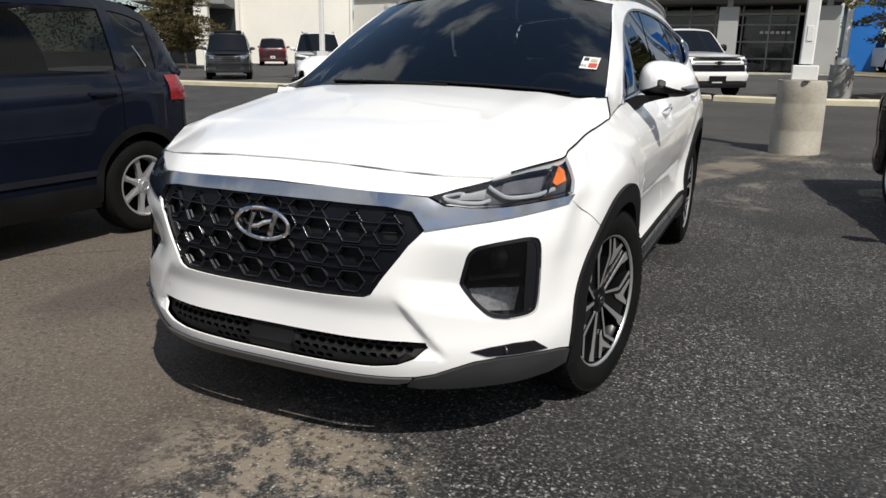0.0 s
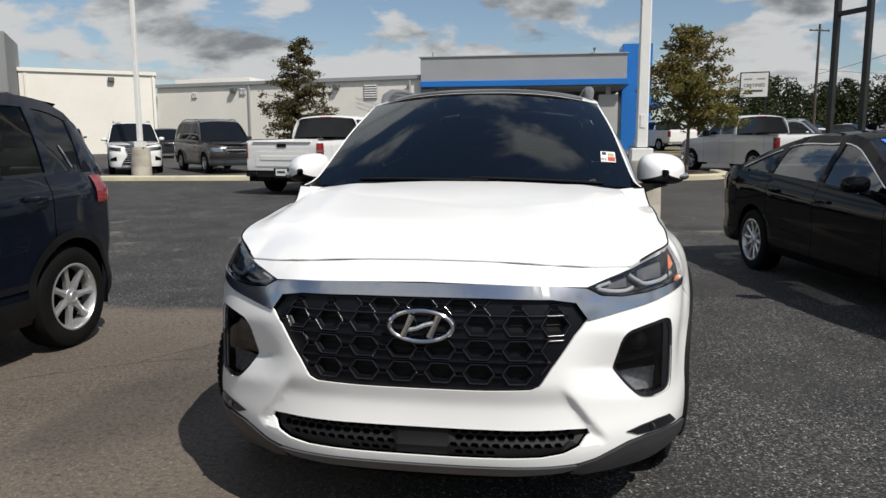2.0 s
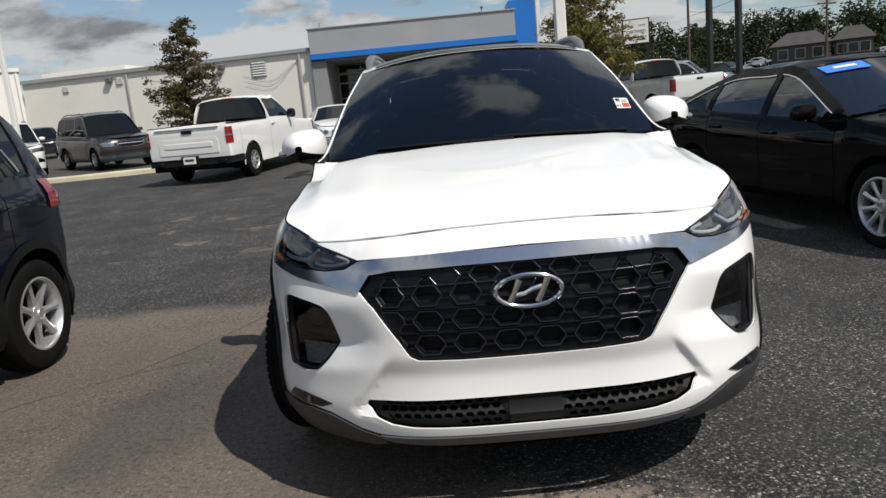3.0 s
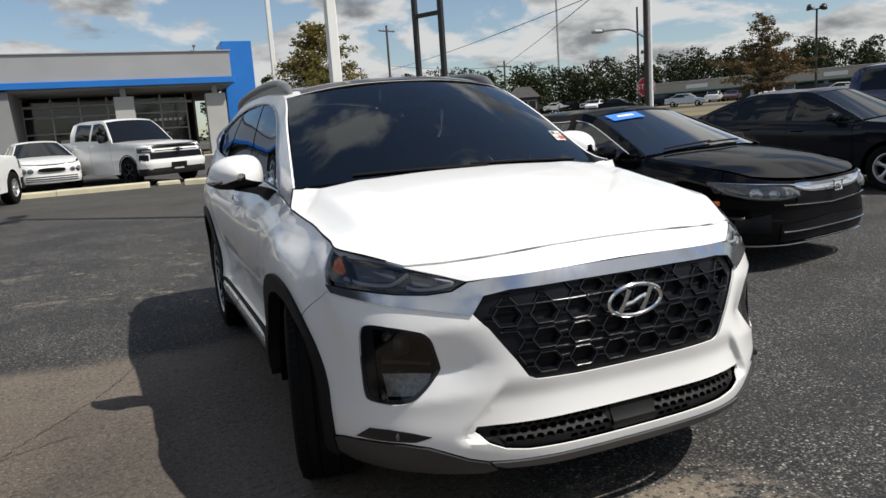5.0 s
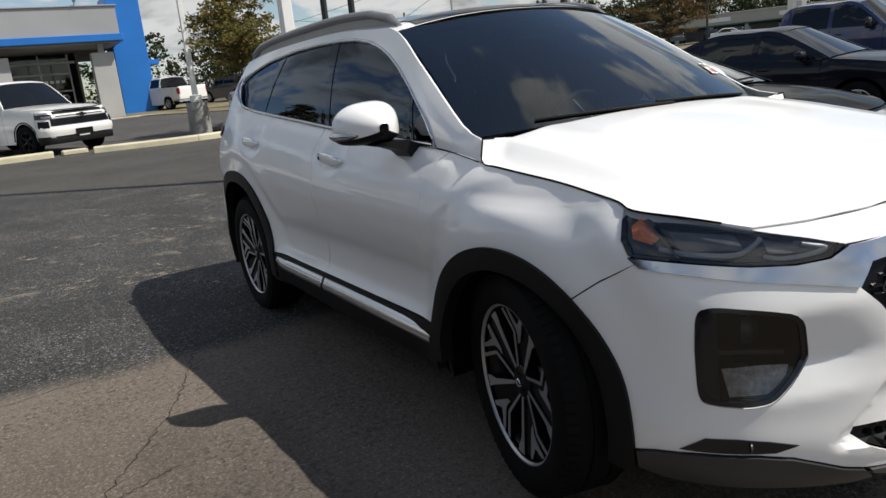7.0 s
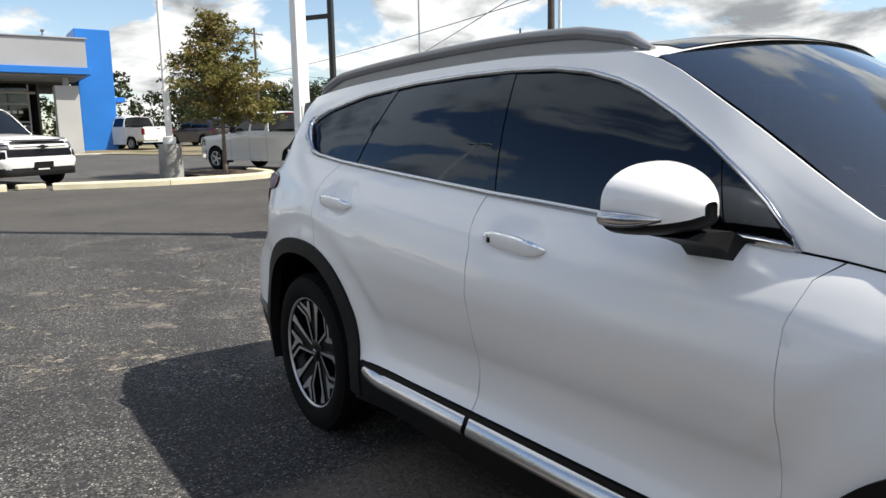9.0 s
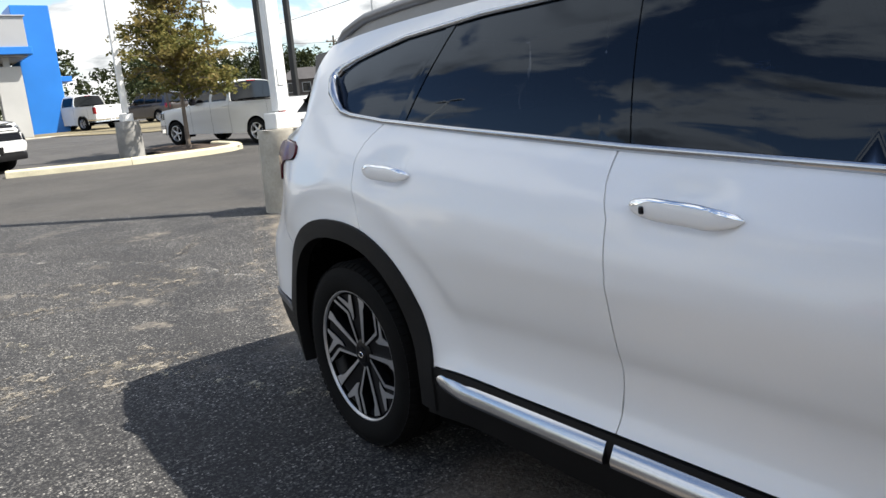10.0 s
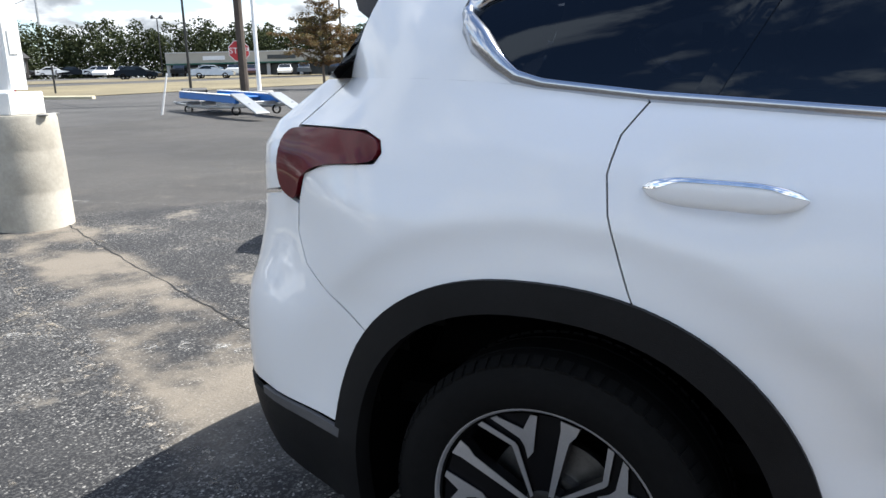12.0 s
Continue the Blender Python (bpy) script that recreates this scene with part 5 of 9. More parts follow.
    panes = [clip(clip(big, lambda p: e_b(p) + 0.045, less), lambda p: e_a(p) - 0.012, more), clip(clip(big, lambda p: e_b(p) - 0.045, more), lambda p: e_d(p) + 0.02, less), clip(big, lambda p: e_d(p) - 0.015, more), clip(big, lambda p: e_a(p) + 0.012, less)]
    for k, pane in enumerate(panes):
        g = sheet(pane, lambda y, z: cab(y, z, -0.006), (), 0.06)
        nm = ("front_door_glass", "rear_door_glass", "quarter_glass", "sail_glass")[k]
        for sgn in (1, -1):
            part(nm, g if sgn > 0 else g.flipped(), PRIVACY_GLASS, car, "dark privacy glass" if k in (1, 2) else "")
    for e, w in ((e_b, 0.048), (e_d, 0.022), (e_a, 0.014)):
        strip = clip(clip(big, lambda p: e(p) + w, more), lambda p: e(p) - w, less)
        g = sheet(strip, lambda y, z: cab(y, z, -0.003), (), 0.06, 0.012, cin)
        part("window_pillar", g, PRIVACY_GLASS, car)
        part("window_pillar", g.flipped(), PRIVACY_GLASS, car)
    # chrome line round the side windows
    ring = [Vector(cab(y, z, 0.003)) for y, z in dense(WIN, 0.03)]
    wide = [0.0055 + (0.019 * math.exp(-(((y - 1.585) / 0.10) ** 2) - (((z - 1.36) / 0.08) ** 2)) + 0.002 * ((z - top(y)) < 0.02)) for y, z in dense(WIN, 0.03)]
    g = Geo().tube(ring, wide, 8, True, flat=1.7, up=(0.25, 0, 1))
    part("window_chrome", g, SATIN, car, "satin chrome window surround", smooth=60)
    part("window_chrome", g.flipped(), SATIN, car, "satin chrome window surround", smooth=60)
    # windscreen
    wb = lambda w: Vector((0.768 * w, lerp(-1.165, -1.035, w * w), lerp(1.140, 1.118, w * w)))
    wt = lambda w: Vector((0.622 * w, lerp(-0.47, -0.345, w * w), lerp(1.590, 1.542, w * w)))

    def screen(u, v, d=0.0):
        w = abs(2 * u - 1)
        p = wb(w).lerp(wt(w), v) + Vector((0, -0.4, 0.6)) * (0.09 * v * (1 - v)) + Vector((0, -0.55, 0.83)) * d
        return (p.x if u > 0.5 else -p.x, p.y, p.z)

    part("windscreen", Geo().grid(screen, 32, 20), WIND_GLASS, car, "raked windscreen", smooth=60)
    band = Geo()
    for u0, u1, v0, v1 in ((0, 0.045, 0, 1), (0.955, 1, 0, 1), (0.045, 0.955, 0, 0.05), (0.045, 0.955, 0.93, 1)):
        band.grid(lambda a, b: screen(lerp(u0, u1, a), lerp(v0, v1, b), -0.006), 16, 12)
    part("windscreen_band", band, GLOSS_BLACK, car)
    part("cowl", Geo().grid(lambda u, v: (lambda p: (p[0] * 1.005, p[1] - 0.11 * (1 - v) + 0.01, p[2] - 0.022 - 0.012 * (1 - v)))(screen(u, 0)), 24, 3), PLASTIC, car, "black cowl panel")
    for x0, x1 in ((0.10, -0.52), (0.62, 0.02)):
        g = Geo()
        us = [(x / 0.76 + 1) / 2 for x in np.linspace(x0, x1, 8)]
        g.tube([screen(u, 0.018 + 0.022 * i / 7, 0.006) for i, u in enumerate(us)], 0.005, 6)
        part("wiper", g, PLASTIC, car, "black wiper blade")
    # roof
    def roof(u, v, d=0.0):
        w = abs(2 * u - 1)
        y_edge = lerp(-0.345, 1.93, v)
        y = lerp(lerp(-0.47, 2.04, v), y_edge, w * w)
        ze = roof_z(y_edge)
        zc = ze + lerp(0.060, 0.045, v)
        z = lerp(zc, ze, w ** 2.6)
        x = roof_x(y_edge) * w
        return (x if u > 0.5 else -x, y, z + d)

    part("roof", Geo().grid(roof, 40, 40), WHITE_PAINT, car, smooth=60)
    part("panoramic_glass", Geo().grid(lambda u, v: roof(lerp(0.065, 0.935, u), lerp(0.004, 0.72, v), 0.004), 32, 30), ROOF_GLASS, car, "black panoramic roof glass", smooth=60)
    # roof rails
    for sgn in (1, -1):
        ys = np.linspace(-0.30, 1.86, 26)
        path, rad = [], []
        for y in ys:
            t = (y + 0.30) / 2.16
            lift = 0.012 + 0.052 * min(1, (1 - abs(2 * t - 1)) * 4.2) ** 0.6
            path.append((sgn * (roof_x(y) - 0.035), y, roof_z(y) + lift))
            rad.append(0.026 if 0.02 < t < 0.98 else 0.012)
        g = Geo().tube(path, rad, 8, flat=0.75)
        g.add(*(lambda q: (q.v, q.f))(Geo().grid(lambda u, v: (sgn * (roof_x(lerp(-0.28, 1.84, u)) - 0.035 + 0.012 * sgn * 0), lerp(-0.28, 1.84, u), roof_z(lerp(-0.28, 1.84, u)) + lerp(-0.01, 0.05 * min(1, (1 - abs(2 * u - 1)) * 4.2) ** 0.6, v)), 24, 1)))
        part("roof_rail", g, RAIL, car, "raised grey roof rail", smooth=60)
    # tail end: rear glass and spoiler
    def rear_glass(u, v):
        w = abs(2 * u - 1)
        y = lerp(lerp(2.23, 2.03, v), lerp(2.005, 1.875, v), w * w)
        z = lerp(1.30, 1.56 + 0.04 * (1 - w * w), v)
        x = lerp(0.725, 0.588, v ** 0.8) * w
        return (x if u > 0.5 else -x, y, z)
    part("rear_glass", Geo().grid(rear_glass, 20, 8), BLACK_GLASS, car)
    sp = Geo()
    sp.grid(lambda u, v: ((2 * u - 1) * lerp(0.575, 0.545, v), lerp(1.89, 2.13, v) - 0.05 * (2 * u - 1) ** 2, 1.565 + 0.05 * (1 - (2 * u - 1) ** 2) - 0.03 * v), 16, 6)
    sp.grid(lambda u, v: ((2 * u - 1) * 0.545, 2.13 - 0.05 * (2 * u - 1) ** 2 - 0.05 * v, 1.535 + 0.05 * (1 - (2 * u - 1) ** 2) - 0.035 * v), 16, 2)
    part("spoiler", sp, WHITE_PAINT, car, smooth=50)
    for sgn in (1, -1):
        part("spoiler_fin", Geo().slab([(-0.02, 0.005), (0.010, -0.055), (0.050, -0.120), (0.105, -0.085), (0.150, -0.005)], lambda a, b, d: (sgn * (0.588 - b * 0.42 - d), 1.87 + a, 1.548 + b), 0.03), GLOSS_BLACK, car, "gloss black spoiler fin")

    # --- door handles ---
    for y0, y1, z0, dz in ((-0.185, 0.095, 1.028, 0.008), (0.930, 1.195, 1.084, 0.006)):
        ym = (y0 + y1) / 2
        s, z = SY(ym, z0)
        base = P(s, z0)[0]
        L = (y1 - y0) / 2
        rows = np.linspace(-1, 1, 25)
        path = [(P(*SY(ym + t * L, z0 + dz * t))[0] + (0.029 * math.exp(-((t * L / 0.10) ** 4))) + 0.003 + 0.018 * (1 - t ** 4), ym + t * L, z0 + dz * t) for t in rows]
        high = [0.0265 * (1 - abs(t) ** 2.6) ** 0.62 * (1 - 0.12 * math.exp(-(t / 0.5) ** 2)) + 0.002 for t in rows]
        sec = [(math.copysign(abs(math.cos(a)) ** 0.7, math.cos(a)), math.copysign(abs(math.sin(a)) ** 0.8, math.sin(a))) for a in np.linspace(0, 2 * math.pi, 14, endpoint=False)]
        grip = Geo()
        thick = [0.0075 * (1 - abs(t) ** 6) ** 0.5 + 0.002 for t in rows]
        grip.add([(p[0] + c * w, p[1], p[2] + s_ * h) for p, h, w in zip(path, high, thick) for c, s_ in sec],
                 [(j * 14 + i, j * 14 + (i + 1) % 14, (j + 1) * 14 + (i + 1) % 14, (j + 1) * 14 + i) for j in range(24) for i in range(14)] + [tuple(range(14)), tuple(24 * 14 + i for i in reversed(range(14)))])
        # bright blade along the upper edge, widening into the rear end
        strip = Geo()
        low_at = [lerp(0.72, 0.0, min(max((t - 0.55) / 0.35, 0), 1)) if t > 0 else lerp(0.72, 0.35, min(max((-t - 0.6) / 0.3, 0), 1)) for t in rows]
        strip.add([(p[0] + w * math.cos(math.asin(min(1, max(-1, q)))) ** 0.7 + 0.0018, p[1], p[2] + q * h + 0.001) for p, h, w, lo in zip(path, high, thick, low_at) for q in (lo, lerp(lo, 1, 0.35), lerp(lo, 1, 0.7), 0.97, 1.0)],
                  [(j * 5 + i, j * 5 + i + 1, (j + 1) * 5 + i + 1, (j + 1) * 5 + i) for j in range(24) for i in range(4)])
        for sgn in (1, -1):
            h = part("door_handle", grip if sgn > 0 else grip.flipped(), WHITE_PAINT, car, "white pull handle with chrome top", smooth=70)
            if y0 < 0:
                part("key_cover", Geo().box((sgn * (path[20][0] + 0.010), path[20][1], path[20][2] - 0.004), (0.008, 0.014, 0.018), 0.003), GLOSS_BLACK, h)
            part("chrome_strip", strip if sgn > 0 else strip.flipped(), CHROME, h, smooth=70)

    # --- door mirrors ---
    for sgn in (1, -1):
        cx, cy, cz = 0.945, -0.635, 1.178
        arm, ind, glass = Geo(), Geo(), Geo()
        n, m = 36, 14

        def shell_pt(a, b):
            # a round, b from the front to the rear rim
            k = math.sin(b * math.pi / 2) ** 0.55
            c, s_ = math.cos(a), math.sin(a)
            px = 0.122 * math.copysign(abs(c) ** 0.75, c) * k
            if s_ >= 0:
                pz = 0.092 * s_ ** 0.80 * k * (1.02 - 0.16 * c)
            else:
                pz = -0.066 * abs(s_) ** 0.45 * k ** 0.6
            return (cx + px, cy - 0.115 + 0.165 * b + 0.03 * max(0, c) * k, cz + pz)

        ang = [2 * math.pi * i / n for i in range(n)]

        def shell_part(i0, i1):
            g = Geo()
            cols = list(range(i0, i1 + 1))
            g.add([shell_pt(ang[i % n], 0.02 + 0.98 * j / m) for j in range(m + 1) for i in cols], [(j * len(cols) + i, j * len(cols) + i + 1, (j + 1) * len(cols) + i + 1, (j + 1) * len(cols) + i) for j in range(m) for i in range(len(cols) - 1)])
            return g

        cap, low = shell_part(-2, 20), shell_part(20, 34)
        glass.add([(lambda q: (q[0], q[1] - 0.012, q[2]))(shell_pt(a, 1.0)) for a in ang], [tuple(range(n))])
        rows = ((-10, 0.30), (-9, 0.42), (-8, 0.56), (-7, 0.72), (-6, 0.88), (-5, 0.99))
        ind.tube([(lambda q: (q[0] + 0.006, q[1] - 0.004, q[2] + 0.002))(shell_pt(radians(a), b)) for a, b in rows], [0.002, 0.008, 0.013, 0.0155, 0.0155, 0.014], 8)
        rimd = Geo().tube([(lambda q: (q[0] - 0.001, q[1], q[2]))(shell_pt(radians(a), b)) for a, b in rows], [0.004, 0.0105, 0.0155, 0.018, 0.018, 0.0165], 8)
        arm.slab([(0.785, 1.035), (0.785, 1.095), (0.84, 1.120), (0.93, 1.122), (0.97, 1.112), (0.91, 1.098), (0.86, 1.080), (0.82, 1.04)], lambda p, q, d: (p, -0.735 + 0.035 * (p - 0.785) / 0.2 + d * (1 - 0.25 * (p - 0.785) / 0.2), q), 0.125)
        gs = [g if sgn > 0 else g.flipped() for g in (cap, low, arm, ind, glass, rimd)]
        mir = part("door_mirror", gs[0], WHITE_PAINT, car, "white door mirror with indicator strip", smooth=60)
        part("mirror_base", gs[1], CLADDING, mir, smooth=60)
        part("mirror_arm", gs[2], CLADDING, mir, smooth=60)
        part("indicator", gs[3], LAMP_INNER, mir, smooth=60)
        part("indicator_frame", gs[5], GLOSS_BLACK, mir, smooth=60)
        part("mirror_glass", gs[4], CHROME, mir)

    # --- inspection stickers inside the screen ---
    def on_screen(x, v, d):
        return screen((x / lerp(0.76, 0.622, v) + 1) / 2, v, d)
    stick = part("inspection_sticker", Geo().grid(lambda u, v: on_screen(lerp(0.615, 0.685, u), lerp(0.225, 0.335, v), 0.004), 3, 3), PLATE_WHITE, car, "white inspection sticker with coloured print")
    part("print_red", Geo().grid(lambda u, v: on_screen(lerp(0.648, 0.682, u), lerp(0.235, 0.275, v), 0.006), 2, 2), STICKER_RED, stick)
    part("print_dark", Geo().grid(lambda u, v: on_screen(lerp(0.622, 0.642, u), lerp(0.295, 0.325, v), 0.006), 2, 2), INK, stick)
    part("print_tan", Geo().grid(lambda u, v: on_screen(lerp(0.650, 0.678, u), lerp(0.285, 0.315, v), 0.006), 2, 2), STICKER_TAN, stick)
    txt = bpy.data.curves.new("month_digits", "FONT")
    txt.body, txt.size, txt.align_x = "02", 0.026, "CENTER"
    txt.materials.append(INK)
    tx = new("month_digits", txt)
    tx.parent = stick
    a, b, c = (Vector(on_screen(x, v, 0.008)) for x, v in ((0.631, 0.238), (0.66, 0.238), (0.631, 0.30)))
    ex, ez = (b - a).normalized(), (c - a).normalized()
    en = ex.cross(ez).normalized()
    ez = en.cross(ex)
    tx.matrix_basis = Matrix(((ex.x, ez.x, en.x, a.x), (ex.y, ez.y, en.y, a.y), (ex.z, ez.z, en.z, a.z), (0, 0, 0, 1))) @ Matrix.Translation((0, 0, -0.001))

    # --- cabin ---
    cabin = Geo()
    cabin.grid(lambda u, v: ((2 * u - 1) * 0.70, lerp(-0.95, -0.42, v), 1.10 - 0.04 * v + 0.02 * math.sin(u * math.pi)), 10, 6)
    cabin.grid(lambda u, v: ((2 * u - 1) * 0.70, -0.42, lerp(0.75, 1.06, v)), 4, 2)
    part("dashboard", cabin, DASH, car)
    part("cabin_floor", Geo().box((0, 0.6, 0.50), (1.4, 2.6, 0.06)), DARK_INSIDE, car)
    for x in (-0.37, 0.37):
        g = Geo().box((x, 0.22, 0.98), (0.50, 0.16, 0.62), 0.06, Matrix.Rotation(radians(-14), 4, "X"), 2)
        seat = part("front_seat", g, SEAT, car)
        part("head_rest", Geo().box((x, 0.33, 1.38), (0.28, 0.11, 0.19), 0.045, Matrix.Rotation(radians(-10), 4, "X"), 2), SEAT, seat)
    g = Geo().box((0, 1.05, 0.95), (1.28, 0.16, 0.60), 0.06, Matrix.Rotation(radians(-16), 4, "X"), 2)
    rs = part("rear_seat", g, SEAT, car)
    for x in (-0.42, 0.0, 0.42):
        part("head_rest", Geo().box((x, 1.16, 1.31), (0.26, 0.10, 0.16), 0.04, None, 2), SEAT, rs)
    sw = Geo().tube([(0.37 + 0.185 * math.cos(a), -0.30 - 0.06 * math.sin(a), 1.02 + 0.175 * math.sin(a)) for a in np.linspace(0, 2 * math.pi, 28, endpoint=False)], 0.016, 8, True, up=(0, 1, 0))
    part("steering_wheel", sw, DASH, car)
    part("rear_view_mirror", Geo().box((0, -0.46, 1.485), (0.25, 0.03, 0.07), 0.012), DASH, car)

    # --- wheels ---
    tyre = mesh_of("tyre", tyre_geo(WR, 0.235, 0.258, 72, False), RUBBER)
    tread = mesh_of("tread", tread_geo(WR, 0.235, 72), RUBBER)
    barrel = mesh_of("barrel", Geo().lathe([(0.245, -0.085), (0.232, -0.07), (0.222, 0.0), (0.23, 0.09), (0.07, 0.095)], 48, "x"), ALLOY_DARK)
    rim_ring = mesh_of("rim_edge", Geo().lathe([(0.2620, -0.098), (0.2635, -0.105), (0.2590, -0.1085), (0.2525, -0.106), (0.2490, -0.095)], 72, "x"), ALLOY, 60)
    disc = mesh_of("brake_disc", Geo().lathe([(0.155, 0.0), (0.155, -0.022), (0.08, -0.022), (0.075, -0.04), (0.001, -0.04)], 40, "x"), STEEL_GREY)

    RIM = 0.250

    def flat_face(poly, front, thick):
        """An outline on the wheel's face (across, out, in rim radii) made solid."""
        def place(u, v, d):
            r = min(math.hypot(u, v), 1.0)
            return (-0.100 + 0.022 * (1 - r * r) + front + d, -u * RIM, v * RIM)
        return Geo().slab(poly, place, thick)

    blade = flat_face([(-0.10, 0.10), (-0.255, 0.62), (-0.55, 0.80), (-0.44, 0.885), (-0.12, 0.955), (0.15, 0.955), (0.14, 0.85), (0.02, 0.10)], 0.010, 0.035)
    line_a_out = [(-0.128, 0.09), (-0.298, 0.615), (-0.600, 0.765), (-0.560, 0.805), (-0.268, 0.652), (-0.245, 0.615), (-0.100, 0.10)]
    line_a = flat_face(line_a_out, 0.0, 0.0025)
    blade.merge(flat_face(line_a_out, 0.003, 0.030))
    line_b_out = [(0.004, 0.11), (0.145, 0.860), (0.150, 0.955), (0.31, 0.915), (0.275, 0.83), (0.215, 0.76), (0.190, 0.68), (0.040, 0.10)]
    line_b = flat_face(line_b_out, 0.0, 0.0025)
    blade.merge(flat_face(line_b_out, 0.003, 0.030))
    wedge_out = [(-0.48, 0.855), (-0.222, 0.705), (-0.182, 0.635), (-0.160, 0.52), (-0.110, 0.590), (-0.055, 0.955), (-0.115, 0.955), (-0.19, 0.800), (-0.41, 0.875), (-0.42, 0.885)]
    wedge = flat_face(wedge_out, 0.0, 0.0025)
    blade.merge(flat_face(wedge_out, 0.003, 0.030))
    body_me, line_a_me, line_b_me, wedge_me = mesh_of("spoke", blade, ALLOY_DARK, 25), mesh_of("spoke_edge", line_a, ALLOY, 25), mesh_of("spoke_edge", line_b, ALLOY, 25), mesh_of("spoke_wedge", wedge, ALLOY, 25)
    hub_me = mesh_of("hub", Geo().lathe([(0.062, -0.05), (0.058, -0.076), (0.046, -0.082), (0.034, -0.083), (0.032, -0.088), (0.001, -0.089)], 32, "x"), ALLOY_DARK)
    ring_me = mesh_of("cap_ring", Geo().tube([(-0.0895, 0.017 * math.sin(a), 0.010 * math.cos(a)) for a in np.linspace(0, 2 * math.pi, 24, endpoint=False)], 0.0018, 5, True, up=(1, 0, 0)), CHROME)
    nut_me = mesh_of("wheel_nut", Geo().lathe([(0.011, -0.05), (0.011, -0.07), (0.008, -0.074), (0.001, -0.074)], 8, "x"), CHROME)
    for y in (YF, YR):
        for sgn in (-1, 1):
            m = Matrix.Translation((sgn * 0.800, y, HUB)) @ Matrix.Rotation(radians((180 if sgn > 0 else 0) - (12 if y < 0 else 0)), 4, "Z") @ Matrix.Rotation(radians(0 if y > 0 else 31 + 9 * sgn), 4, "X")
            wheel = new("wheel")
            wheel.parent, wheel.matrix_basis = car, m
            tagged(wheel, "five-spoke black alloy wheel with machined edges")
            tagged(part("tread", tread, None, part("tyre", tyre, None, wheel)), kind="stuff")
            for nm, me in (("barrel", barrel), ("rim_edge", rim_ring), ("brake_disc", disc), ("hub", hub_me), ("cap_ring", ring_me)):
                part(nm, me, None, wheel)
            for i in range(5):
                rot = Matrix.Rotation(2 * math.pi * i / 5, 4, "X")
                part("spoke", body_me, None, wheel, m=rot)
                part("spoke_edge", line_a_me, None, wheel, m=rot)
                part("spoke_edge", line_b_me, None, wheel, m=rot)
                part("spoke_wedge", wedge_me, None, wheel, m=rot)
                part("wheel_nut", nut_me, None, wheel, m=Matrix.Rotation(2 * math.pi * (i + 0.5) / 5, 4, "X") @ Matrix.Translation((0, 0, 0.048)))
    return car


white_crossover()


# ---- the other vehicles ----
WHEELS = {}


def wheel_meshes(r, width, rim, spokes, bright):
    key = (r, width, rim, spokes, bright)
    if key not in WHEELS:
        sp = Geo()
        w = -width * 0.40
        for k in range(spokes):
            rows = []
            for t in np.linspace(0, 1, 6):
                rr = lerp(0.05, rim - 0.012, t)
                hw = lerp(0.022, 0.019 if spokes > 6 else 0.032, t) * (0.75 + 0.6 * abs(2 * t - 1))
                x = w + 0.012 * (1 - t)
                rows.append([(x, -hw, rr), (x - 0.008, 0, rr), (x, hw, rr), (x + 0.03, hw * 0.8, rr), (x + 0.03, -hw * 0.8, rr)])
            v = [p for q in rows for p in q]
            g = Geo().add(v, [(j * 5 + i, j * 5 + (i + 1) % 5, (j + 1) * 5 + (i + 1) % 5, (j + 1) * 5 + i) for j in range(5) for i in range(5)])
            sp.merge(g, Matrix.Rotation(2 * math.pi * k / spokes, 4, "X"))
        hub = Geo().lathe([(0.062, w + 0.03), (0.057, w + 0.004), (0.034, w - 0.004), (0.030, w - 0.012), (0.026, w - 0.008), (0.001, w - 0.006)], 20, "x")
        sp.merge(hub)
        rimg = Geo().lathe([(rim + 0.004, w - 0.012), (rim + 0.006, w - 0.02), (rim - 0.004, w - 0.022), (rim - 0.014, w - 0.01), (rim - 0.02, w + 0.06), (rim - 0.03, width * 0.4)], 40, "x")
        back = Geo().lathe([(rim - 0.015, w + 0.07), (0.001, w + 0.075)], 24, "x")
        mat = ALLOY if bright else ALLOY_DARK
        WHEELS[key] = (mesh_of("tyre", tyre_geo(r, width, rim, 40, r < 0.36), RUBBER), mesh_of("rim", rimg, mat, 40), mesh_of("spokes", sp, mat, 30), mesh_of("brake_drum", back, DARK_INSIDE))
    return WHEELS[key]


def put_wheels(car, hx, wb, r, width, rim, spokes, bright, turn=7):
    for y in (-wb / 2, wb / 2):
        for sgn in (-1, 1):
            wheel = new("wheel")
            wheel.parent = car
            wheel.matrix_basis = Matrix.Translation((sgn * hx, y, r)) @ Matrix.Rotation(radians(180 if sgn > 0 else 0), 4, "Z") @ Matrix.Rotation(radians(turn * (3 + sgn + y)), 4, "X")
            for nm, me in zip(("tyre", "rim", "spokes", "brake_drum"), wheel_meshes(r, width, rim, spokes, bright)):
                part(nm, me, None, wheel)


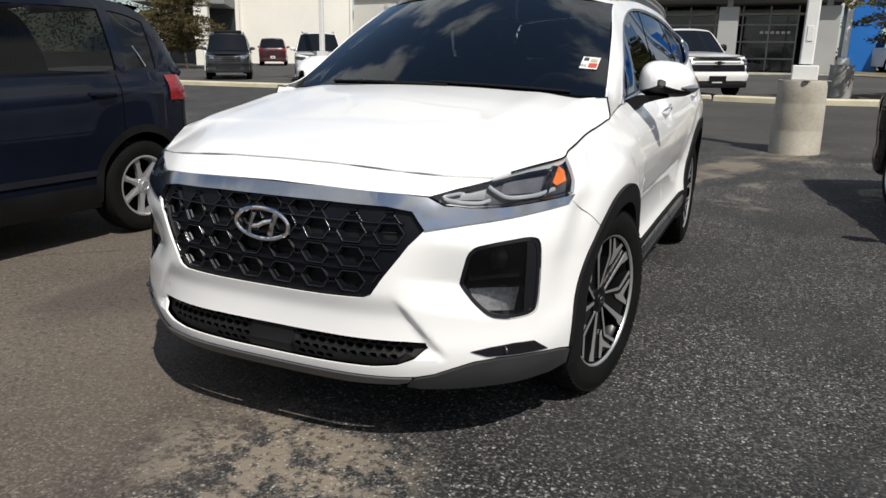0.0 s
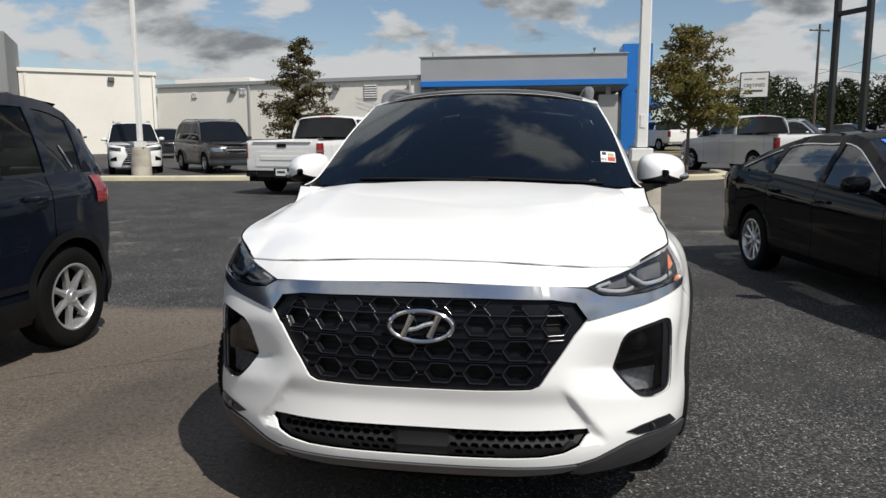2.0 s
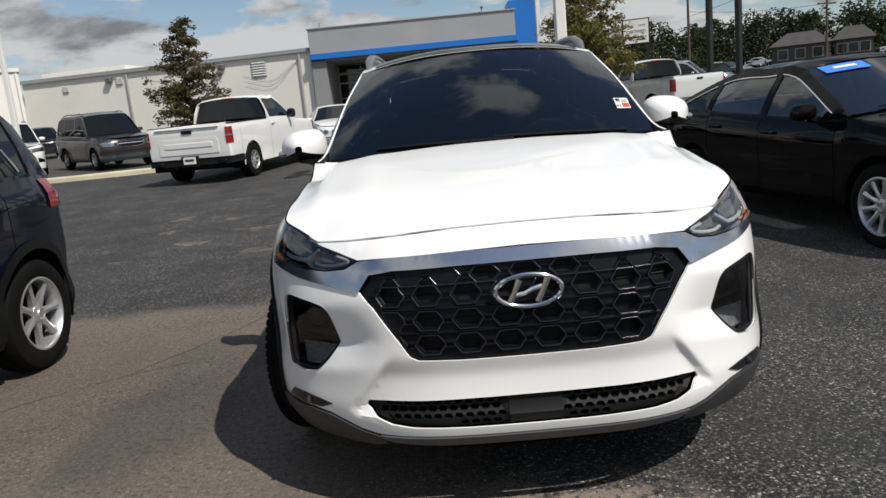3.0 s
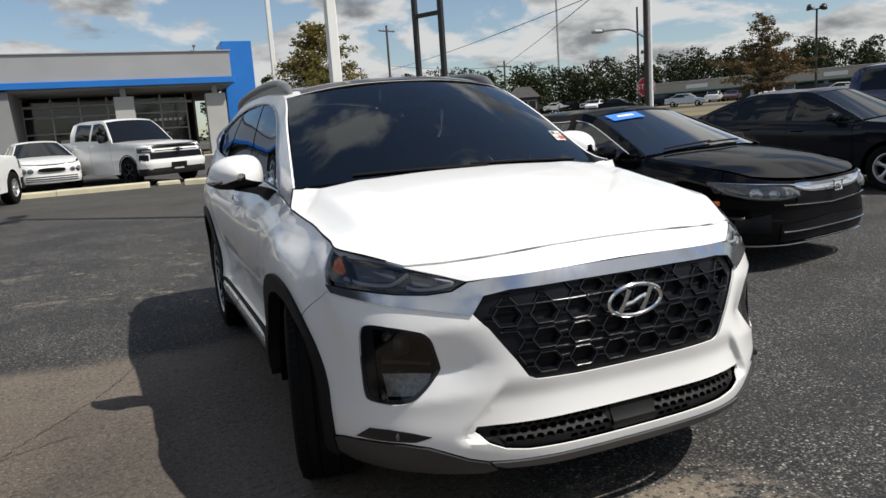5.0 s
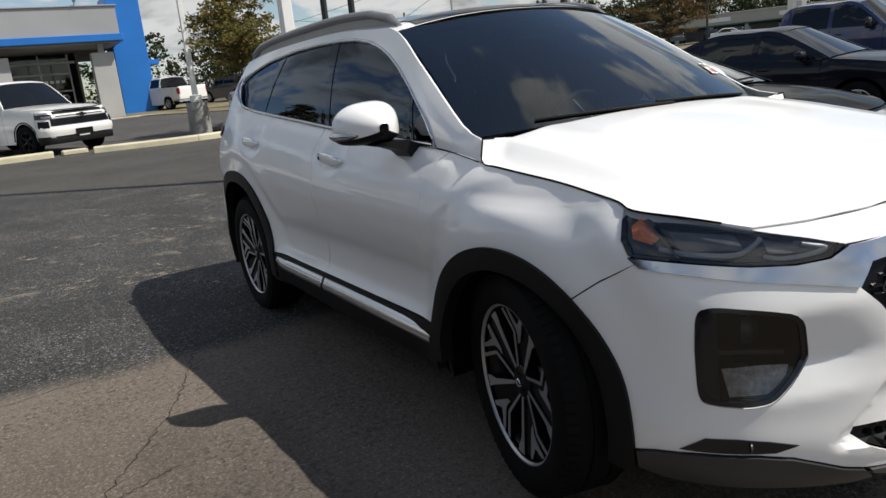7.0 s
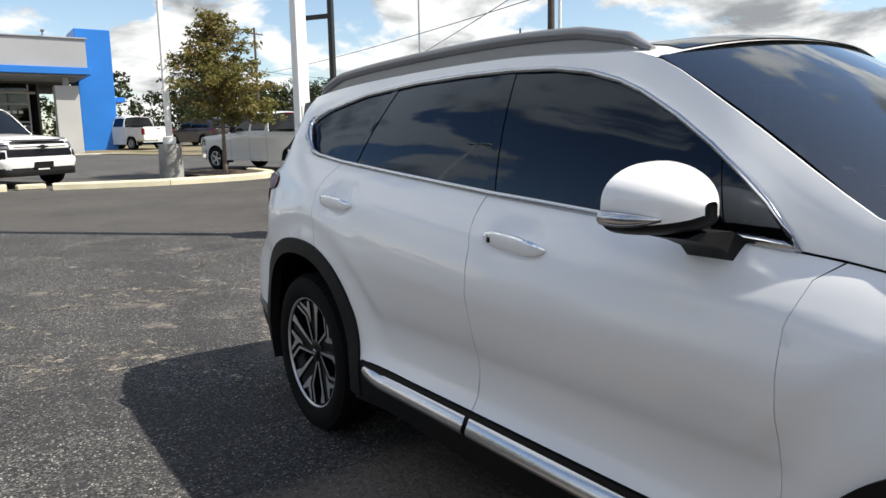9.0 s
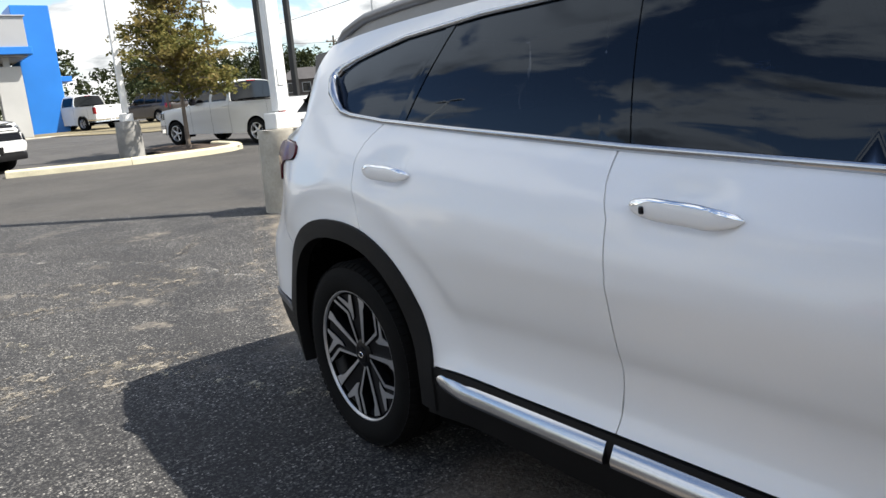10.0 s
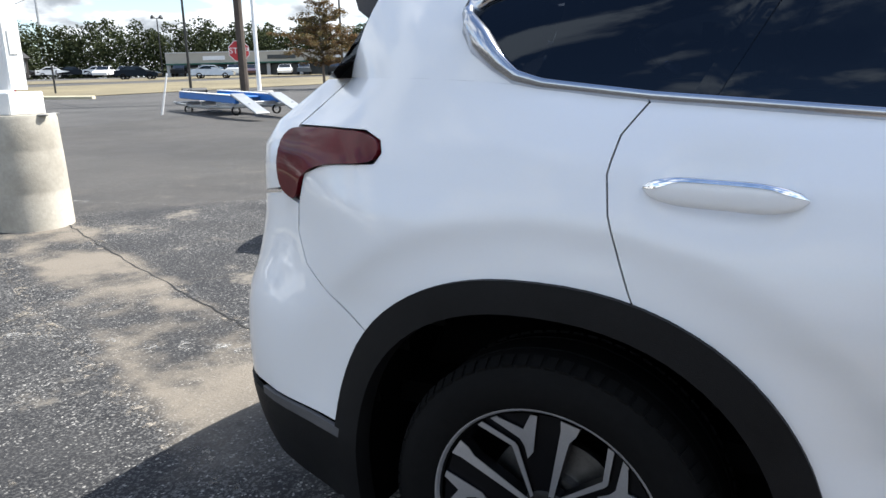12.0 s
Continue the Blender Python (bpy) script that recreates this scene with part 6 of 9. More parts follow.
def vehicle(name, label, category, m, paint, w, wb, fo, ro, wr, h, belt, hood, cab, style, roof_w=0.70, rim=None, spokes=7, bright=True, grille="bars", glass=None, bumper=None, low=None,
            lamp=(0.62, 0.78), rails=False, doors=2, clear=0.25, tail=None, plate="", trim=None, lamp_len=0.42, tail_drop=0.30, extras=None, lamp_mat=None, face=True):
    """A whole vehicle that faces -y, its middle between the axles at the origin. hood: (front, rear) heights; belt: (front, rear) heights of the window line;
    cab: y of the screen's foot, its top, the roof's end and the rear screen's foot; style: car, wagon or pickup."""
    car = thing(name, label, category, m)
    glass = glass or BLACK_GLASS
    yf, yr = -(wb / 2 + fo), wb / 2 + ro
    plan = [(0, yf), (w * 0.40, yf + 0.012), (w * 0.70, yf + 0.08), (w * 0.90, yf + 0.26), (w * 0.98, yf + 0.6), (w, yf + 1.0), (w, 0), (w, yr - 0.7), (w * 0.97, yr - 0.30), (w * 0.88, yr - 0.10), (w * 0.55, yr - 0.012), (0, yr)]
    pick = style == "pickup"
    if pick:
        plan = [(0, yf), (w * 0.62, yf + 0.010), (w * 0.86, yf + 0.06), (w * 0.965, yf + 0.20), (w, yf + 0.55), (w, 0), (w, yr - 0.45), (w * 0.998, yr - 0.12), (w * 0.975, yr - 0.022), (w * 0.90, yr - 0.002), (w * 0.45, yr), (0, yr)]
    rail_z = belt[1] - 0.02
    tops = [(yf - 0.1, hood[0] - 0.03), (yf + 0.02, hood[0]), (lerp(yf, cab[0], 0.5), lerp(hood[0], hood[1], 0.62)), (cab[0], hood[1]), (cab[0] + 0.25, belt[0]), (cab[2], belt[1]), (yr - 0.2, tail[0] if tail else rail_z), (yr + 0.1, tail[1] if tail else rail_z)]
    top = bend(tops)

    def inset(s, x, y, z):
        t = top(y) - z
        d = 0.055 * math.exp(-((t / 0.07) ** 2)) if not pick else 0.03 * math.exp(-((t / 0.05) ** 2))
        d += 0.05 * max(0, (0.42 - z) / 0.2) ** 2 + 0.018 * math.exp(-(((z - 0.52) / 0.10) ** 2))
        if y < yf + 0.5:
            d += 0.07 * max(0, (z - 0.62) / 0.4) ** 2 * min(1, (yf + 0.5 - y) / 0.4)
        return d

    sh = Shell(plan, inset)
    ss = np.linspace(0, sh.length, 260)
    yy = np.interp(ss, sh.s, sh.y)
    s_at = lambda y: float(np.interp(y, sh.y, sh.s))
    R = wr + 0.055
    def floor_z(s):
        y = float(np.interp(s, sh.s, sh.y))
        x = float(np.interp(s, sh.s, sh.x))
        z = clear
        for yc in (-wb / 2, wb / 2):
            if abs(y - yc) < R and x > w * 0.8:
                z = max(z, wr + math.sqrt(R * R - (y - yc) ** 2))
        return z

    def strip(s0, s1, z0=None, z1=None, out=0.0, n=None, nv=8):
        n = n or max(4, int((s1 - s0) / 0.045))
        def fn(u, v):
            s = lerp(s0, s1, u)
            y = float(np.interp(s, sh.s, sh.y))
            a, b = (floor_z(s) if z0 is None else max(z0, floor_z(s)) if z0 < 0.8 and out <= 0.004 else z0), (top(y) if z1 is None else z1)
            return sh.at(s, lerp(a, b, v), out)
        return Geo().grid(fn, n, nv)

    sf, sr = s_at(-wb / 2 - R - 0.05), s_at(wb / 2 + R + 0.06)
    d0 = cab[0] + 0.12
    d2 = min(cab[2], wb / 2 - 0.15) if not pick else cab[2]
    cuts = [d0] + ([lerp(d0, d2, 0.53)] if doors == 2 else []) + [d2]
    names = ["front_wing"] + (["front_door", "rear_door"] if doors == 2 else ["door"]) + ["bed_side" if pick else "rear_quarter"]
    edges = [sf] + [s_at(c) for c in cuts] + [sr]
    g = 0.004
    part("front_bumper", strip(0, sf - g, z1=None).mirrored(), bumper or paint, car) if not bumper else (part("nose", strip(0, sf - g, 0.62).mirrored(), paint, car), part("front_bumper", strip(0, sf - g, clear, 0.61, 0.02).mirrored(), bumper, car, "chrome and black bumper"))
    for k, nm in enumerate(names):
        q = strip(edges[k] + g, edges[k + 1] - g)
        part(nm, q, paint, car)
        part(nm, q.flipped(), paint, car)
    if bumper:
        part("tailgate" if pick else "tail_panel", strip(sr + g, sh.length, 0.60).mirrored(), paint, car)
        part("rear_bumper", strip(sr + g, sh.length, clear + 0.12, 0.59, 0.05).mirrored(), bumper, car)
    else:
        part("rear_bumper", strip(sr + g, sh.length, clear, 0.66).mirrored(), paint, car)
        part("tail_panel", strip(sr + g, sh.length, 0.667).mirrored(), paint, car)
    core = Geo().grid(lambda u, v: sh.at(u * sh.length, lerp(max(clear, floor_z(u * sh.length)), top(float(np.interp(u * sh.length, sh.s, sh.y))) - 0.03, v), -0.035), 90, 4)
    part("inner_shell", core.mirrored(), DARK_INSIDE, car)
    part("underbody", Geo().box((0, 0, clear + 0.06), (w * 1.25, yr - yf - 0.5, 0.12), 0.02), DARK_INSIDE, car)
    for yc in (-wb / 2, wb / 2):
        for sgn in (-1, 1):
            arc = [(yc + R * 1.02 * math.cos(a), wr + R * 1.02 * math.sin(a)) for a in np.linspace(-0.3, math.pi + 0.3, 20)]
            n = len(arc)
            q = Geo().add([(sgn * (w - 0.04), y, z) for y, z in arc] + [(sgn * (w - 0.36), y, z) for y, z in arc], [(i, i + 1, n + i + 1, n + i) for i in range(n - 1)] + [tuple(range(n, 2 * n))])
            part("wheel_well", q, DARK_INSIDE, car)
    if low:
        for sgn in (1, -1):
            q = strip(s_at(-wb / 2 + R), s_at(wb / 2 - R), clear - 0.01, clear + 0.16, 0.012)
            part("sill_cladding", q if sgn > 0 else q.flipped(), CLADDING, car)
            for yc in (-wb / 2, wb / 2):
                ring = Geo()
                ang = np.linspace(-0.15, math.pi + 0.15, 26)
                a = [sh.at(s_at(yc + (R + 0.055) * math.cos(t)), max(clear, wr + (R + 0.055) * math.sin(t)), 0.012) for t in ang]
                b = [sh.at(s_at(yc + R * math.cos(t)), max(clear, wr + R * math.sin(t)), 0.018) for t in ang]
                ring.add(a + b, [(i, i + 1, 26 + i + 1, 26 + i) for i in range(25)])
                part("arch_cladding", ring if sgn > 0 else ring.flipped(), CLADDING, car)

    # bonnet
    def bonnet(u, v):
        e = abs(2 * u - 1)
        y = lerp(yf + 0.03, cab[0] + 0.02, v)
        xe = sh.at(s_at(max(y, yf + 0.30)), top(max(y, yf + 0.30)))[0]
        y += (0.24 * e ** 3) * (1 - v)
        z = top(y) + 0.045 * (1 - e ** 2.5) * min(1, 0.35 + v * 2)
        x = xe * e * lerp(0.93, 1.0, min(1, v * 3))
        return (x if u > 0.5 else -x, y, z)
    part("bonnet", Geo().grid(bonnet, 24, 20), paint, car, smooth=60)

    # cab
    xb = lambda y: sh.at(s_at(y), top(y))[0]
    zr = bend([(cab[0] - 0.06, top(cab[0])), (cab[0], hood[1] + 0.02), (cab[1], h - 0.055), (lerp(cab[1], cab[2], 0.4), h - 0.02), (cab[2], h - 0.05), (cab[3], top(cab[3]) + 0.02), (cab[3] + 0.08, top(cab[3]))])
    xr = lambda y: roof_w * w if cab[1] <= y <= cab[2] else (lerp(xb(cab[0]), roof_w * w, (y - cab[0]) / (cab[1] - cab[0])) if y < cab[1] else lerp(roof_w * w, xb(cab[3]), min(1, (y - cab[2]) / max(cab[3] - cab[2], 0.02))))

    def side(y, z, out=0.0):
        zb, zt = top(y), zr(y)
        t = min(max((z - zb) / max(zt - zb, 0.03), 0), 1.05)
        return (lerp(xb(y), xr(y), t) + 0.02 * 4 * t * (1 - t) + out, y, z)

    ysc = np.linspace(cab[0], cab[3], 34)
    outline = [(y, top(y) - 0.01) for y in ysc] + [(y, max(zr(y), top(y))) for y in reversed(ysc)]
    def window(y0, y1, lift=0.02, drop=0.075):
        ys = np.linspace(y0, y1, 12)
        bot = [(y, top(y) + lift) for y in ys]
        up = [(y, max(zr(y) - drop, top(y) + lift + 0.004)) for y in reversed(ys)]
        return bot + up
    a0, a1 = cab[0] + 0.20, (cab[3] - 0.22 if style != "pickup" else cab[2] - 0.10)
    if style == "wagon":
        a1 = cab[3] - 0.30
    wins = []
    if doors == 2:
        wins = [window(a0, cuts[1] - 0.04), window(cuts[1] + 0.05, min(d2 + 0.02, a1))]
        if a1 - d2 > 0.25:
            wins.append(window(d2 + 0.10, a1))
    else:
        wins = [window(a0, a1)]
    frame = sheet(outline, side, wins, 0.09, 0.025, lambda p, uv: (-1, 0, 0))
    part("cab_side", frame, paint, car)
    part("cab_side", frame.flipped(), paint, car)
    for k, win in enumerate(wins):
        q = sheet(win, lambda y, z: side(y, z, -0.008), (), 0.12)
        part("side_window", q, glass if k < 2 else BLACK_GLASS, car)
        part("side_window", q.flipped(), glass if k < 2 else BLACK_GLASS, car)
        if trim:
            line = Geo().tube([side(y, z, 0.004) for y, z in win[12:]], 0.007, 5)
            part("window_trim", line, trim, car)
            part("window_trim", line.flipped(), trim, car)

    def sheet_between(ya, yb_, za, zb_, xa, xb_, bow, crown):
        def fn(u, v):
            e = abs(2 * u - 1)
            x = lerp(xa, xb_, v) * e
            y = lerp(ya, yb_, v) + bow * (1 - e * e)
            z = lerp(za, zb_, v) + crown * (1 - e * e)
            return (x if u > 0.5 else -x, y, z)
        return Geo().grid(fn, 20, 10)
    rw = roof_w * w
    part("windscreen", sheet_between(cab[0] + 0.02, cab[1], hood[1] + 0.02, h - 0.052, xb(cab[0] + 0.05) - 0.02, rw - 0.01, -0.10, 0.035), CLEAR_GLASS if glass is CLEAR_GLASS else glass, car, smooth=60)
    part("rear_screen", sheet_between(cab[3] - 0.02, cab[2], top(cab[3]) + 0.02, h - 0.052, xb(cab[3]) - 0.03, rw - 0.01, 0.06 if not pick else 0.01, 0.03), glass, car, smooth=60)
    def roof(u, v):
        e = abs(2 * u - 1)
        y = lerp(cab[1], cab[2], v)
        z = zr(y) + 0.045 * (1 - e ** 2.4)
        return (rw * e * (1 if u > 0.5 else -1), y + (lerp(-0.10, 0.06 if not pick else 0.01, v)) * (1 - e * e), z)
    part("roof", Geo().grid(roof, 20, 16), paint, car, smooth=60)
    if style == "car":
        def deck(u, v):
            e = abs(2 * u - 1)
            y = lerp(cab[3] - 0.05, yr - 0.03, v) - 0.14 * e ** 3 * v
            x = xb(min(y, yr - 0.3)) * e
            return (x if u > 0.5 else -x, y, top(y) + 0.03 * (1 - e ** 2))
        part("boot_lid", Geo().grid(deck, 20, 8), paint, car, smooth=60)
    if pick:
        y0, y1, bz = cab[3] + 0.04, yr - 0.06, 0.80
        bed = Geo()
        xi = w - 0.075
        for sgn in (-1, 1):
            bed.grid(lambda u, v: (sgn * xi, lerp(y0, y1, u), lerp(bz, rail_z + 0.01, v)), 8, 2)
            bed.grid(lambda u, v: (sgn * lerp(xi, w - 0.015, v), lerp(y0, y1 - 0.05, u), rail_z + 0.012 + 0.004 * v), 8, 1)
        bed.grid(lambda u, v: (lerp(-xi, xi, u), lerp(y0, y1, v), bz), 2, 2)
        bed.grid(lambda u, v: (lerp(-xi, xi, u), y0, lerp(bz, rail_z + 0.01, v)), 2, 2)
        bed.grid(lambda u, v: (lerp(-xi, xi, u), y1, lerp(bz, rail_z + 0.005, v)), 2, 2)
        part("bed_liner", bed, paint, car)
        for x in (w - 0.045, -w + 0.045):
            part("bed_rail_cap", Geo().box((x, (y0 + y1) / 2, rail_z + 0.02), (0.07, y1 - y0, 0.02), 0.006), PLASTIC, car)
        part("tailgate_handle", Geo().box((0, yr + 0.012, rail_z - 0.10), (0.22, 0.02, 0.06), 0.008), PLASTIC, car)
        part("high_brake_lamp", Geo().box((0, cab[2] + 0.03, h - 0.012), (0.34, 0.05, 0.03), 0.01), LAMP_RED_B, car)
    # lamps, grille
    for sgn in (1, -1):
        if face:
            hl = strip(float(np.interp(w * lamp[0], sh.x[: len(sh.x) // 3], sh.s[: len(sh.x) // 3])), s_at(yf + lamp_len), hood[0] - lamp[1], hood[0] - 0.035, 0.008, 10, 4)
            unit = part("headlamp", hl if sgn > 0 else hl.flipped(), lamp_mat or LAMP_INNER, car, "clear headlamp")
            lens = strip(float(np.interp(w * lamp[0], sh.x[: len(sh.x) // 3], sh.s[: len(sh.x) // 3])), s_at(yf + lamp_len), hood[0] - lamp[1], hood[0] - 0.035, 0.016, 10, 4)
            part("lens", lens if sgn > 0 else lens.flipped(), LAMP_GLASS, unit)
        if pick:
            tl = strip(s_at(yr - 0.17), s_at(yr - 0.05) + 0.10, rail_z - 0.42, rail_z - 0.06, 0.012, 8, 4)
        elif style == "wagon":
            tl = strip(s_at(yr - 0.34), s_at(yr - 0.08) + 0.06, belt[1] - tail_drop, belt[1] - 0.02, 0.012, 8, 4)
        else:
            tl = strip(s_at(yr - 0.30), s_at(yr - 0.06) + 0.2, top(yr) - 0.24, top(yr) - 0.06, 0.010, 8, 4)
        part("tail_lamp", tl if sgn > 0 else tl.flipped(), LAMP_RED_B, car, "red tail lamp")
        half = (0.105, 0.085, 0.068) if not pick else (0.115, 0.075, 0.120)
        centre = (sgn * (xb(cab[0] + 0.3) + 0.13), cab[0] + 0.38, belt[0] + 0.09)
        bulge = lambda a, pw: math.copysign(abs(a) ** pw, a)
        mir = Geo().grid(lambda u, v: tuple(c + h * q for c, h, q in zip(centre, half, (bulge(math.cos(2 * math.pi * u), 0.7) * bulge(math.cos(math.pi * (v - 0.5)), 0.6), -bulge(math.sin(math.pi * (v - 0.5)), 0.8) if v > 0.5 else -0.55 * bulge(math.sin(math.pi * (v - 0.5)), 0.5), bulge(math.sin(2 * math.pi * u), 0.7) * bulge(math.cos(math.pi * (v - 0.5)), 0.6)))), 20, 10)
        mm = part("door_mirror", mir, paint if style != "pickup" else GLOSS_BLACK, car, smooth=60)
        part("mirror_arm", Geo().tube([(sgn * (xb(cab[0] + 0.3) - 0.01), cab[0] + 0.36, belt[0] + 0.01), (sgn * (xb(cab[0] + 0.3) + 0.09), cab[0] + 0.38, belt[0] + 0.04)], 0.03, 6), GLOSS_BLACK, mm)
        for k, c in enumerate(cuts[1:] if doors == 2 else cuts[1:]):
            q = sh.at(s_at(c - 0.16), top(c) - 0.13)
            part("door_handle", Geo().tube([(sgn * (q[0] + 0.004), q[1] - 0.10, q[2]), (sgn * (q[0] + 0.03), q[1] - 0.06, q[2]), (sgn * (q[0] + 0.03), q[1] + 0.06, q[2]), (sgn * (q[0] + 0.004), q[1] + 0.10, q[2])], 0.014, 6), paint, car)
        if rails:
            part("roof_rail", Geo().tube([(sgn * (rw - 0.06), y, zr(y) + 0.05 + 0.03 * math.sin(math.pi * t)) for t, y in ((t, lerp(cab[1] + 0.1, cab[2] - 0.1, t)) for t in np.linspace(0, 1, 8))], 0.02, 6), RAIL, car)
    if face:
        gx = w * (lamp[0] - 0.05)
        gs = float(np.interp(gx, sh.x[: len(sh.x) // 3], sh.s[: len(sh.x) // 3]))
        gz0, gz1 = hood[0] - lamp[1] - (0.10 if grille != "slim" else 0.0), hood[0] - 0.05
        gr = part("grille", strip(0, gs, gz0, gz1, 0.010, 8, 3).mirrored(), GLOSS_BLACK, car)
        nb = {"bars": 3, "slim": 1, "tall": 6}[grille]
        for k in range(nb):
            z = lerp(gz0 + 0.02, gz1 - 0.02, (k + 0.5) / nb)
            row = [sh.at(s, z, 0.02) for s in np.linspace(0, gs, 8)]
            row = [(-x, y, zz) for x, y, zz in reversed(row)] + row[1:]
            part("grille_bar", Geo().tube(row, 0.018 if nb < 5 else 0.012, 6, flat=0.8), CHROME if grille != "bars" or not pick else paint, gr)
        part("lower_grille", strip(0, gs * 0.95, clear + 0.12, clear + 0.24, 0.022, 8, 2).mirrored(), GLOSS_BLACK, car)
    if plate:
        for yy_, s in ((yf - 0.03, -1), (yr + (0.06 if bumper else 0.015), 1)):
            pl = part("licence_plate", Geo().box((0, yy_, 0.52 if s < 0 else 0.56), (0.31, 0.012, 0.16), 0.004), PLATE_WHITE, car)
            part("plate_print", Geo().box((0, yy_ + s * 0.008, 0.53 if s < 0 else 0.57), (0.22, 0.004, 0.05)), INK, pl)
    put_wheels(car, w - 0.115, wb, wr, 0.215 if not pick else 0.27, rim or wr * 0.66, spokes, bright)
    if extras:
        extras(car, sh, s_at, strip, yf, yr, sf)
    return car


def stand(x, y, heading):
    """Pose on the ground: heading is the way the vehicle's front points, as (x, y)."""
    a = math.atan2(heading[1], heading[0]) + math.pi / 2
    f = Vector((*heading, 0)).normalized()
    e = 1.5
    nrm = Vector(((rise(x - e, y) - rise(x + e, y)) / (2 * e), (rise(x, y - e) - rise(x, y + e)) / (2 * e), 1)).normalized()
    back = (-f + nrm * f.dot(nrm)).normalized()
    side = back.cross(nrm).normalized()
    return Matrix(((side.x, back.x, nrm.x, x), (side.y, back.y, nrm.y, y), (side.z, back.z, nrm.z, rise(x, y)), (0, 0, 0, 1)))


def both(name, geo, mat, car, label=""):
    part(name, geo, mat, car, label)
    part(name, geo.flipped(), mat, car, label)


def crossover_extras(car, sh, s_at, strip, yf, yr, sf):
    part("spoiler", Geo().grid(lambda u, v: ((2 * u - 1) * lerp(0.62, 0.58, v), lerp(1.36, 1.66, v) - 0.06 * (2 * u - 1) ** 2, 1.625 + 0.02 * (1 - (2 * u - 1) ** 2) - 0.02 * v), 12, 4).grid(lambda u, v: ((2 * u - 1) * 0.58, 1.66 - 0.06 * (2 * u - 1) ** 2 - 0.06 * v, 1.605 + 0.02 * (1 - (2 * u - 1) ** 2) - 0.045 * v), 12, 1), NAVY_PAINT, car)
    both("door_trim", strip(s_at(-0.85), s_at(0.85), 0.46, 0.50, 0.012, 20, 1), GLOSS_BLACK, car)
    both("pillar_trim", Geo().tube([(0.815, 1.40, 1.18), (0.80, 1.37, 1.24), (0.775, 1.33, 1.32)], 0.006, 5), CHROME, car, "thin bright pillar trim")


def ribbon(sh, s0, s1, lower, upper, out=0.012, bulge=0.0, n=16, nv=4):
    """A band on a vehicle's skin; lower and upper give its edge heights along the way round from the middle of the nose."""
    return Geo().grid(lambda u, v: sh.at(lerp(s0, s1, u), lerp(lower(lerp(s0, s1, u)), upper(lerp(s0, s1, u)), v), out + bulge * math.sin(math.pi * v)), n, nv)


def oval(sh, s0, z0, rs, rz, out=0.014, dome=0.0, power=2.0):
    """A rounded patch on a vehicle's skin; at the middle of the nose only its half, to be mirrored."""
    pw = lambda a: math.copysign(abs(a) ** (2 / power), a)
    a0, a1 = (-math.pi / 2, math.pi / 2) if s0 == 0 else (0, 2 * math.pi)
    return Geo().grid(lambda u, v: sh.at(s0 + rs * v * pw(math.cos(lerp(a0, a1, u))), z0 + rz * v * pw(math.sin(lerp(a0, a1, u))), out + dome * (1 - v * v)), 28, 4)


def rim_of(sh, s0, z0, rs, rz, out, r, power=2.0):
    pw = lambda a: math.copysign(max(abs(a), 1e-6) ** (2 / power), a)
    pts = [sh.at(s0 + rs * pw(math.cos(a)), z0 + rz * pw(math.sin(a)), out) for a in np.linspace(-math.pi / 2, math.pi / 2 if s0 == 0 else 1.5 * math.pi, 26)]
    return Geo().tube(pts, r, 6)


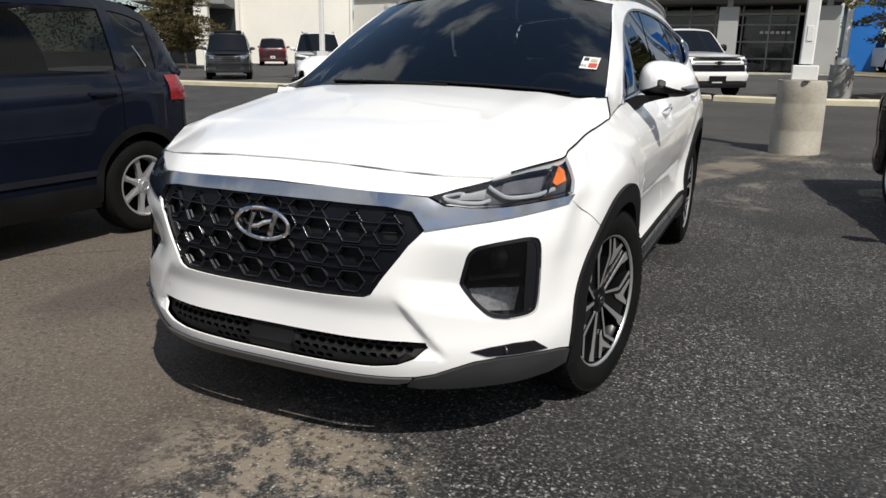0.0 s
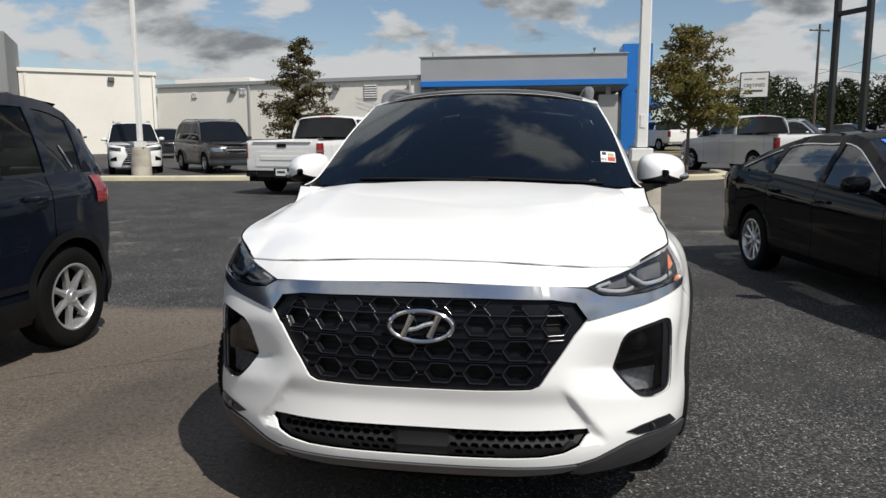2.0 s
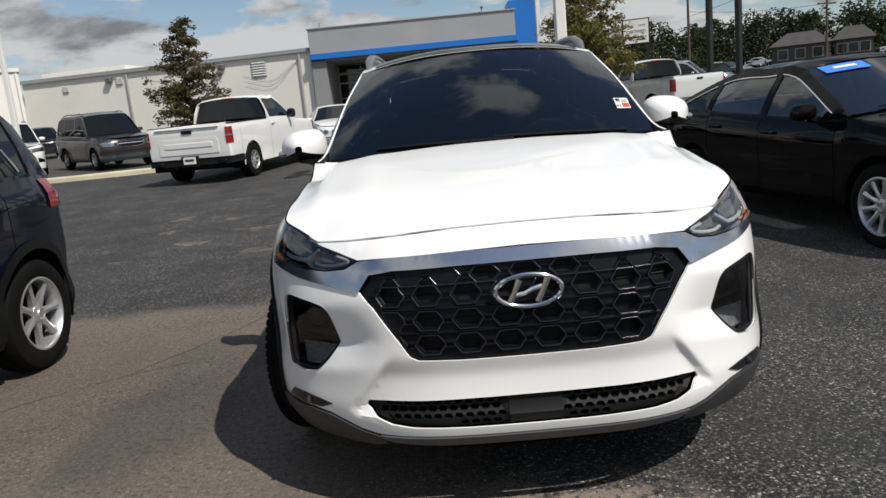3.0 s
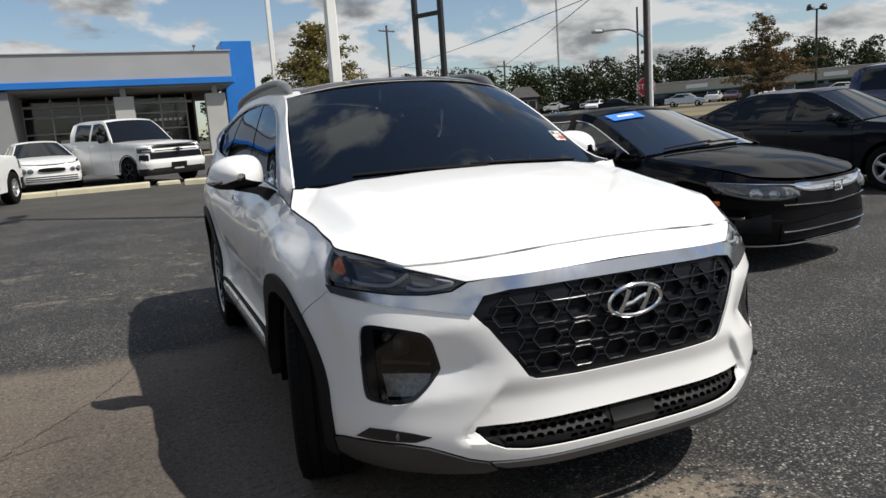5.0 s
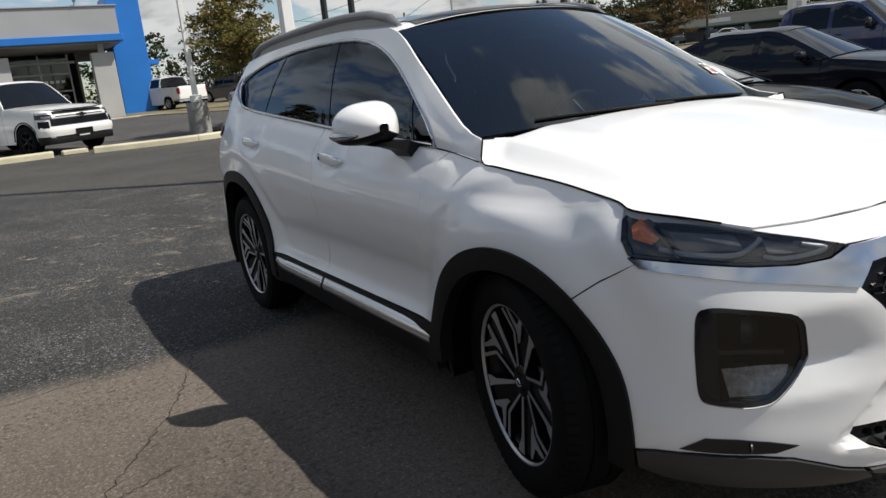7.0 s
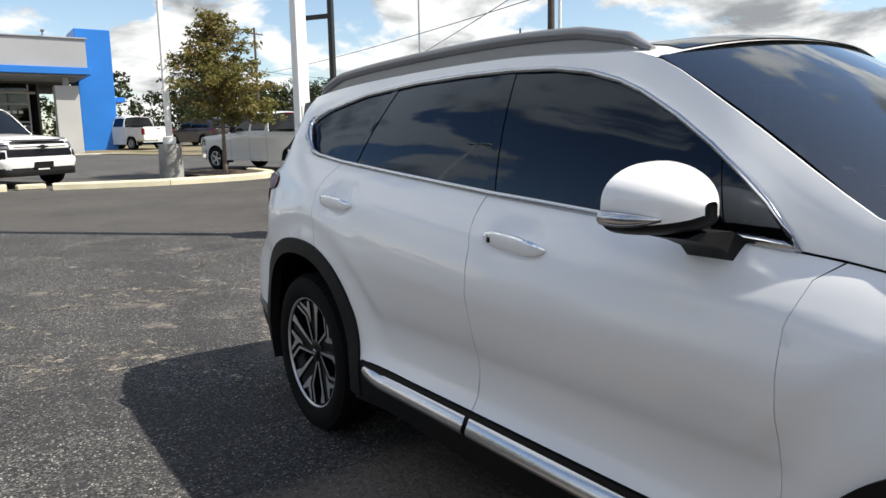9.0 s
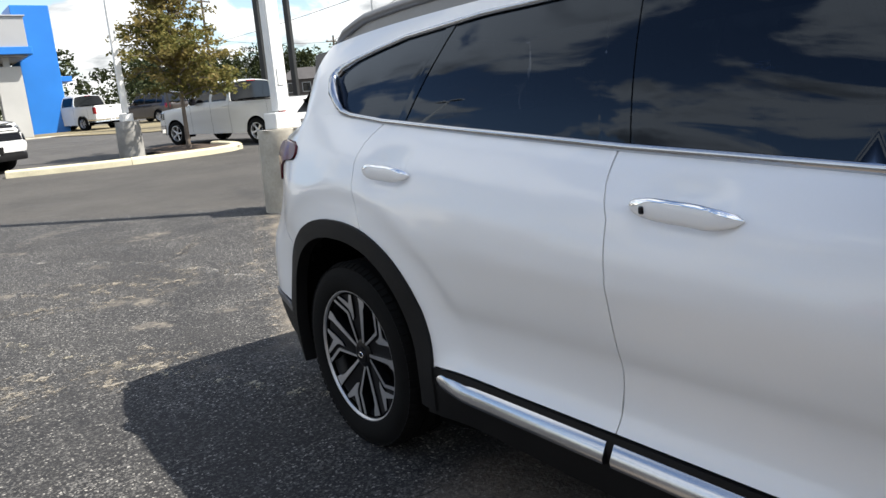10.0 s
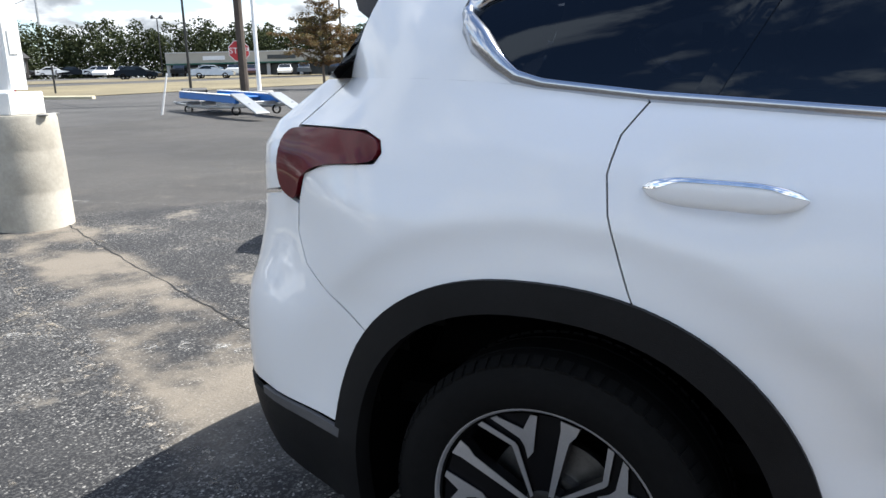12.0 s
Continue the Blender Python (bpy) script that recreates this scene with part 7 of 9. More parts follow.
def sedan_extras(car, sh, s_at, strip, yf, yr, sf):
    # chrome wing across the nose, running on as a thin brow over swept-back lamps
    up, lo = bend([(0, 0.722), (0.45, 0.728), (0.55, 0.733), (0.85, 0.752), (1.25, 0.775)]), bend([(0, 0.640), (0.30, 0.652), (0.45, 0.682), (0.52, 0.715), (0.85, 0.738), (1.25, 0.770)])
    part("nose_bar", ribbon(sh, 0, 1.22, lo, up, 0.016, 0.014, 40, 6).mirrored(), CHROME, car, "wide chrome nose bar running into lamp brows", smooth=60)
    l_lo, l_up = bend([(0.42, 0.622), (0.62, 0.606), (0.85, 0.622), (1.05, 0.668), (1.24, 0.752)]), bend([(0.42, 0.664), (0.52, 0.708), (0.85, 0.735), (1.24, 0.768)])
    for sgn in (1, -1):
        turn = (lambda q: q) if sgn > 0 else (lambda q: q.flipped())
        unit = part("headlamp", turn(ribbon(sh, 0.44, 1.22, l_lo, l_up, 0.004, 0.0, 20, 4)), LAMP_GREY, car, "clear swept-back headlamp")
        part("lens", turn(ribbon(sh, 0.44, 1.22, l_lo, l_up, 0.018, 0.004, 20, 4)), LAMP_GLASS, unit, smooth=60)
        for s, r in ((0.55, 0.028), (0.68, 0.035), (0.82, 0.040)):
            part("projector", turn(oval(sh, s, lerp(l_lo(s), l_up(s), 0.46), r * 1.15, r, 0.007, 0.007)), LAMP_INNER, unit, smooth=60)
            part("projector_ring", turn(rim_of(sh, s, lerp(l_lo(s), l_up(s), 0.46), r * 1.15, r, 0.009, 0.004)), CHROME, unit)
        part("light_guide", turn(ribbon(sh, 0.50, 1.12, lambda s: l_lo(s) + 0.008, lambda s: l_lo(s) + 0.020, 0.010, 0.0, 14, 1)), LAMP_BAR, unit)
    ring = [(-0.055, 0.632), (0.055, 0.632), (0.062, 0.715), (-0.062, 0.715)]
    part("emblem", Geo().tube([(x, yf - 0.040, z) for x, z in ring], 0.009, 6, True).box((0, yf - 0.036, 0.673), (0.05, 0.01, 0.018), 0.003), CHROME, car, "chrome frame emblem")
    part("grille_mesh", ribbon(sh, 0, 0.46, lambda s: 0.535 + 0.05 * s, lambda s: lo(s) - 0.004, 0.006, 0.0, 14, 2).mirrored(), GRILLE_BLACK, car)
    line = lambda pts, r: Geo().tube([(-x, y, z) for x, y, z in reversed(pts)] + pts[1:], r, 6)
    part("nose_line", line([sh.at(s, 0.535 + 0.05 * s, 0.014) for s in np.linspace(0, 0.60, 12)], 0.006), CHROME, car)
    part("air_dam", ribbon(sh, 0, 0.62, lambda s: 0.265, lambda s: 0.435 - 0.05 * s, 0.010, 0.0, 14, 2).mirrored(), GRILLE_BLACK, car)
    part("dam_line", line([sh.at(s, 0.345, 0.016) for s in np.linspace(0, 0.60, 12)], 0.006), CHROME, car)
    part("lip_trim", line([sh.at(s, 0.238, 0.020) for s in np.linspace(0, 0.98, 16)], 0.009), CHROME, car)
    both("corner_vent", ribbon(sh, 0.70, 0.98, lambda s: 0.345, lambda s: 0.50 - 0.20 * (s - 0.70), 0.008, 0.0, 8, 3), GRILLE_BLACK, car)
    both("side_marker", ribbon(sh, s_at(yf + 0.46), s_at(yf + 0.66), lambda s: 0.570, lambda s: 0.606, 0.008, 0.004, 6, 3), LAMP_AMBER, car, "amber side marker")

    def on_screen(x, v, out=0.010):
        e = abs(x) / lerp(0.80, 0.584, v)
        return (x, lerp(-0.96, -0.10, v) - 0.10 * (1 - e * e) - out * 0.4, lerp(0.98, 1.363, v) + 0.035 * (1 - e * e) + out)
    ban = part("windscreen_banner", Geo().grid(lambda u, v: on_screen(lerp(-0.53, -0.16, u), lerp(0.80, 0.95, v)), 8, 3), STICKER_BLUE, car, "bright blue paper banner")
    part("print_bar", Geo().grid(lambda u, v: on_screen(lerp(-0.44, -0.25, u), lerp(0.855, 0.90, v), 0.014), 6, 1), PLATE_WHITE, ban)
    for x0, x1 in ((-0.60, 0.02), (-0.05, 0.50)):
        part("wiper", Geo().tube([on_screen(lerp(x0, x1, t), 0.03 + 0.03 * t, 0.02) for t in np.linspace(0, 1, 7)], 0.010, 5), PLASTIC, car)


def rack_extras(car, sh, s_at, strip, yf, yr, sf):
    part("rack_basket", Geo().box((0, 0.05, 1.93), (1.15, 0.75, 0.13), 0.04), PLASTIC, car, "black roof rack basket")
    for x in (-0.45, 0.45):
        part("rack_foot", Geo().box((x, 0.05, 1.85), (0.06, 0.5, 0.06), 0.01), PLASTIC, car)


def crew_extras(car, sh, s_at, strip, yf, yr, sf):
    flat = lambda z: (lambda s: z)
    part("lower_bumper", strip(0, sf - 0.02, 0.30, 0.53, 0.028).mirrored(), PLASTIC, car, "black lower bumper")
    part("bumper_band", ribbon(sh, 0, sf - 0.04, flat(0.50), flat(0.75), 0.040, 0.02, 24, 4).mirrored(), WHITE_PAINT_B, car, "broad white bumper band", smooth=60)
    part("plate_recess", ribbon(sh, 0, 0.26, flat(0.48), flat(0.64), 0.062, 0.0, 8, 2).mirrored(), PLASTIC, car)
    part("upper_grille", ribbon(sh, 0, 0.74, flat(1.065), flat(1.135), 0.014, 0.0, 14, 2).mirrored(), GRILLE_BLACK, car)
    part("lower_grille", ribbon(sh, 0, 0.86, flat(0.77), flat(0.945), 0.014, 0.0, 16, 2).mirrored(), GRILLE_BLACK, car)
    for z in (0.80, 0.835, 0.87, 0.905):
        part("grille_slat", ribbon(sh, 0, 0.80, flat(z), flat(z + 0.014), 0.022, 0.004, 14, 2).mirrored(), GLOSS_BLACK, car)
    part("grille_bar", ribbon(sh, 0, 0.80, flat(0.955), flat(1.055), 0.020, 0.022, 16, 4).mirrored(), WHITE_PAINT_B, car, "white grille bar", smooth=60)
    part("bar_slot", ribbon(sh, 0.02, 0.70, flat(0.992), flat(1.018), 0.042, 0.0, 12, 1).mirrored(), GRILLE_BLACK, car)
    part("emblem", Geo().box((0, yf - 0.058, 1.005), (0.30, 0.02, 0.055), 0.008).box((0, yf - 0.060, 1.005), (0.12, 0.024, 0.095), 0.008), GLOSS_BLACK, car, "black bow-shaped emblem")
    for sgn in (1, -1):
        turn = (lambda q: q) if sgn > 0 else (lambda q: q.flipped())
        unit = part("headlamp", turn(ribbon(sh, 0.78, s_at(yf + 0.42), flat(0.955), flat(1.115), 0.020, 0.0, 10, 2)), GLOSS_BLACK, car, "slim dark headlamp")
        part("lamp_bar", turn(ribbon(sh, 0.80, s_at(yf + 0.38), flat(1.075), flat(1.105), 0.028, 0.0, 8, 1)), LAMP_INNER, unit)
        part("low_beam", turn(ribbon(sh, 0.82, s_at(yf + 0.22), flat(0.975), flat(1.03), 0.028, 0.0, 8, 1)), LAMP_GREY, unit)
        part("side_vent", turn(ribbon(sh, 0.90, s_at(yf + 0.30), flat(0.70), flat(0.90), 0.046, 0.0, 6, 2)), GRILLE_BLACK, unit)
    both("fog_lamp", strip(0.80, 0.92, 0.47, 0.53, 0.036, 4, 2), LAMP_INNER, car)
    both("arch_trim", Geo().tube([sh.at(s_at(-1.875 + 0.51 * math.cos(a)), 0.42 + 0.49 * math.sin(a), 0.008) for a in np.linspace(0.0, math.pi, 20)], 0.016, 6), PLASTIC, car)
    both("arch_trim", Geo().tube([sh.at(s_at(1.875 + 0.51 * math.cos(a)), 0.42 + 0.49 * math.sin(a), 0.008) for a in np.linspace(0.0, math.pi, 20)], 0.016, 6), PLASTIC, car)


def work_extras(car, sh, s_at, strip, yf, yr, sf):
    """Tailgate pressing, two-part tail lamps and a stepped bumper."""
    panel = [(-0.74, 0.70), (0.74, 0.70), (0.74, 1.00), (0.70, 1.05), (-0.70, 1.05), (-0.74, 1.00)]
    part("gate_pressing", Geo().slab(panel, lambda a, b, d: (a, yr + 0.010 - d, b), 0.014), WHITE_PAINT_B, car)
    part("gate_pressing", Geo().box((0, yr + 0.014, 0.90), (1.20, 0.016, 0.11), 0.006), WHITE_PAINT_B, car)
    part("gate_cap", Geo().box((0, yr + 0.004, 1.285), (1.60, 0.05, 0.035), 0.012), WHITE_PAINT_B, car)
    part("handle_recess", Geo().box((0, yr + 0.012, 1.195), (0.26, 0.016, 0.075), 0.01), PLASTIC, car)
    part("plate_recess", Geo().box((0, yr + 0.028, 0.54), (0.44, 0.05, 0.24), 0.01), PLASTIC, car)
    both("step_notch", Geo().box((0.80, yr + 0.02, 0.50), (0.22, 0.08, 0.10), 0.02), GRILLE_BLACK, car)
    both("lamp_divider", strip(s_at(yr - 0.17), s_at(yr - 0.05) + 0.10, 1.045, 1.085, 0.018, 8, 1), LAMP_INNER, car)


def old_sedan_extras(car, sh, s_at, strip, yf, yr, sf):
    flat = lambda z: (lambda s: z)
    for s, r in ((0.56, 0.078), (0.76, 0.092)):
        for sgn in (1, -1):
            turn = (lambda q: q) if sgn > 0 else (lambda q: q.flipped())
            unit = part("headlamp", turn(oval(sh, s, 0.625, r * 1.05, r * 0.86, 0.010, 0.006)), LAMP_INNER, car, "oval clear headlamp", smooth=60)
            part("lens", turn(oval(sh, s, 0.625, r * 1.08, r * 0.9, 0.016, 0.012)), LAMP_GLASS, unit, smooth=60)
    gr = part("grille", oval(sh, 0, 0.625, 0.36, 0.062, 0.012, 0.0, 2.8).mirrored(), GRILLE_BLACK, car, "small oval grille")
    part("grille_rim", rim_of(sh, 0, 0.625, 0.36, 0.062, 0.014, 0.010, 2.8).mirrored(), CHROME, gr)
    for z in (0.31, 0.37, 0.43):
        part("bumper_slot", ribbon(sh, 0, 0.72, flat(z), flat(z + 0.022), 0.010, 0.0, 12, 1).mirrored(), DARK_INSIDE, car)


def brown_extras(car, sh, s_at, strip, yf, yr, sf):
    gr = part("grille", oval(sh, 0, 0.87, 0.46, 0.125, 0.012, 0.0, 3.0).mirrored(), GRILLE_BLACK, car)
    part("grille_rim", rim_of(sh, 0, 0.87, 0.46, 0.125, 0.016, 0.018, 3.0).mirrored(), CHROME, gr, "chrome oval grille surround")
    part("grille_bar", ribbon(sh, 0, 0.43, lambda s: 0.855, lambda s: 0.885, 0.018, 0.004, 10, 2).mirrored(), CHROME, gr)
    for sgn in (1, -1):
        turn = (lambda q: q) if sgn > 0 else (lambda q: q.flipped())
        unit = part("headlamp", turn(ribbon(sh, 0.58, s_at(yf + 0.36), lambda s: 0.80, lambda s: 0.955, 0.010, 0.006, 10, 4)), LAMP_INNER, car, "pale yellowed headlamp")
        part("lens", turn(ribbon(sh, 0.58, s_at(yf + 0.36), lambda s: 0.80, lambda s: 0.955, 0.018, 0.010, 10, 4)), LAMP_GLASS, unit, smooth=60)
    for y in (0.2, 0.9):
        part("rack_bar", Geo().tube([(-0.62, y, 1.99), (0, y, 2.005), (0.62, y, 1.99)], 0.016, 6), RAIL, car)


def spindle_extras(car, sh, s_at, strip, yf, yr, sf):
    half = bend([(0.36, 0.50), (0.50, 0.42), (0.68, 0.29), (0.80, 0.30), (1.00, 0.37)])
    gr = part("grille", Geo().grid(lambda u, v: sh.at(half(lerp(0.36, 1.00, v)) * u, lerp(0.36, 1.00, v), 0.016), 8, 14).mirrored(), GRILLE_BLACK, car, "tall waisted grille")
    edge = [sh.at(half(z), z, 0.022) for z in np.linspace(0.36, 1.00, 14)]
    part("grille_rim", Geo().tube([(-x, y, z) for x, y, z in edge] + list(reversed(edge)), 0.016, 6, True), CHROME, gr)
    for z in np.linspace(0.43, 0.93, 7):
        part("grille_bar", ribbon(sh, 0, half(z) - 0.015, lambda s: z, lambda s: z + 0.022, 0.022, 0.004, 8, 2).mirrored(), CHROME, gr)
    for sgn in (1, -1):
        turn = (lambda q: q) if sgn > 0 else (lambda q: q.flipped())
        unit = part("headlamp", turn(ribbon(sh, 0.50, s_at(yf + 0.44), lambda s: 0.86 + 0.06 * (s - 0.5), lambda s: 0.98 + 0.04 * (s - 0.5), 0.010, 0.0, 12, 3)), LAMP_GREY, car, "slim clear headlamp")
        part("lens", turn(ribbon(sh, 0.50, s_at(yf + 0.44), lambda s: 0.86 + 0.06 * (s - 0.5), lambda s: 0.98 + 0.04 * (s - 0.5), 0.018, 0.004, 12, 3)), LAMP_GLASS, unit)
        part("corner_vent", turn(ribbon(sh, 0.66, 0.98, lambda s: 0.50, lambda s: 0.66 - 0.3 * (s - 0.66), 0.012, 0.0, 8, 2)), GRILLE_BLACK, unit)


# small dark crossover in the next bay
vehicle("small_black_crossover", "blue-black small crossover with silver alloy wheels and red tail lamps", "car", stand(-3.58, -1.49, (0, -1)), NAVY_PAINT, 0.885, 2.52, 0.80, 0.64, 0.335, 1.64,
        (1.06, 1.14), (0.93, 1.03), (-1.12, -0.40, 1.44, 1.80), "wagon", 0.74, 0.215, 7, True, low=True, lamp=(0.60, 0.16), glass=tinted_glass("tinted_side_glass", (0.24, 0.25, 0.23), 0.02, 0.6), tail_drop=0.20, extras=crossover_extras)
vehicle("black_sedan", "glossy black compact sedan with chrome nose bar and blue screen banner", "car", stand(3.57, 2.32, (0.165, -0.986)), BLACK_PAINT, 0.90, 2.70, 0.88, 1.03, 0.322, 1.415,
                (0.93, 1.01), (0.745, 0.96), (-0.98, -0.10, 1.05, 1.92), "car", 0.66, 0.215, 10, True, glass=tinted_glass("smoky_glass", (0.30, 0.33, 0.32), 0.02, 1.7), trim=CHROME, tail=(1.06, 1.04), extras=sedan_extras, face=False)
vehicle("dark_sedan", "blue-black older sedan with silver five-spoke wheels", "car", stand(8.85, 4.2, (0.19, -0.98)), surface("ink_blue_paint", (0.004, 0.005, 0.010), 0.35, 0.0, 0.15, 2, 0.05, 90, coat=0.5, spec=0.1), 0.91, 2.776, 0.96, 1.06, 0.33, 1.46,
        (0.97, 1.04), (0.80, 0.99), (-1.0, -0.18, 1.0, 1.85), "car", 0.66, 0.21, 5, True, lamp=(0.58, 0.15), glass=BLACK_GLASS, tail=(1.07, 1.03))
vehicle("blue_truck", "deep blue tall pickup with dark windows", "car", stand(15.0, 6.6, (0.19, -0.98)), BLUE_PAINT, 0.99, 3.3, 0.95, 1.1, 0.38, 1.86,
        (1.28, 1.30), (1.08, 1.22), (-1.05, -0.35, 1.1, 1.25), "pickup", 0.74, None, 6, True, bumper=CHROME, lamp=(0.62, 0.24))
# pickups
vehicle("white_pickup", "white two-door work pickup with black rear bumper and red lamps", "truck", stand(-5.50, 14.81, (0.194, 0.981)), WHITE_PAINT_B, 1.03, 3.45, 0.95, 1.10, 0.40, 1.90,
        (1.30, 1.33), (1.10, 1.24), (-0.95, -0.30, 0.62, 0.70), "pickup", 0.76, 0.22, 8, True, bumper=PLASTIC, doors=1, clear=0.33, lamp=(0.62, 0.24), plate="bars", grille="bars", extras=work_extras)
vehicle("white_crew_pickup", "white four-door pickup with dark grille bars and black lower bumper", "truck", stand(-1.61, 21.12, (0.505, -0.863)), WHITE_PAINT_B, 1.03, 3.75, 0.95, 1.20, 0.41, 1.96,
        (1.32, 1.36), (1.16, 1.27), (-1.12, -0.45, 1.25, 1.36), "pickup", 0.76, 0.25, 6, False, clear=0.34, plate="bars", extras=crew_extras, face=False)
vehicle("silver_white_pickup", "silver-white extended-cab pickup with chrome rear bumper", "truck", stand(6.62, 20.59, (-0.356, 0.934)), surface("silver_white_paint", (0.60, 0.61, 0.61), 0.35, 0.1, 0.03, 1.0, 0.01, 80, coat=0.9), 0.97, 3.45, 0.90, 1.09, 0.37, 1.80,
        (1.21, 1.24), (1.04, 1.15), (-1.08, -0.45, 0.70, 0.79), "pickup", 0.76, 0.23, 5, True, bumper=CHROME, clear=0.33, lamp=(0.62, 0.24), plate="bars")
vehicle("white_pickup_far", "white four-door pickup seen from behind near the showroom", "truck", stand(7.05, 45.2, (-0.42, 0.90)), WHITE_PAINT_B, 1.03, 3.65, 0.95, 1.15, 0.40, 1.92,
        (1.30, 1.34), (1.14, 1.25), (-1.10, -0.45, 1.2, 1.3), "pickup", 0.76, 0.24, 6, True, bumper=CHROME, clear=0.33, lamp=(0.60, 0.2), plate="bars")
vehicle("white_sedan", "white older luxury sedan with oval lamps and small grille", "car", stand(-4.15, 22.02, (0.232, -0.973)), WHITE_PAINT_B, 0.90, 2.80, 0.90, 1.10, 0.33, 1.44,
        (0.95, 1.02), (0.78, 0.97), (-0.95, -0.10, 1.0, 1.75), "car", 0.66, 0.22, 7, True, tail=(1.02, 0.98), extras=old_sedan_extras, face=False)
vehicle("silver_suv", "silver crossover parked behind the silver-white pickup", "car", stand(10.98, 29.9, (0.88, -0.47)), SILVER_PAINT, 0.92, 2.7, 0.9, 0.95, 0.35, 1.70,
        (1.06, 1.12), (0.95, 1.04), (-1.0, -0.30, 1.5, 2.0), "wagon", 0.72, 0.22, 6, True, lamp=(0.60, 0.18), rails=True, clear=0.28)
vehicle("dark_suv", "dark brown-black sport utility showing its red tail lamps", "car", stand(12.0, 47.2, (-0.42, 0.90)), BROWN_PAINT, 0.95, 2.8, 0.9, 1.0, 0.37, 1.80,
        (1.12, 1.18), (1.0, 1.08), (-1.0, -0.40, 1.65, 2.10), "wagon", 0.74, 0.22, 6, True, lamp=(0.60, 0.18), plate="bars", clear=0.28)
# sport utilities beyond the kerb
vehicle("white_suv", "white large sport utility with tall spindle grille", "car", stand(-16.0, 21.8, (0.56, -0.83)), WHITE_PAINT_B, 0.94, 2.79, 0.93, 1.10, 0.385, 1.87,
        (1.18, 1.24), (1.05, 1.14), (-1.05, -0.45, 1.80, 2.30), "wagon", 0.74, 0.24, 6, True, rails=True, clear=0.28, extras=spindle_extras, face=False)
vehicle("black_large_suv", "dark brown-black long sport utility with chrome grille", "car", stand(-12.75, 22.3, (0.70, -0.71)), BROWN_PAINT, 1.0, 2.95, 0.95, 1.15, 0.385, 1.93,
        (1.20, 1.25), (1.06, 1.16), (-1.05, -0.40, 2.0, 2.45), "wagon", 0.76, 0.22, 5, True, rails=True, bumper=GREY_PAINT, clear=0.30, extras=brown_extras, face=False)
vehicle("grey_box_suv", "dark grey boxy sport utility with roof rack and square lamps", "car", stand(-20.5, 21.6, (0.62, -0.785)), GREY_PAINT, 0.925, 2.70, 0.80, 1.00, 0.37, 1.85,
        (1.16, 1.20), (1.02, 1.12), (-0.95, -0.45, 1.65, 2.05), "wagon", 0.76, 0.21, 6, True, lamp=(0.60, 0.18), rails=True, bumper=GREY_PAINT, clear=0.30, extras=rack_extras)
vehicle("maroon_suv", "dark maroon sport utility showing its tail", "car", stand(-31.0, 38.5, (-0.58, 0.81)), RED_PAINT, 0.93, 2.75, 0.9, 1.0, 0.36, 1.78,
        (1.12, 1.18), (1.0, 1.08), (-1.0, -0.40, 1.65, 2.10), "wagon", 0.74, 0.22, 6, True, lamp=(0.60, 0.18), plate="bars", clear=0.28)
vehicle("dark_crossover", "dark crossover parked by the white wall", "car", stand(-23.0, 36.5, (0.55, -0.835)), GREY_PAINT, 0.92, 2.7, 0.9, 0.95, 0.35, 1.70,
        (1.08, 1.14), (0.96, 1.05), (-1.0, -0.35, 1.6, 2.0), "wagon", 0.72, 0.22, 6, True, lamp=(0.60, 0.18), clear=0.28)


# ---- kerb, footings and poles ----
def kerb_run(points, width, height, seed):
    """A kerb of cast lengths with joints, each its own piece."""
    c = curve([(*p, 0) for p in points], 24)
    seg = np.concatenate([[0], np.cumsum(np.hypot(*np.diff(c[:, :2], axis=0).T))])
    base = thing("kerb", "low concrete kerb with faded cream paint", "kerb", kind="structure")
    n = max(1, int(round(seg[-1] / 2.4)))
    at = lambda s: np.array([np.interp(s, seg, c[:, 0]), np.interp(s, seg, c[:, 1])])
    rnd = random.Random(seed)
    for k in range(n):
        rows = []
        dz, dn = rnd.uniform(-0.008, 0.008), rnd.uniform(-0.01, 0.01)
        for s in np.linspace(seg[-1] * k / n + 0.006, seg[-1] * (k + 1) / n - 0.006, 5):
            p, q = at(s), at(min(s + 0.1, seg[-1])) - at(max(s - 0.1, 0))
            q = q / (np.linalg.norm(q) or 1)
            nx, ny = q[1], -q[0]
            prof = [(0.0, -0.05), (0.012, height - 0.035), (0.04, height - 0.006), (0.06, height), (width - 0.05, height + 0.006), (width - 0.015, height - 0.02), (width, -0.05)]
            z = ground_z(p[0], p[1]) + dz
            rows.append([(p[0] - nx * (a + dn), p[1] - ny * (a + dn), z + b) for a, b in prof])
        m = len(prof)
        g = Geo().add([w for r in rows for w in r], [(j * m + i, j * m + i + 1, (j + 1) * m + i + 1, (j + 1) * m + i) for j in range(4) for i in range(m - 1)] + [tuple(range(m)), tuple(4 * m + i for i in reversed(range(m)))])
        part("kerb_stone", g, KERB_PAINT, base, smooth=30)


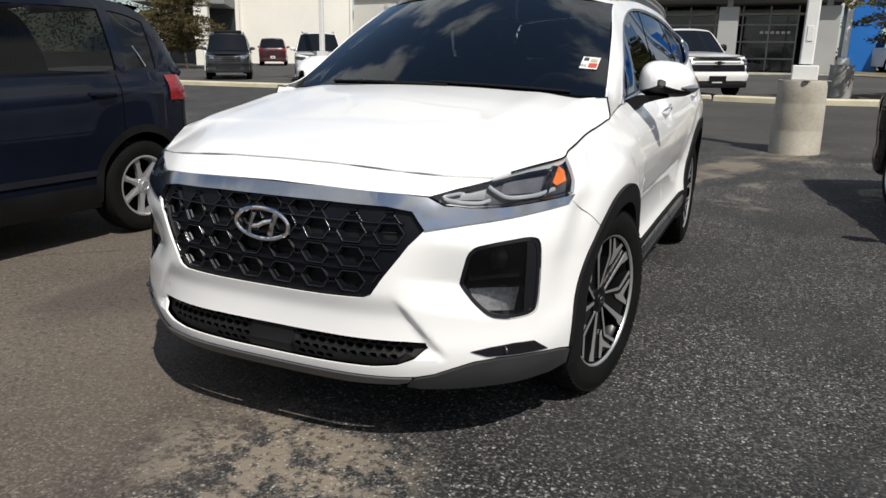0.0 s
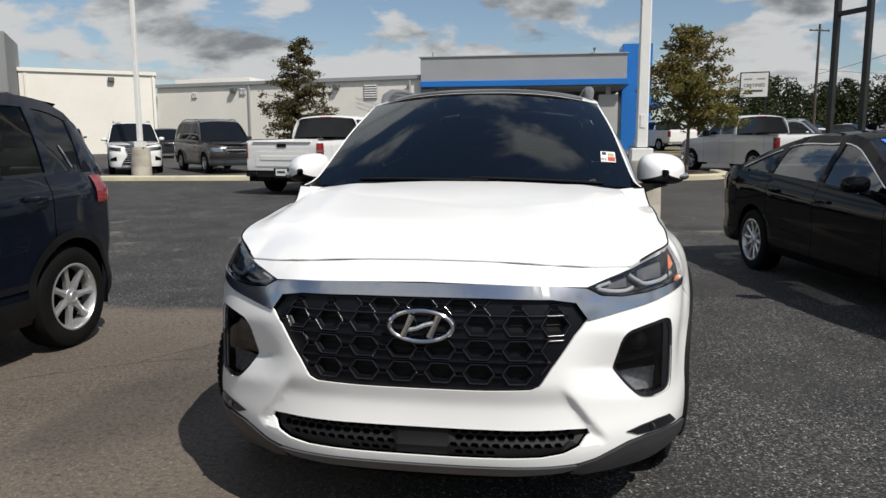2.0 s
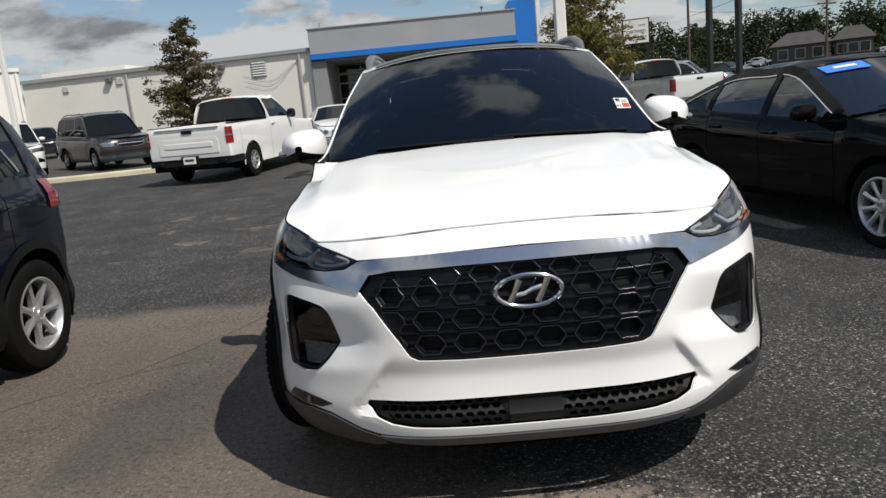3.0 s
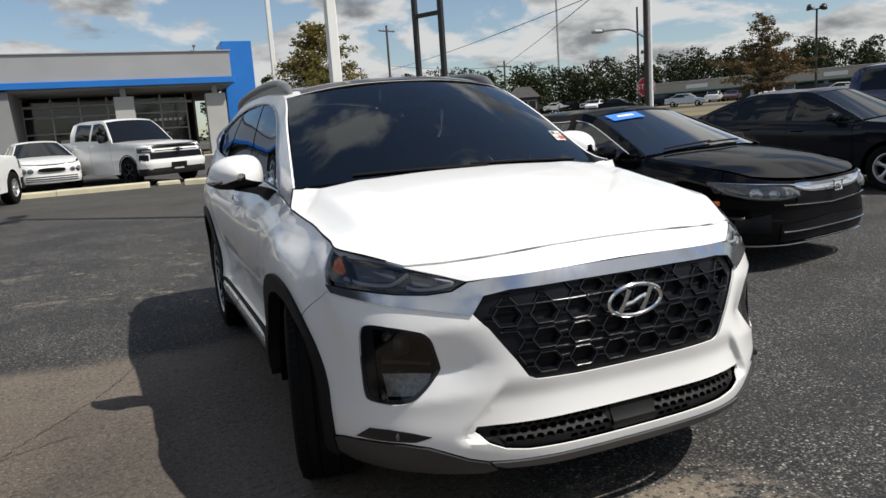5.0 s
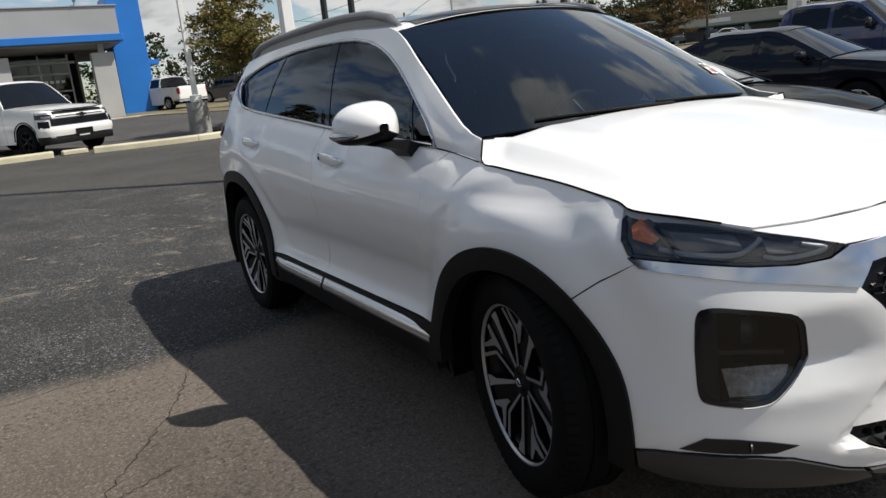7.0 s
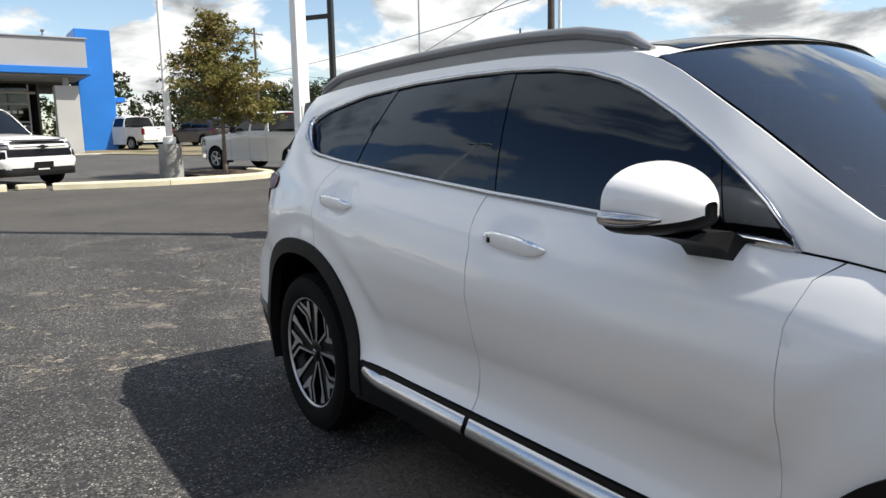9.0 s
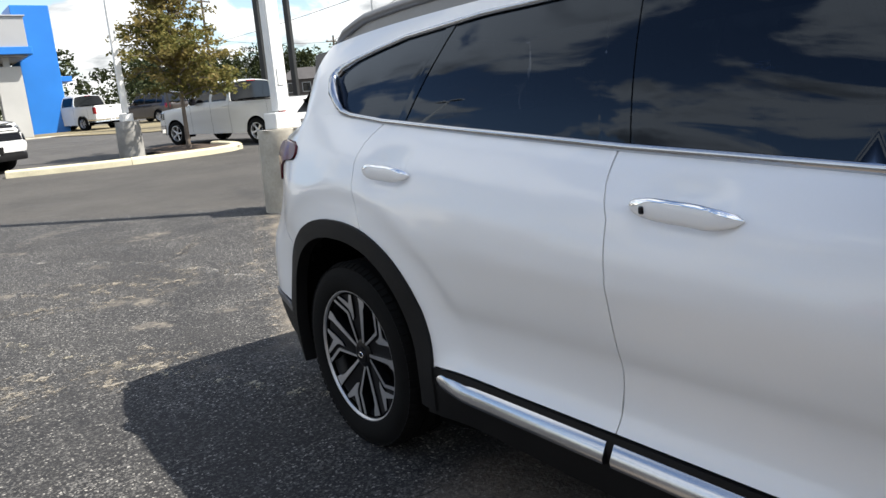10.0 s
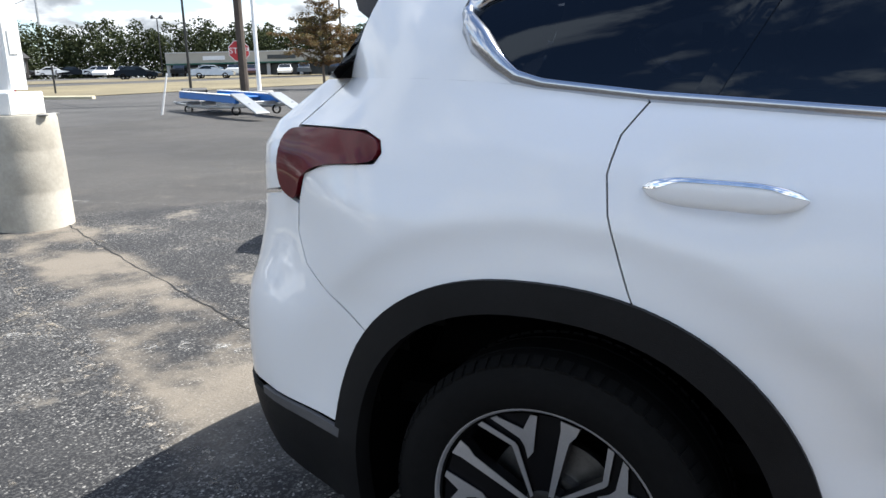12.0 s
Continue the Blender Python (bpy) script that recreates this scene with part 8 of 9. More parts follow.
kerb_run([(-34, 15.5), (-22, 16.1), (-13, 16.65), (-6, 17.5), (-1.05, 17.85)], 0.34, 0.15, 3)
kerb_run([(-0.15, 17.55), (2.0, 17.0), (4.2, 17.0), (5.15, 17.35), (5.6, 18.1), (5.6, 19.6)], 0.34, 0.16, 4)
single("loose_kerb_block", Geo().box((-0.55, 18.1, ground_z(-0.55, 18.1) + 0.06), (0.62, 0.28, 0.14), 0.03, Matrix.Rotation(radians(4), 4, "Z")), KERB_PAINT, "broken kerb block lying in the gap", "kerb")
kerb_run([(15.4, 40.0), (17.0, 35.6), (18.0, 33.2), (19.3, 30.3)], 0.3, 0.15, 5)
bed = Geo().grid(lambda u, v: (lerp(3.45, 5.3, u), lerp(17.45, 20.6, v), ground_z(lerp(3.45, 5.3, u), lerp(17.45, 20.6, v)) + 0.10 + 0.02 * math.sin(7 * u + 5 * v)), 12, 12)
single("mulch_bed", bed, MULCH, "brown bark mulch bed round the tree", "mulch", kind="stuff")
# dry grass verge across the road
for k, (x0, x1, y0, y1) in enumerate(((24, 90, 33, 52), (40, 110, 60, 72))):
    single("verge", Geo().grid(lambda u, v: (lerp(x0, x1, u) - 0.5 * lerp(y0, y1, v), lerp(y0, y1, v) + 0.28 * (60 - lerp(x0, x1, u)) * 0, rise(lerp(x0, x1, u) - 0.5 * lerp(y0, y1, v), lerp(y0, y1, v)) + 0.03), 30, 12), DRY_GRASS, "dry straw-coloured grass verge", "grass", kind="stuff")


def lamp_footing(x, y, r, height, mat, pole_w, tall, label, lean=0.0, seed=0):
    z = ground_z(x, y)
    base = thing("light_pole", label, "light pole", Matrix.Translation((x, y, z - 0.02)))
    prof = [(r * 0.99, -0.05), (r * 1.0, 0.02), (r * 0.985, height * 0.32), (r * 0.978, height * 0.335), (r * 0.985, height * 0.35), (r * 0.96, height * 0.68), (r * 0.952, height * 0.695), (r * 0.955, height * 0.71), (r * 0.93, height - 0.03), (r * 0.90, height), (0.001, height + 0.004)]
    foot = part("footing", Geo().lathe(prof, 44, "z"), mat, base, "round cast concrete footing", smooth=30)
    for k in range(5):
        a = k * 1.27 + seed
        part("chip", Geo().lathe([(0.001, -0.004), (0.045, 0.0), (0.05, 0.012), (0.001, 0.02)], 7, "z", Matrix.Translation((r * 0.93 * math.cos(a), r * 0.93 * math.sin(a), height - 0.012)) @ Matrix.Rotation(a, 4, "Z")), CONCRETE_GREY, foot)
    part("base_cover", Geo().box((0, 0, height + 0.10), (pole_w * 1.9, pole_w * 1.9, 0.20), 0.012), POLE_WHITE, base, "square white base cover")
    g = Geo()
    w0, w1 = pole_w / 2, pole_w * 0.36
    v = []
    for zz, w in ((height + 0.22, w0), (height + tall, w1)):
        for a, b in ((-1, -0.8), (-0.8, -1), (0.8, -1), (1, -0.8), (1, 0.8), (0.8, 1), (-0.8, 1), (-1, 0.8)):
            v.append((a * w, b * w, zz))
    g.add(v, [(i, (i + 1) % 8, 8 + (i + 1) % 8, 8 + i) for i in range(8)] + [tuple(range(8, 16))])
    part("pole", g, POLE_WHITE, base, "tapered square white steel pole", smooth=20)
    part("hand_hole_cover", Geo().box((0, -w0 - 0.004, height + 0.62), (pole_w * 0.45, 0.012, 0.2), 0.003), POLE_WHITE, base)
    head = part("lamp_head", Geo().box((0, -0.45, height + tall + 0.02), (0.35, 0.6, 0.12), 0.03).box((0, 0.45, height + tall + 0.02), (0.35, 0.6, 0.12), 0.03).tube([(0, -0.3, height + tall - 0.02), (0, 0.3, height + tall - 0.02)], 0.04, 6), POLE_WHITE, base)
    return base


lamp_footing(1.74, 7.32, 0.335, 1.02, CONCRETE, 0.174, 8.5, "white square light pole on a tall round concrete footing", seed=1)
lamp_footing(3.02, 19.24, 0.325, 0.97, CONCRETE_GREY, 0.15, 8.5, "white light pole on a stained grey concrete footing", seed=2)
lamp_footing(-14.2, 19.35, 0.345, 1.02, CONCRETE, 0.16, 8.5, "white light pole on a concrete footing behind the kerb", seed=3)

# ---- showroom ----
GREY_METAL = surface("grey_metal_panel", (0.37, 0.375, 0.385), 0.45, 0.3, 0.05, 0.6, 0.03, 30)
BLUE_PANEL = surface("blue_fascia_panel", (0.012, 0.15, 0.50), 0.4, 0.0, 0.06, 0.8, 0.03, 30)
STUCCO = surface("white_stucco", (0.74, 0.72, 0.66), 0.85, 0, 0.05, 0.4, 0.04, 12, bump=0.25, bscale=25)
# true grey on the entrance canopy; holds porch shade in the showroom
STUCCO_GREY_AND_SHADE = surface("grey_stucco_and_shade", (0.22, 0.225, 0.23), 0.8, 0, 0.06, 0.5, 0.04, 12, bump=0.2, bscale=25)
TILE_GREY = surface("pale_grey_column_panel", (0.38, 0.38, 0.37), 0.5, 0, 0.06, 0.8, 0.04, 20)
MULLION = surface("dark_bronze_mullion", (0.16, 0.16, 0.16), 0.5, 0.5, 0.1, 2, 0.05, 30)
SHOW_GLASS = tinted_glass("showroom_glass", (0.22, 0.24, 0.25))
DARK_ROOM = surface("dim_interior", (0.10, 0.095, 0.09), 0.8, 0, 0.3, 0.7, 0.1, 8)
PALE_ROOM = surface("pale_interior", (0.42, 0.42, 0.40), 0.8, 0, 0.2, 0.7, 0.1, 8)
BEIGE = surface("beige_parapet", (0.40, 0.37, 0.31), 0.85, 0, 0.06, 0.2, 0.04, 8, bump=0.2, bscale=10)
DARK_STORE = surface("dark_storefront", (0.03, 0.035, 0.04), 0.25, 0, 0.3, 0.5, 0.1, 6)
GREEN_TRIM = surface("green_trim", (0.02, 0.10, 0.07), 0.6, 0, 0.1, 1, 0.05, 10)


def showroom():
    b = thing("car_showroom", "low car showroom with grey fascia, blue band and deep glazed porch", "building")
    Y, X0, X1, zg = 40.8, -8.05, 4.55, 0.95
    part("fascia", Geo().box(((X0 + X1) / 2, Y + 7.5, 6.26), (X1 - X0, 15.0, 1.48), 0.02), GREY_METAL, b, "grey metal fascia")
    part("fascia_cap", Geo().box(((X0 + X1) / 2, Y + 7.5, 7.03), (X1 - X0 + 0.16, 15.16, 0.07), 0.01), GREY_METAL, b)
    part("blue_band", Geo().box(((X0 + X1) / 2 + 0.05, Y - 0.06, 5.36), (X1 - X0 + 0.1, 0.24, 0.36), 0.02).box((X1 + 0.06, Y + 2.2, 5.36), (0.24, 4.4, 0.36), 0.02), BLUE_PANEL, b, "bright blue fascia band")
    # porch shade put into the grey of the soffit and side wall
    part("soffit", Geo().box(((X0 + X1) / 2, Y + 2.6, 5.15), (X1 - X0 - 0.1, 5.0, 0.06)), STUCCO_GREY_AND_SHADE, b)
    for x, w in ((3.55, 1.15), (-1.5, 1.05)):
        part("column", Geo().box((x, Y + 0.9, (zg + 4.5) / 2), (w, 0.8, 4.5 - zg + 0.3), 0.02), TILE_GREY, b, "square pale grey column")
        part("column_post", Geo().box((x, Y + 0.9, 4.86), (0.30, 0.30, 0.66)), TILE_GREY, b)
    part("side_wall", Geo().box((X0 + 0.45, Y + 2.6, 3.02), (0.9, 5.0, 4.44), 0.01), STUCCO_GREY_AND_SHADE, b)
    yb = Y + 5.0
    # glazed wall with frames
    cols = [X0 + 0.9 + k * 1.55 for k in range(7)]
    rows = [zg - 0.1, 1.9, 2.9, 3.9, 4.95]
    for i in range(len(cols) - 1):
        for j in range(4):
            part("pane", Geo().box(((cols[i] + cols[i + 1]) / 2, yb, (rows[j] + rows[j + 1]) / 2), (cols[i + 1] - cols[i] - 0.08, 0.02, rows[j + 1] - rows[j] - 0.08)), SHOW_GLASS, b)
    for x in cols:
        part("mullion", Geo().box((x, yb, 2.95), (0.09, 0.14, 4.1), 0.006), GREY_METAL, b)
    for z in rows[1:-1]:
        part("transom", Geo().box(((cols[0] + cols[-1]) / 2, yb, z), (cols[-1] - cols[0], 0.12, 0.09), 0.006), GREY_METAL, b)
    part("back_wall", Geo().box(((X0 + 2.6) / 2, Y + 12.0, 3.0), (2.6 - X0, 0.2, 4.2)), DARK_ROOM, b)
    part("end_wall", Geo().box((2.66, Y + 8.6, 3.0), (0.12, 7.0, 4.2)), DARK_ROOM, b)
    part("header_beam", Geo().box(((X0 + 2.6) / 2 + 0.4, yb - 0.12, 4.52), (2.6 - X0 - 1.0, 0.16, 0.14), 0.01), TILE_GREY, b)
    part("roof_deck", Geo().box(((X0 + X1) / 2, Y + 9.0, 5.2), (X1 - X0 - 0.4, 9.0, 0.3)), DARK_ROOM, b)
    # floor colour taken darker for the shade under the porch
    part("showroom_floor", Geo().box(((X0 + X1) / 2, Y + 6.0, 1.02), (X1 - X0, 12.0, 0.14)), CONCRETE_GREY, b)
    rnd = random.Random(12)
    for k in range(7):
        x = lerp(X0 + 1.6, X1 - 2.4, k / 6)
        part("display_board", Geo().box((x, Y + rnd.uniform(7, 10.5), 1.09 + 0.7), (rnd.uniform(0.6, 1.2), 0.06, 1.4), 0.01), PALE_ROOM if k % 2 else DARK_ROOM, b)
    for k in range(6):
        part("letter_bar", Geo().box((0.2 + k * 0.30, yb - 0.1, 3.45), (0.2, 0.04, 0.16), 0.01), PLATE_WHITE, b)
    for k in range(5):
        part("window_poster", Geo().box((cols[1] + 0.5 + k * 0.62, yb - 0.03, 2.25), (0.42, 0.01, 0.5)), PLATE_WHITE, b)
    # blue portal at the corner
    part("portal", Geo().box((5.55, Y + 5.2, 4.55), (1.9, 2.8, 7.1), 0.03), BLUE_PANEL, b, "tall blue entrance portal")
    part("portal_back", Geo().box((6.0, Y + 8.4, 3.6), (1.1, 3.4, 5.0), 0.02), GREY_METAL, b)
    part("portal_sign", Geo().box((6.43, Y + 4.9, 6.0), (0.06, 1.5, 0.5), 0.02), CHROME, b, "chrome emblem shape")
    part("side_emblem", Geo().box((4.53, Y + 1.3, 6.2), (0.06, 0.7, 0.6), 0.02), PLATE_WHITE, b)
    part("blue_awning", Geo().box((7.0, Y + 8.0, 4.3), (1.1, 3.4, 0.3), 0.02), BLUE_PANEL, b)
    lamp = part("roof_lamp", Geo().tube([(2.6, Y + 0.1, 7.06), (2.6, Y - 0.02, 7.3)], 0.03, 6).box((2.6, Y - 0.12, 7.3), (0.16, 0.22, 0.12), 0.02), MULLION, b)
    part("vent_pipe", Geo().tube([(-7.3, Y + 0.3, 7.0), (-7.3, Y + 0.3, 7.35)], 0.06, 8), GREY_METAL, b)
    part("front_kerb", Geo().box(((X0 + X1) / 2 + 1.5, Y - 0.9, 0.98), (X1 - X0 + 3, 1.8, 0.22), 0.03), CONCRETE, b)


showroom()


def warehouse():
    w = thing("white_warehouse", "long white rendered workshop building with flat capped roof", "building")
    A, B = Vector((-42.5, 47.25, 0)), Vector((-8.12, 41.2, 0))
    d = (B - A).normalized()
    n = Vector((-d.y, d.x, 0))
    ang = math.atan2(d.y, d.x)
    R = Matrix.Rotation(ang, 4, "Z")

    def slab(s0, s1, z0, z1, depth, back, mat, nm, bevel=0.01, label=""):
        c = A + d * ((s0 + s1) / 2) + n * (back + depth / 2)
        return part(nm, Geo().box((c.x, c.y, (z0 + z1) / 2), (s1 - s0, depth, z1 - z0), bevel, R), mat, w, label)

    L, J = (B - A).length, 14.5
    slab(J, L, 0.5, 5.76, 8, 0.0, STUCCO, "low_wall", label="white rendered wall")
    slab(J - 0.05, L, 5.76, 6.0, 8.2, -0.16, GREY_METAL, "low_cap")
    slab(J, 21.0, 6.0, 6.5, 6, 2.0, STUCCO, "rear_parapet")
    for s in (22.3, 34.2):
        c = A + d * s - n * 0.07
        part("downpipe", Geo().box((c.x, c.y, 3.25), (0.14, 0.12, 5.0), 0.02, R), TILE_GREY, w)
    for s in (21.05, 29.0):
        c = A + d * s - n * 0.15
        part("wall_lamp", Geo().box((c.x, c.y, 5.42), (0.42, 0.3, 0.3), 0.04, R), MULLION, w, "dark wall-pack lamp")
    for s, z, wd in ((31.45, 5.05, 0.95), (21.75, 5.32, 0.45), (17.75, 5.17, 0.40)):
        c = A + d * s - n * 0.03
        lv = part("wall_vent", Geo().box((c.x, c.y, z), (wd, 0.06, wd * 0.95), 0.01, R), TILE_GREY, w, "white louvred wall vent")
        for k in range(6):
            part("louvre", Geo().box((c.x - n.x * 0.04, c.y - n.y * 0.04, z - wd * 0.4 + k * wd * 0.16), (wd * 0.92, 0.05, 0.04), 0.0, R @ Matrix.Rotation(radians(35), 4, "X")), PLATE_WHITE, lv)
    for k in range(3):
        pts = [A + d * s - n * 0.04 + Vector((0, 0, z)) for s, z in ((30.4, 4.75 - 0.3 * k), (32.2, 4.3 - 0.25 * k), (33.5, 5.0 - 0.1 * k), (34.2, 5.4))]
        part("loose_cable", Geo().tube(curve(pts, 6), 0.007, 4), MULLION, w)
    # the taller block turns towards the lot
    A, B = Vector((-35.5, 40.0, 0)), Vector((-28.25, 44.57, 0))
    d = (B - A).normalized()
    n = Vector((-d.y, d.x, 0))
    R = Matrix.Rotation(math.atan2(d.y, d.x), 4, "Z")
    L = (B - A).length
    slab(0, L, 0.5, 6.62, 7, 0, STUCCO, "tall_wall", label="bright white rendered wall")
    slab(-0.05, L + 0.1, 6.62, 6.86, 7.2, -0.12, STUCCO, "tall_cap")
    for s in (0.4, L - 0.12):
        c = A + d * s - n * 0.07
        part("downpipe", Geo().box((c.x, c.y, 3.5), (0.16, 0.12, 6.0), 0.02, R), STUCCO, w)
    c = A + d * 5.7 - n * 0.15
    part("wall_lamp", Geo().box((c.x, c.y, 6.25), (0.42, 0.3, 0.3), 0.04, R), MULLION, w, "dark wall-pack lamp")
    # grey entrance block at the far end
    g = thing("grey_entrance_block", "grey panelled canopy block at the end of the workshop", "building")
    part("canopy", Geo().box((-37.2, 37.0, 6.7), (6.0, 6.0, 3.7), 0.03, R), STUCCO_GREY_AND_SHADE, g)
    part("pier", Geo().box((-34.5, 35.4, 2.8), (0.9, 0.9, 4.2), 0.02, R), STUCCO, g)
    part("recess", Geo().box((-37.5, 39.0, 2.8), (5.2, 0.3, 4.2), 0.0, R), DARK_STORE, g)
    part("sign_panel", Geo().box((-37.3, 33.9, 6.9), (1.4, 0.08, 1.1), 0.02, R), PLATE_WHITE, g)
    single("bollard", Geo().lathe([(0.10, 0), (0.10, 1.25), (0.08, 1.32), (0.001, 1.34)], 14, "z", Matrix.Translation((-27.3, 27.6, ground_z(-27.3, 27.6)))), POLE_WHITE, "white steel bollard by the planting bed", "bollard")


warehouse()


# ---- trees ----
def leaf_mat(name, cols, trans=0.25):
    t = Tree_of_nodes(name)
    geo = t.nt.nodes.new("ShaderNodeNewGeometry")
    a = t.mix(t.step(geo.outputs["Random Per Island"], 0.1, 0.9), cols[0], cols[1])
    a = t.mix(t.step(t.noise(0.9, 4), 0.42, 0.62), a, cols[2])
    t.link(a, t.bsdf.inputs["Base Color"])
    t.bsdf.inputs["Roughness"].default_value = 0.75
    t.bsdf.inputs["Specular IOR Level"].default_value = 0.2
    tr = t.nt.nodes.new("ShaderNodeBsdfTranslucent")
    t.link(a, tr.inputs[0])
    mx = t.nt.nodes.new("ShaderNodeMixShader")
    mx.inputs[0].default_value = trans
    t.link(t.bsdf.outputs[0], mx.inputs[1])
    t.link(tr.outputs[0], mx.inputs[2])
    t.link(mx.outputs[0], t.nt.nodes["Material Output"].inputs[0])
    return t.m


LEAF_GOLD = leaf_mat("turning_leaves", ((0.105, 0.115, 0.035), (0.19, 0.165, 0.05), (0.21, 0.165, 0.06)), 0.4)
LEAF_RUST = leaf_mat("rusty_leaves", ((0.09, 0.062, 0.03), (0.18, 0.105, 0.045), (0.13, 0.105, 0.045)), 0.35)
LEAF_OLIVE = leaf_mat("olive_leaves", ((0.065, 0.058, 0.028), (0.13, 0.098, 0.046), (0.10, 0.088, 0.036)), 0.35)
LEAF_GREEN = leaf_mat("dark_green_leaves", ((0.022, 0.032, 0.014), (0.05, 0.058, 0.022), (0.035, 0.045, 0.016)))
BARK = surface("bark", (0.13, 0.105, 0.085), 0.9, 0, 0.3, 3, 0.2, 30, bump=0.8, bscale=30)


def leaf_quads(g, p, size, rnd, n):
    for _ in range(n):
        a = Vector((rnd.gauss(0, 1), rnd.gauss(0, 1), rnd.gauss(0, 0.6))).normalized()
        b = a.cross(Vector((rnd.gauss(0, 1), rnd.gauss(0, 1), rnd.gauss(0, 1)))).normalized()
        c = p + Vector((rnd.gauss(0, 1), rnd.gauss(0, 1), rnd.gauss(0, 0.7))) * size * 1.3
        s = size * rnd.uniform(0.6, 1.3)
        g.add([c - a * s, c + b * s * 0.45, c + a * s, c - b * s * 0.45], [(0, 1, 2, 3)])


def tree(label, x, y, height, spread, low, mat, seed, cone=0.85, levels=26, leaf=0.068, per=30, z0=None):
    rnd = random.Random(seed)
    z = ground_z(x, y) if z0 is None else z0
    t = thing("tree", label, "tree", Matrix.Translation((x, y, z - 0.03)))
    bend_x, bend_y = rnd.uniform(-0.15, 0.15), rnd.uniform(-0.15, 0.15)
    spine = lambda h: Vector((bend_x * math.sin(h / height * 3), bend_y * math.sin(h / height * 2.3), h))
    hs = np.linspace(0, height * 0.97, 12)
    part("trunk", Geo().tube([spine(h) for h in hs], [lerp(0.028 * height * 0.55, 0.012, (i / 11) ** 0.8) for i in range(12)], 8, up=(0, 1, 0)), BARK, t, smooth=60)
    limbs, crown = Geo(), Geo()
    for k in range(levels):
        f = (k + rnd.uniform(-0.3, 0.3)) / levels
        h = lerp(low, height * 0.97, max(f, 0))
        prof = (1 - f) ** cone * (0.55 + 0.45 * min(1, f * 5 + 0.3))
        for j in range(rnd.choice((3, 4, 4, 5))):
            a = rnd.uniform(0, 2 * math.pi)
            reach = spread * prof * rnd.uniform(0.55, 1.12) + 0.12
            if rnd.random() < 0.10:
                reach *= 1.25
            up = rnd.uniform(0.05, 0.35) * reach
            p0 = spine(h)
            tip = p0 + Vector((math.cos(a) * reach, math.sin(a) * reach, up))
            mid = p0.lerp(tip, 0.5) + Vector((0, 0, 0.10 * reach))
            limbs.tube([p0, mid, tip], [0.014 + 0.012 * reach, 0.010 + 0.006 * reach, 0.005], 4)
            steps = max(2, int(reach / 0.22))
            for i in range(1, steps + 1):
                q = p0.lerp(mid, min(1, 2 * i / steps)) if i * 2 < steps else mid.lerp(tip, 2 * i / steps - 1)
                if rnd.random() < 0.90:
                    leaf_quads(crown, q + Vector((rnd.uniform(-1, 1), rnd.uniform(-1, 1), rnd.uniform(-0.4, 0.2))) * 0.14, leaf, rnd, int(per * rnd.uniform(0.6, 1.3)))
    part("limb_work", limbs, BARK, t)
    part("crown", crown, mat, t, smooth=0)
    return t


tree("young cypress with green-gold turning leaves in a mulch bed", 4.45, 19.0, 4.7, 1.90, 1.50, LEAF_GOLD, 5, cone=0.75, levels=28, z0=None)
tree("brown-olive cypress with an open pointed crown behind the pickups", -10.55, 25.7, 5.65, 2.0, 0.9, LEAF_OLIVE, 8, cone=0.9, levels=30)
tree("rust-coloured tiered cypress across the street", 32.0, 27.0, 5.9, 3.1, 1.3, LEAF_RUST, 11, cone=1.0, levels=22)
tree("leafy olive tree beside the grey entrance", -30.2, 29.2, 5.2, 2.4, 0.9, LEAF_OLIVE, 14, cone=0.45, levels=24)
tree("leafy olive tree beside the grey entrance", -33.6, 31.2, 5.6, 2.2, 0.9, LEAF_GOLD, 15, cone=0.5, levels=24)

# ---- street furniture beyond the lot ----
WOOD_POLE = surface("dark_timber_pole", (0.07, 0.055, 0.045), 0.9, 0, 0.25, 2, 0.2, 20, bump=0.5, bscale=20)
GALV = surface("galvanised_steel", (0.42, 0.43, 0.43), 0.45, 0.7, 0.1, 2, 0.05, 30)
SIGN_RED = surface("stop_red", (0.45, 0.025, 0.03), 0.5, 0, 0.08, 3, 0.04, 20)
BLACK_STEEL = surface("black_painted_steel", (0.02, 0.02, 0.02), 0.45, 0.2, 0.2, 2, 0.1, 20)


def flat_text(body, size, mat, parent, m):
    c = bpy.data.curves.new("lettering", "FONT")
    c.body, c.size, c.align_x, c.align_y, c.extrude = body, size, "CENTER", "CENTER", 0.002
    c.materials.append(mat)
    ob = new("lettering", c)
    ob.parent, ob.matrix_basis = parent, m
    return ob


def stop_sign():
    x, y = 18.67, 20.7
    z = ground_z(x, y)
    s = thing("stop_sign", "red octagonal stop sign on a steel post", "sign", Matrix.Translation((x, y, z)) @ Matrix.Rotation(radians(-38), 4, "Z"))
    part("post", Geo().tube([(0, 0.05, -0.03), (0, 0.05, 2.5)], 0.035, 6), GALV, s)
    zc = 2.66 - z
    octa = [(0.375 / math.cos(math.pi / 8) * math.cos(math.pi / 8 + k * math.pi / 4), 0.375 / math.cos(math.pi / 8) * math.sin(math.pi / 8 + k * math.pi / 4)) for k in range(8)]
    part("border", Geo().slab(octa, lambda a, b, d: (a, 0.0 + d, zc + b), 0.008), PLATE_WHITE, s)
    part("face", Geo().slab([(a * 0.94, b * 0.94) for a, b in octa], lambda a, b, d: (a, -0.004 + d, zc + b), 0.003), SIGN_RED, s)
    flat_text("STOP", 0.30, PLATE_WHITE, s, Matrix.Translation((0, -0.008, zc)) @ Matrix.Rotation(radians(90), 4, "X"))


stop_sign()


